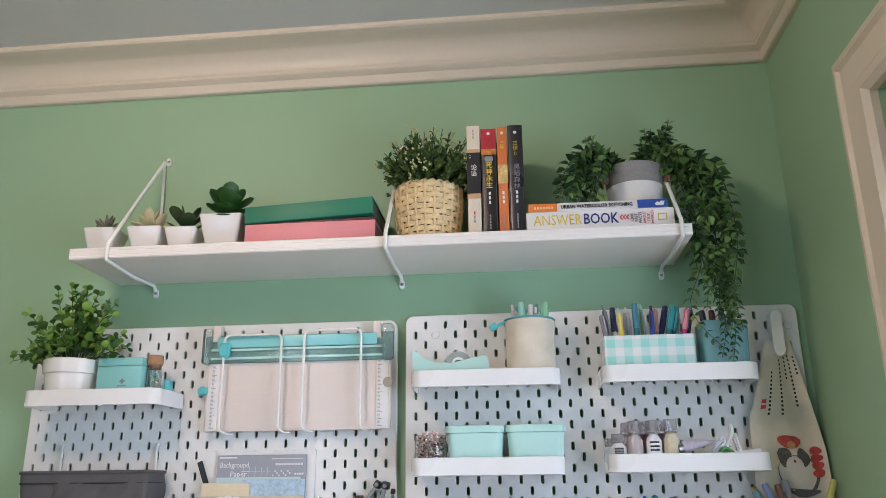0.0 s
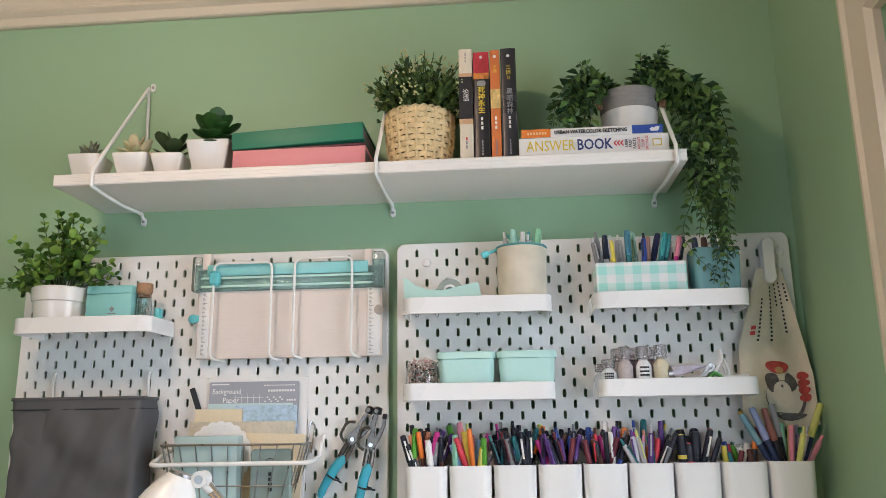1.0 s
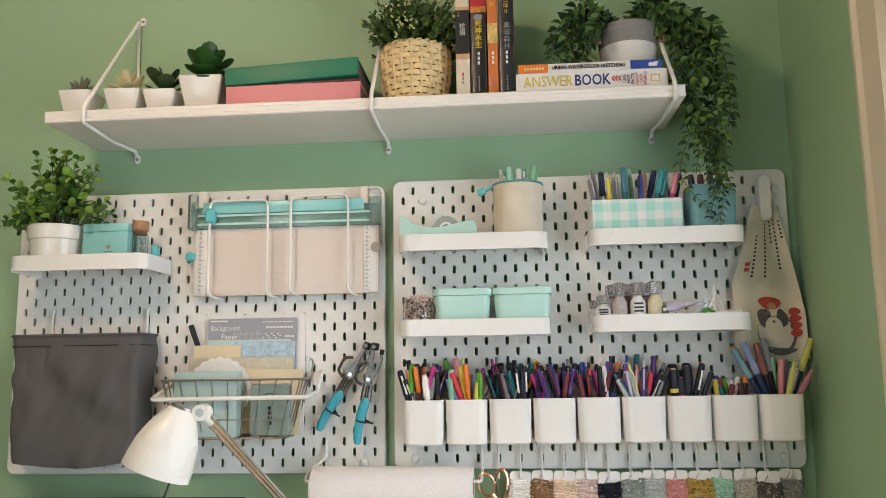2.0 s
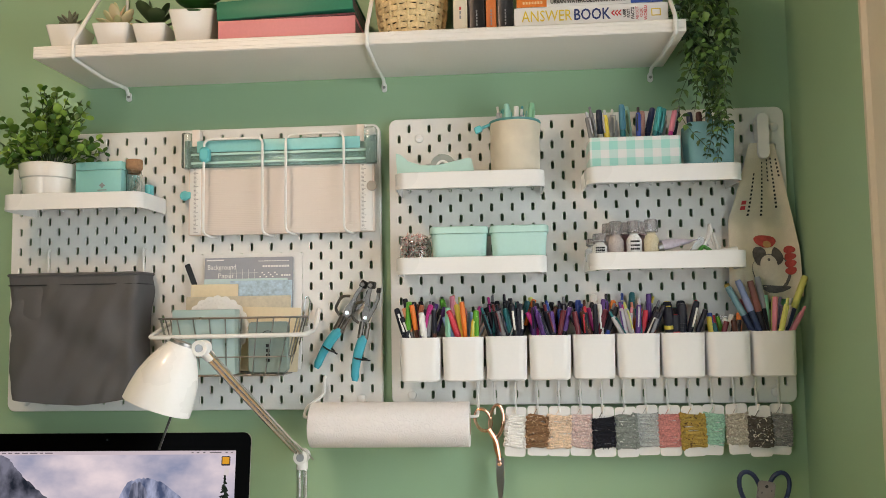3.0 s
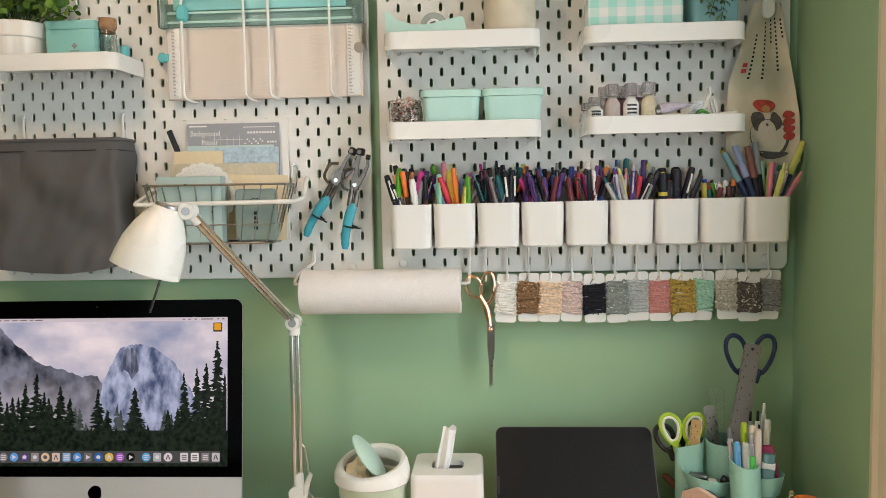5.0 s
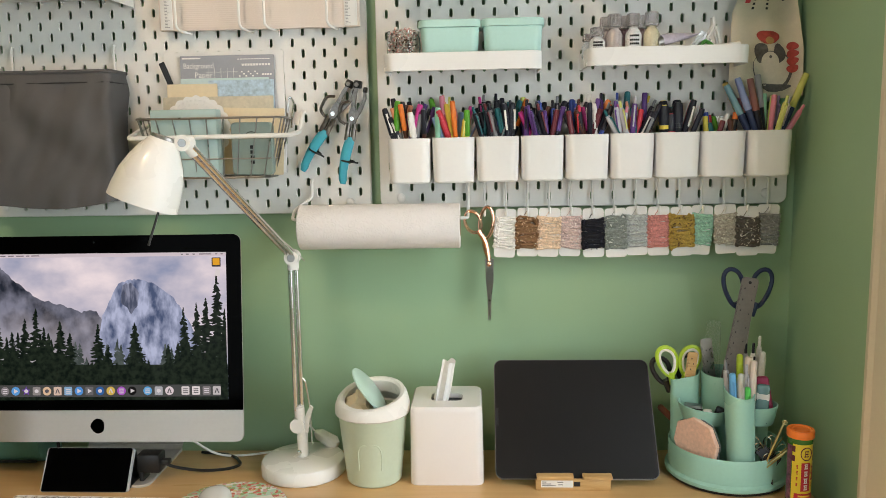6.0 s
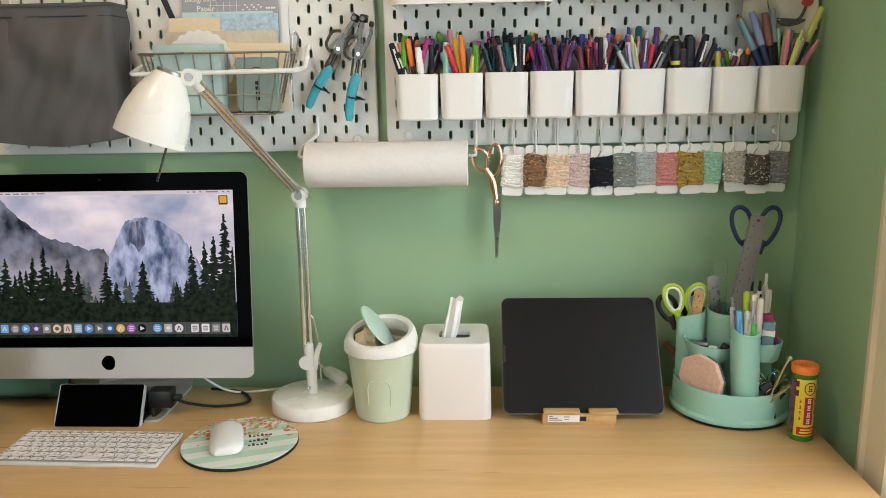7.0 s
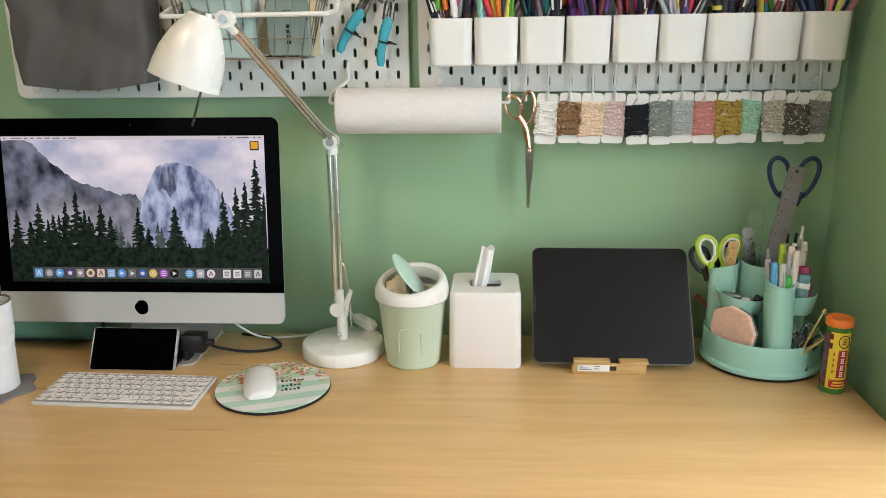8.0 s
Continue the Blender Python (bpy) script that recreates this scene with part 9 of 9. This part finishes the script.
lathe(bm, [(0.034, 0), (0.036, 0.002), (0.037, 0.07), (0.0385, 0.085), (0.041, 0.10), (0.0425, 0.152), (0.0415, 0.154), (0.0395, 0.152), (0.038, 0.10), (0.034, 0.02)], 48)
part("tumbler_body", bm, mat("white_enamel", (0.78, 0.79, 0.82), 0.25, var=0.02), tm)
bm = B()
lathe(bm, [(0.0385, 0.128), (0.0390, 0.132)], 32)
part("coffee", bm, mat("coffee", (0.06, 0.03, 0.018), 0.1), tm)
bm = B()
lathe(bm, [(0.0420, 0.1535), (0.0424, 0.156), (0.0400, 0.156), (0.0398, 0.140), (0.0402, 0.1535)], 40, None, False, False)
part("rim", bm, mat("brown_rim", (0.22, 0.15, 0.10), 0.35), tm)
pou = thing("green_pouch", -0.785, -0.094, DZ, DRZ, "soft green fabric pouch lying behind the screen", "pouch")
bm = B()
loft(bm, [[(x, y, z) for y, z in rr(d, h, min(d, h) * 0.42, 6, 0, h / 2)] for x, d, h in ((-0.16, 0.03, 0.05), (-0.15, 0.08, 0.085), (-0.05, 0.092, 0.094), (0.06, 0.09, 0.092), (0.135, 0.08, 0.085), (0.15, 0.03, 0.05))])
part("pouch_body", bm, mat("green_canvas", (0.10, 0.25, 0.19), 0.8, var=0.1, bump=0.3, bscale=900), pou)
bm = B()
tube(bm, [(x, -0.043, 0.012) for x in (-0.14, 0, 0.13)], 0.003, 6)
part("seam", bm, BLACK, pou)
vc = thing("hanging_cord", -0.613, -0.12, DZ, 0, "black power cord hanging behind the screen", "cord")
bm = B()
tube(bm, [(-0.613, -0.130, DZ + 0.003), (-0.613, -0.128, DZ + 0.05), (-0.608, -0.125, DZ + 0.12)], 0.003, 8)
part("cord", bm, BLACK, vc, world_space=True)
pan = thing("green_board", -0.95, -0.004, 0.98, 0, "dark green board hanging flat on the wall", "board")
bm = B()
slab(bm, [(-0.15, 0), (0.115, 0), (0.115, 0.435), (0.100, 0.455), (-0.15, 0.455)], 0, 0.016, FACE, 0.002)
part("board_face", bm, mat("dark_green_felt", (0.035, 0.075, 0.02), 0.85, var=0.1, bump=0.3), pan)
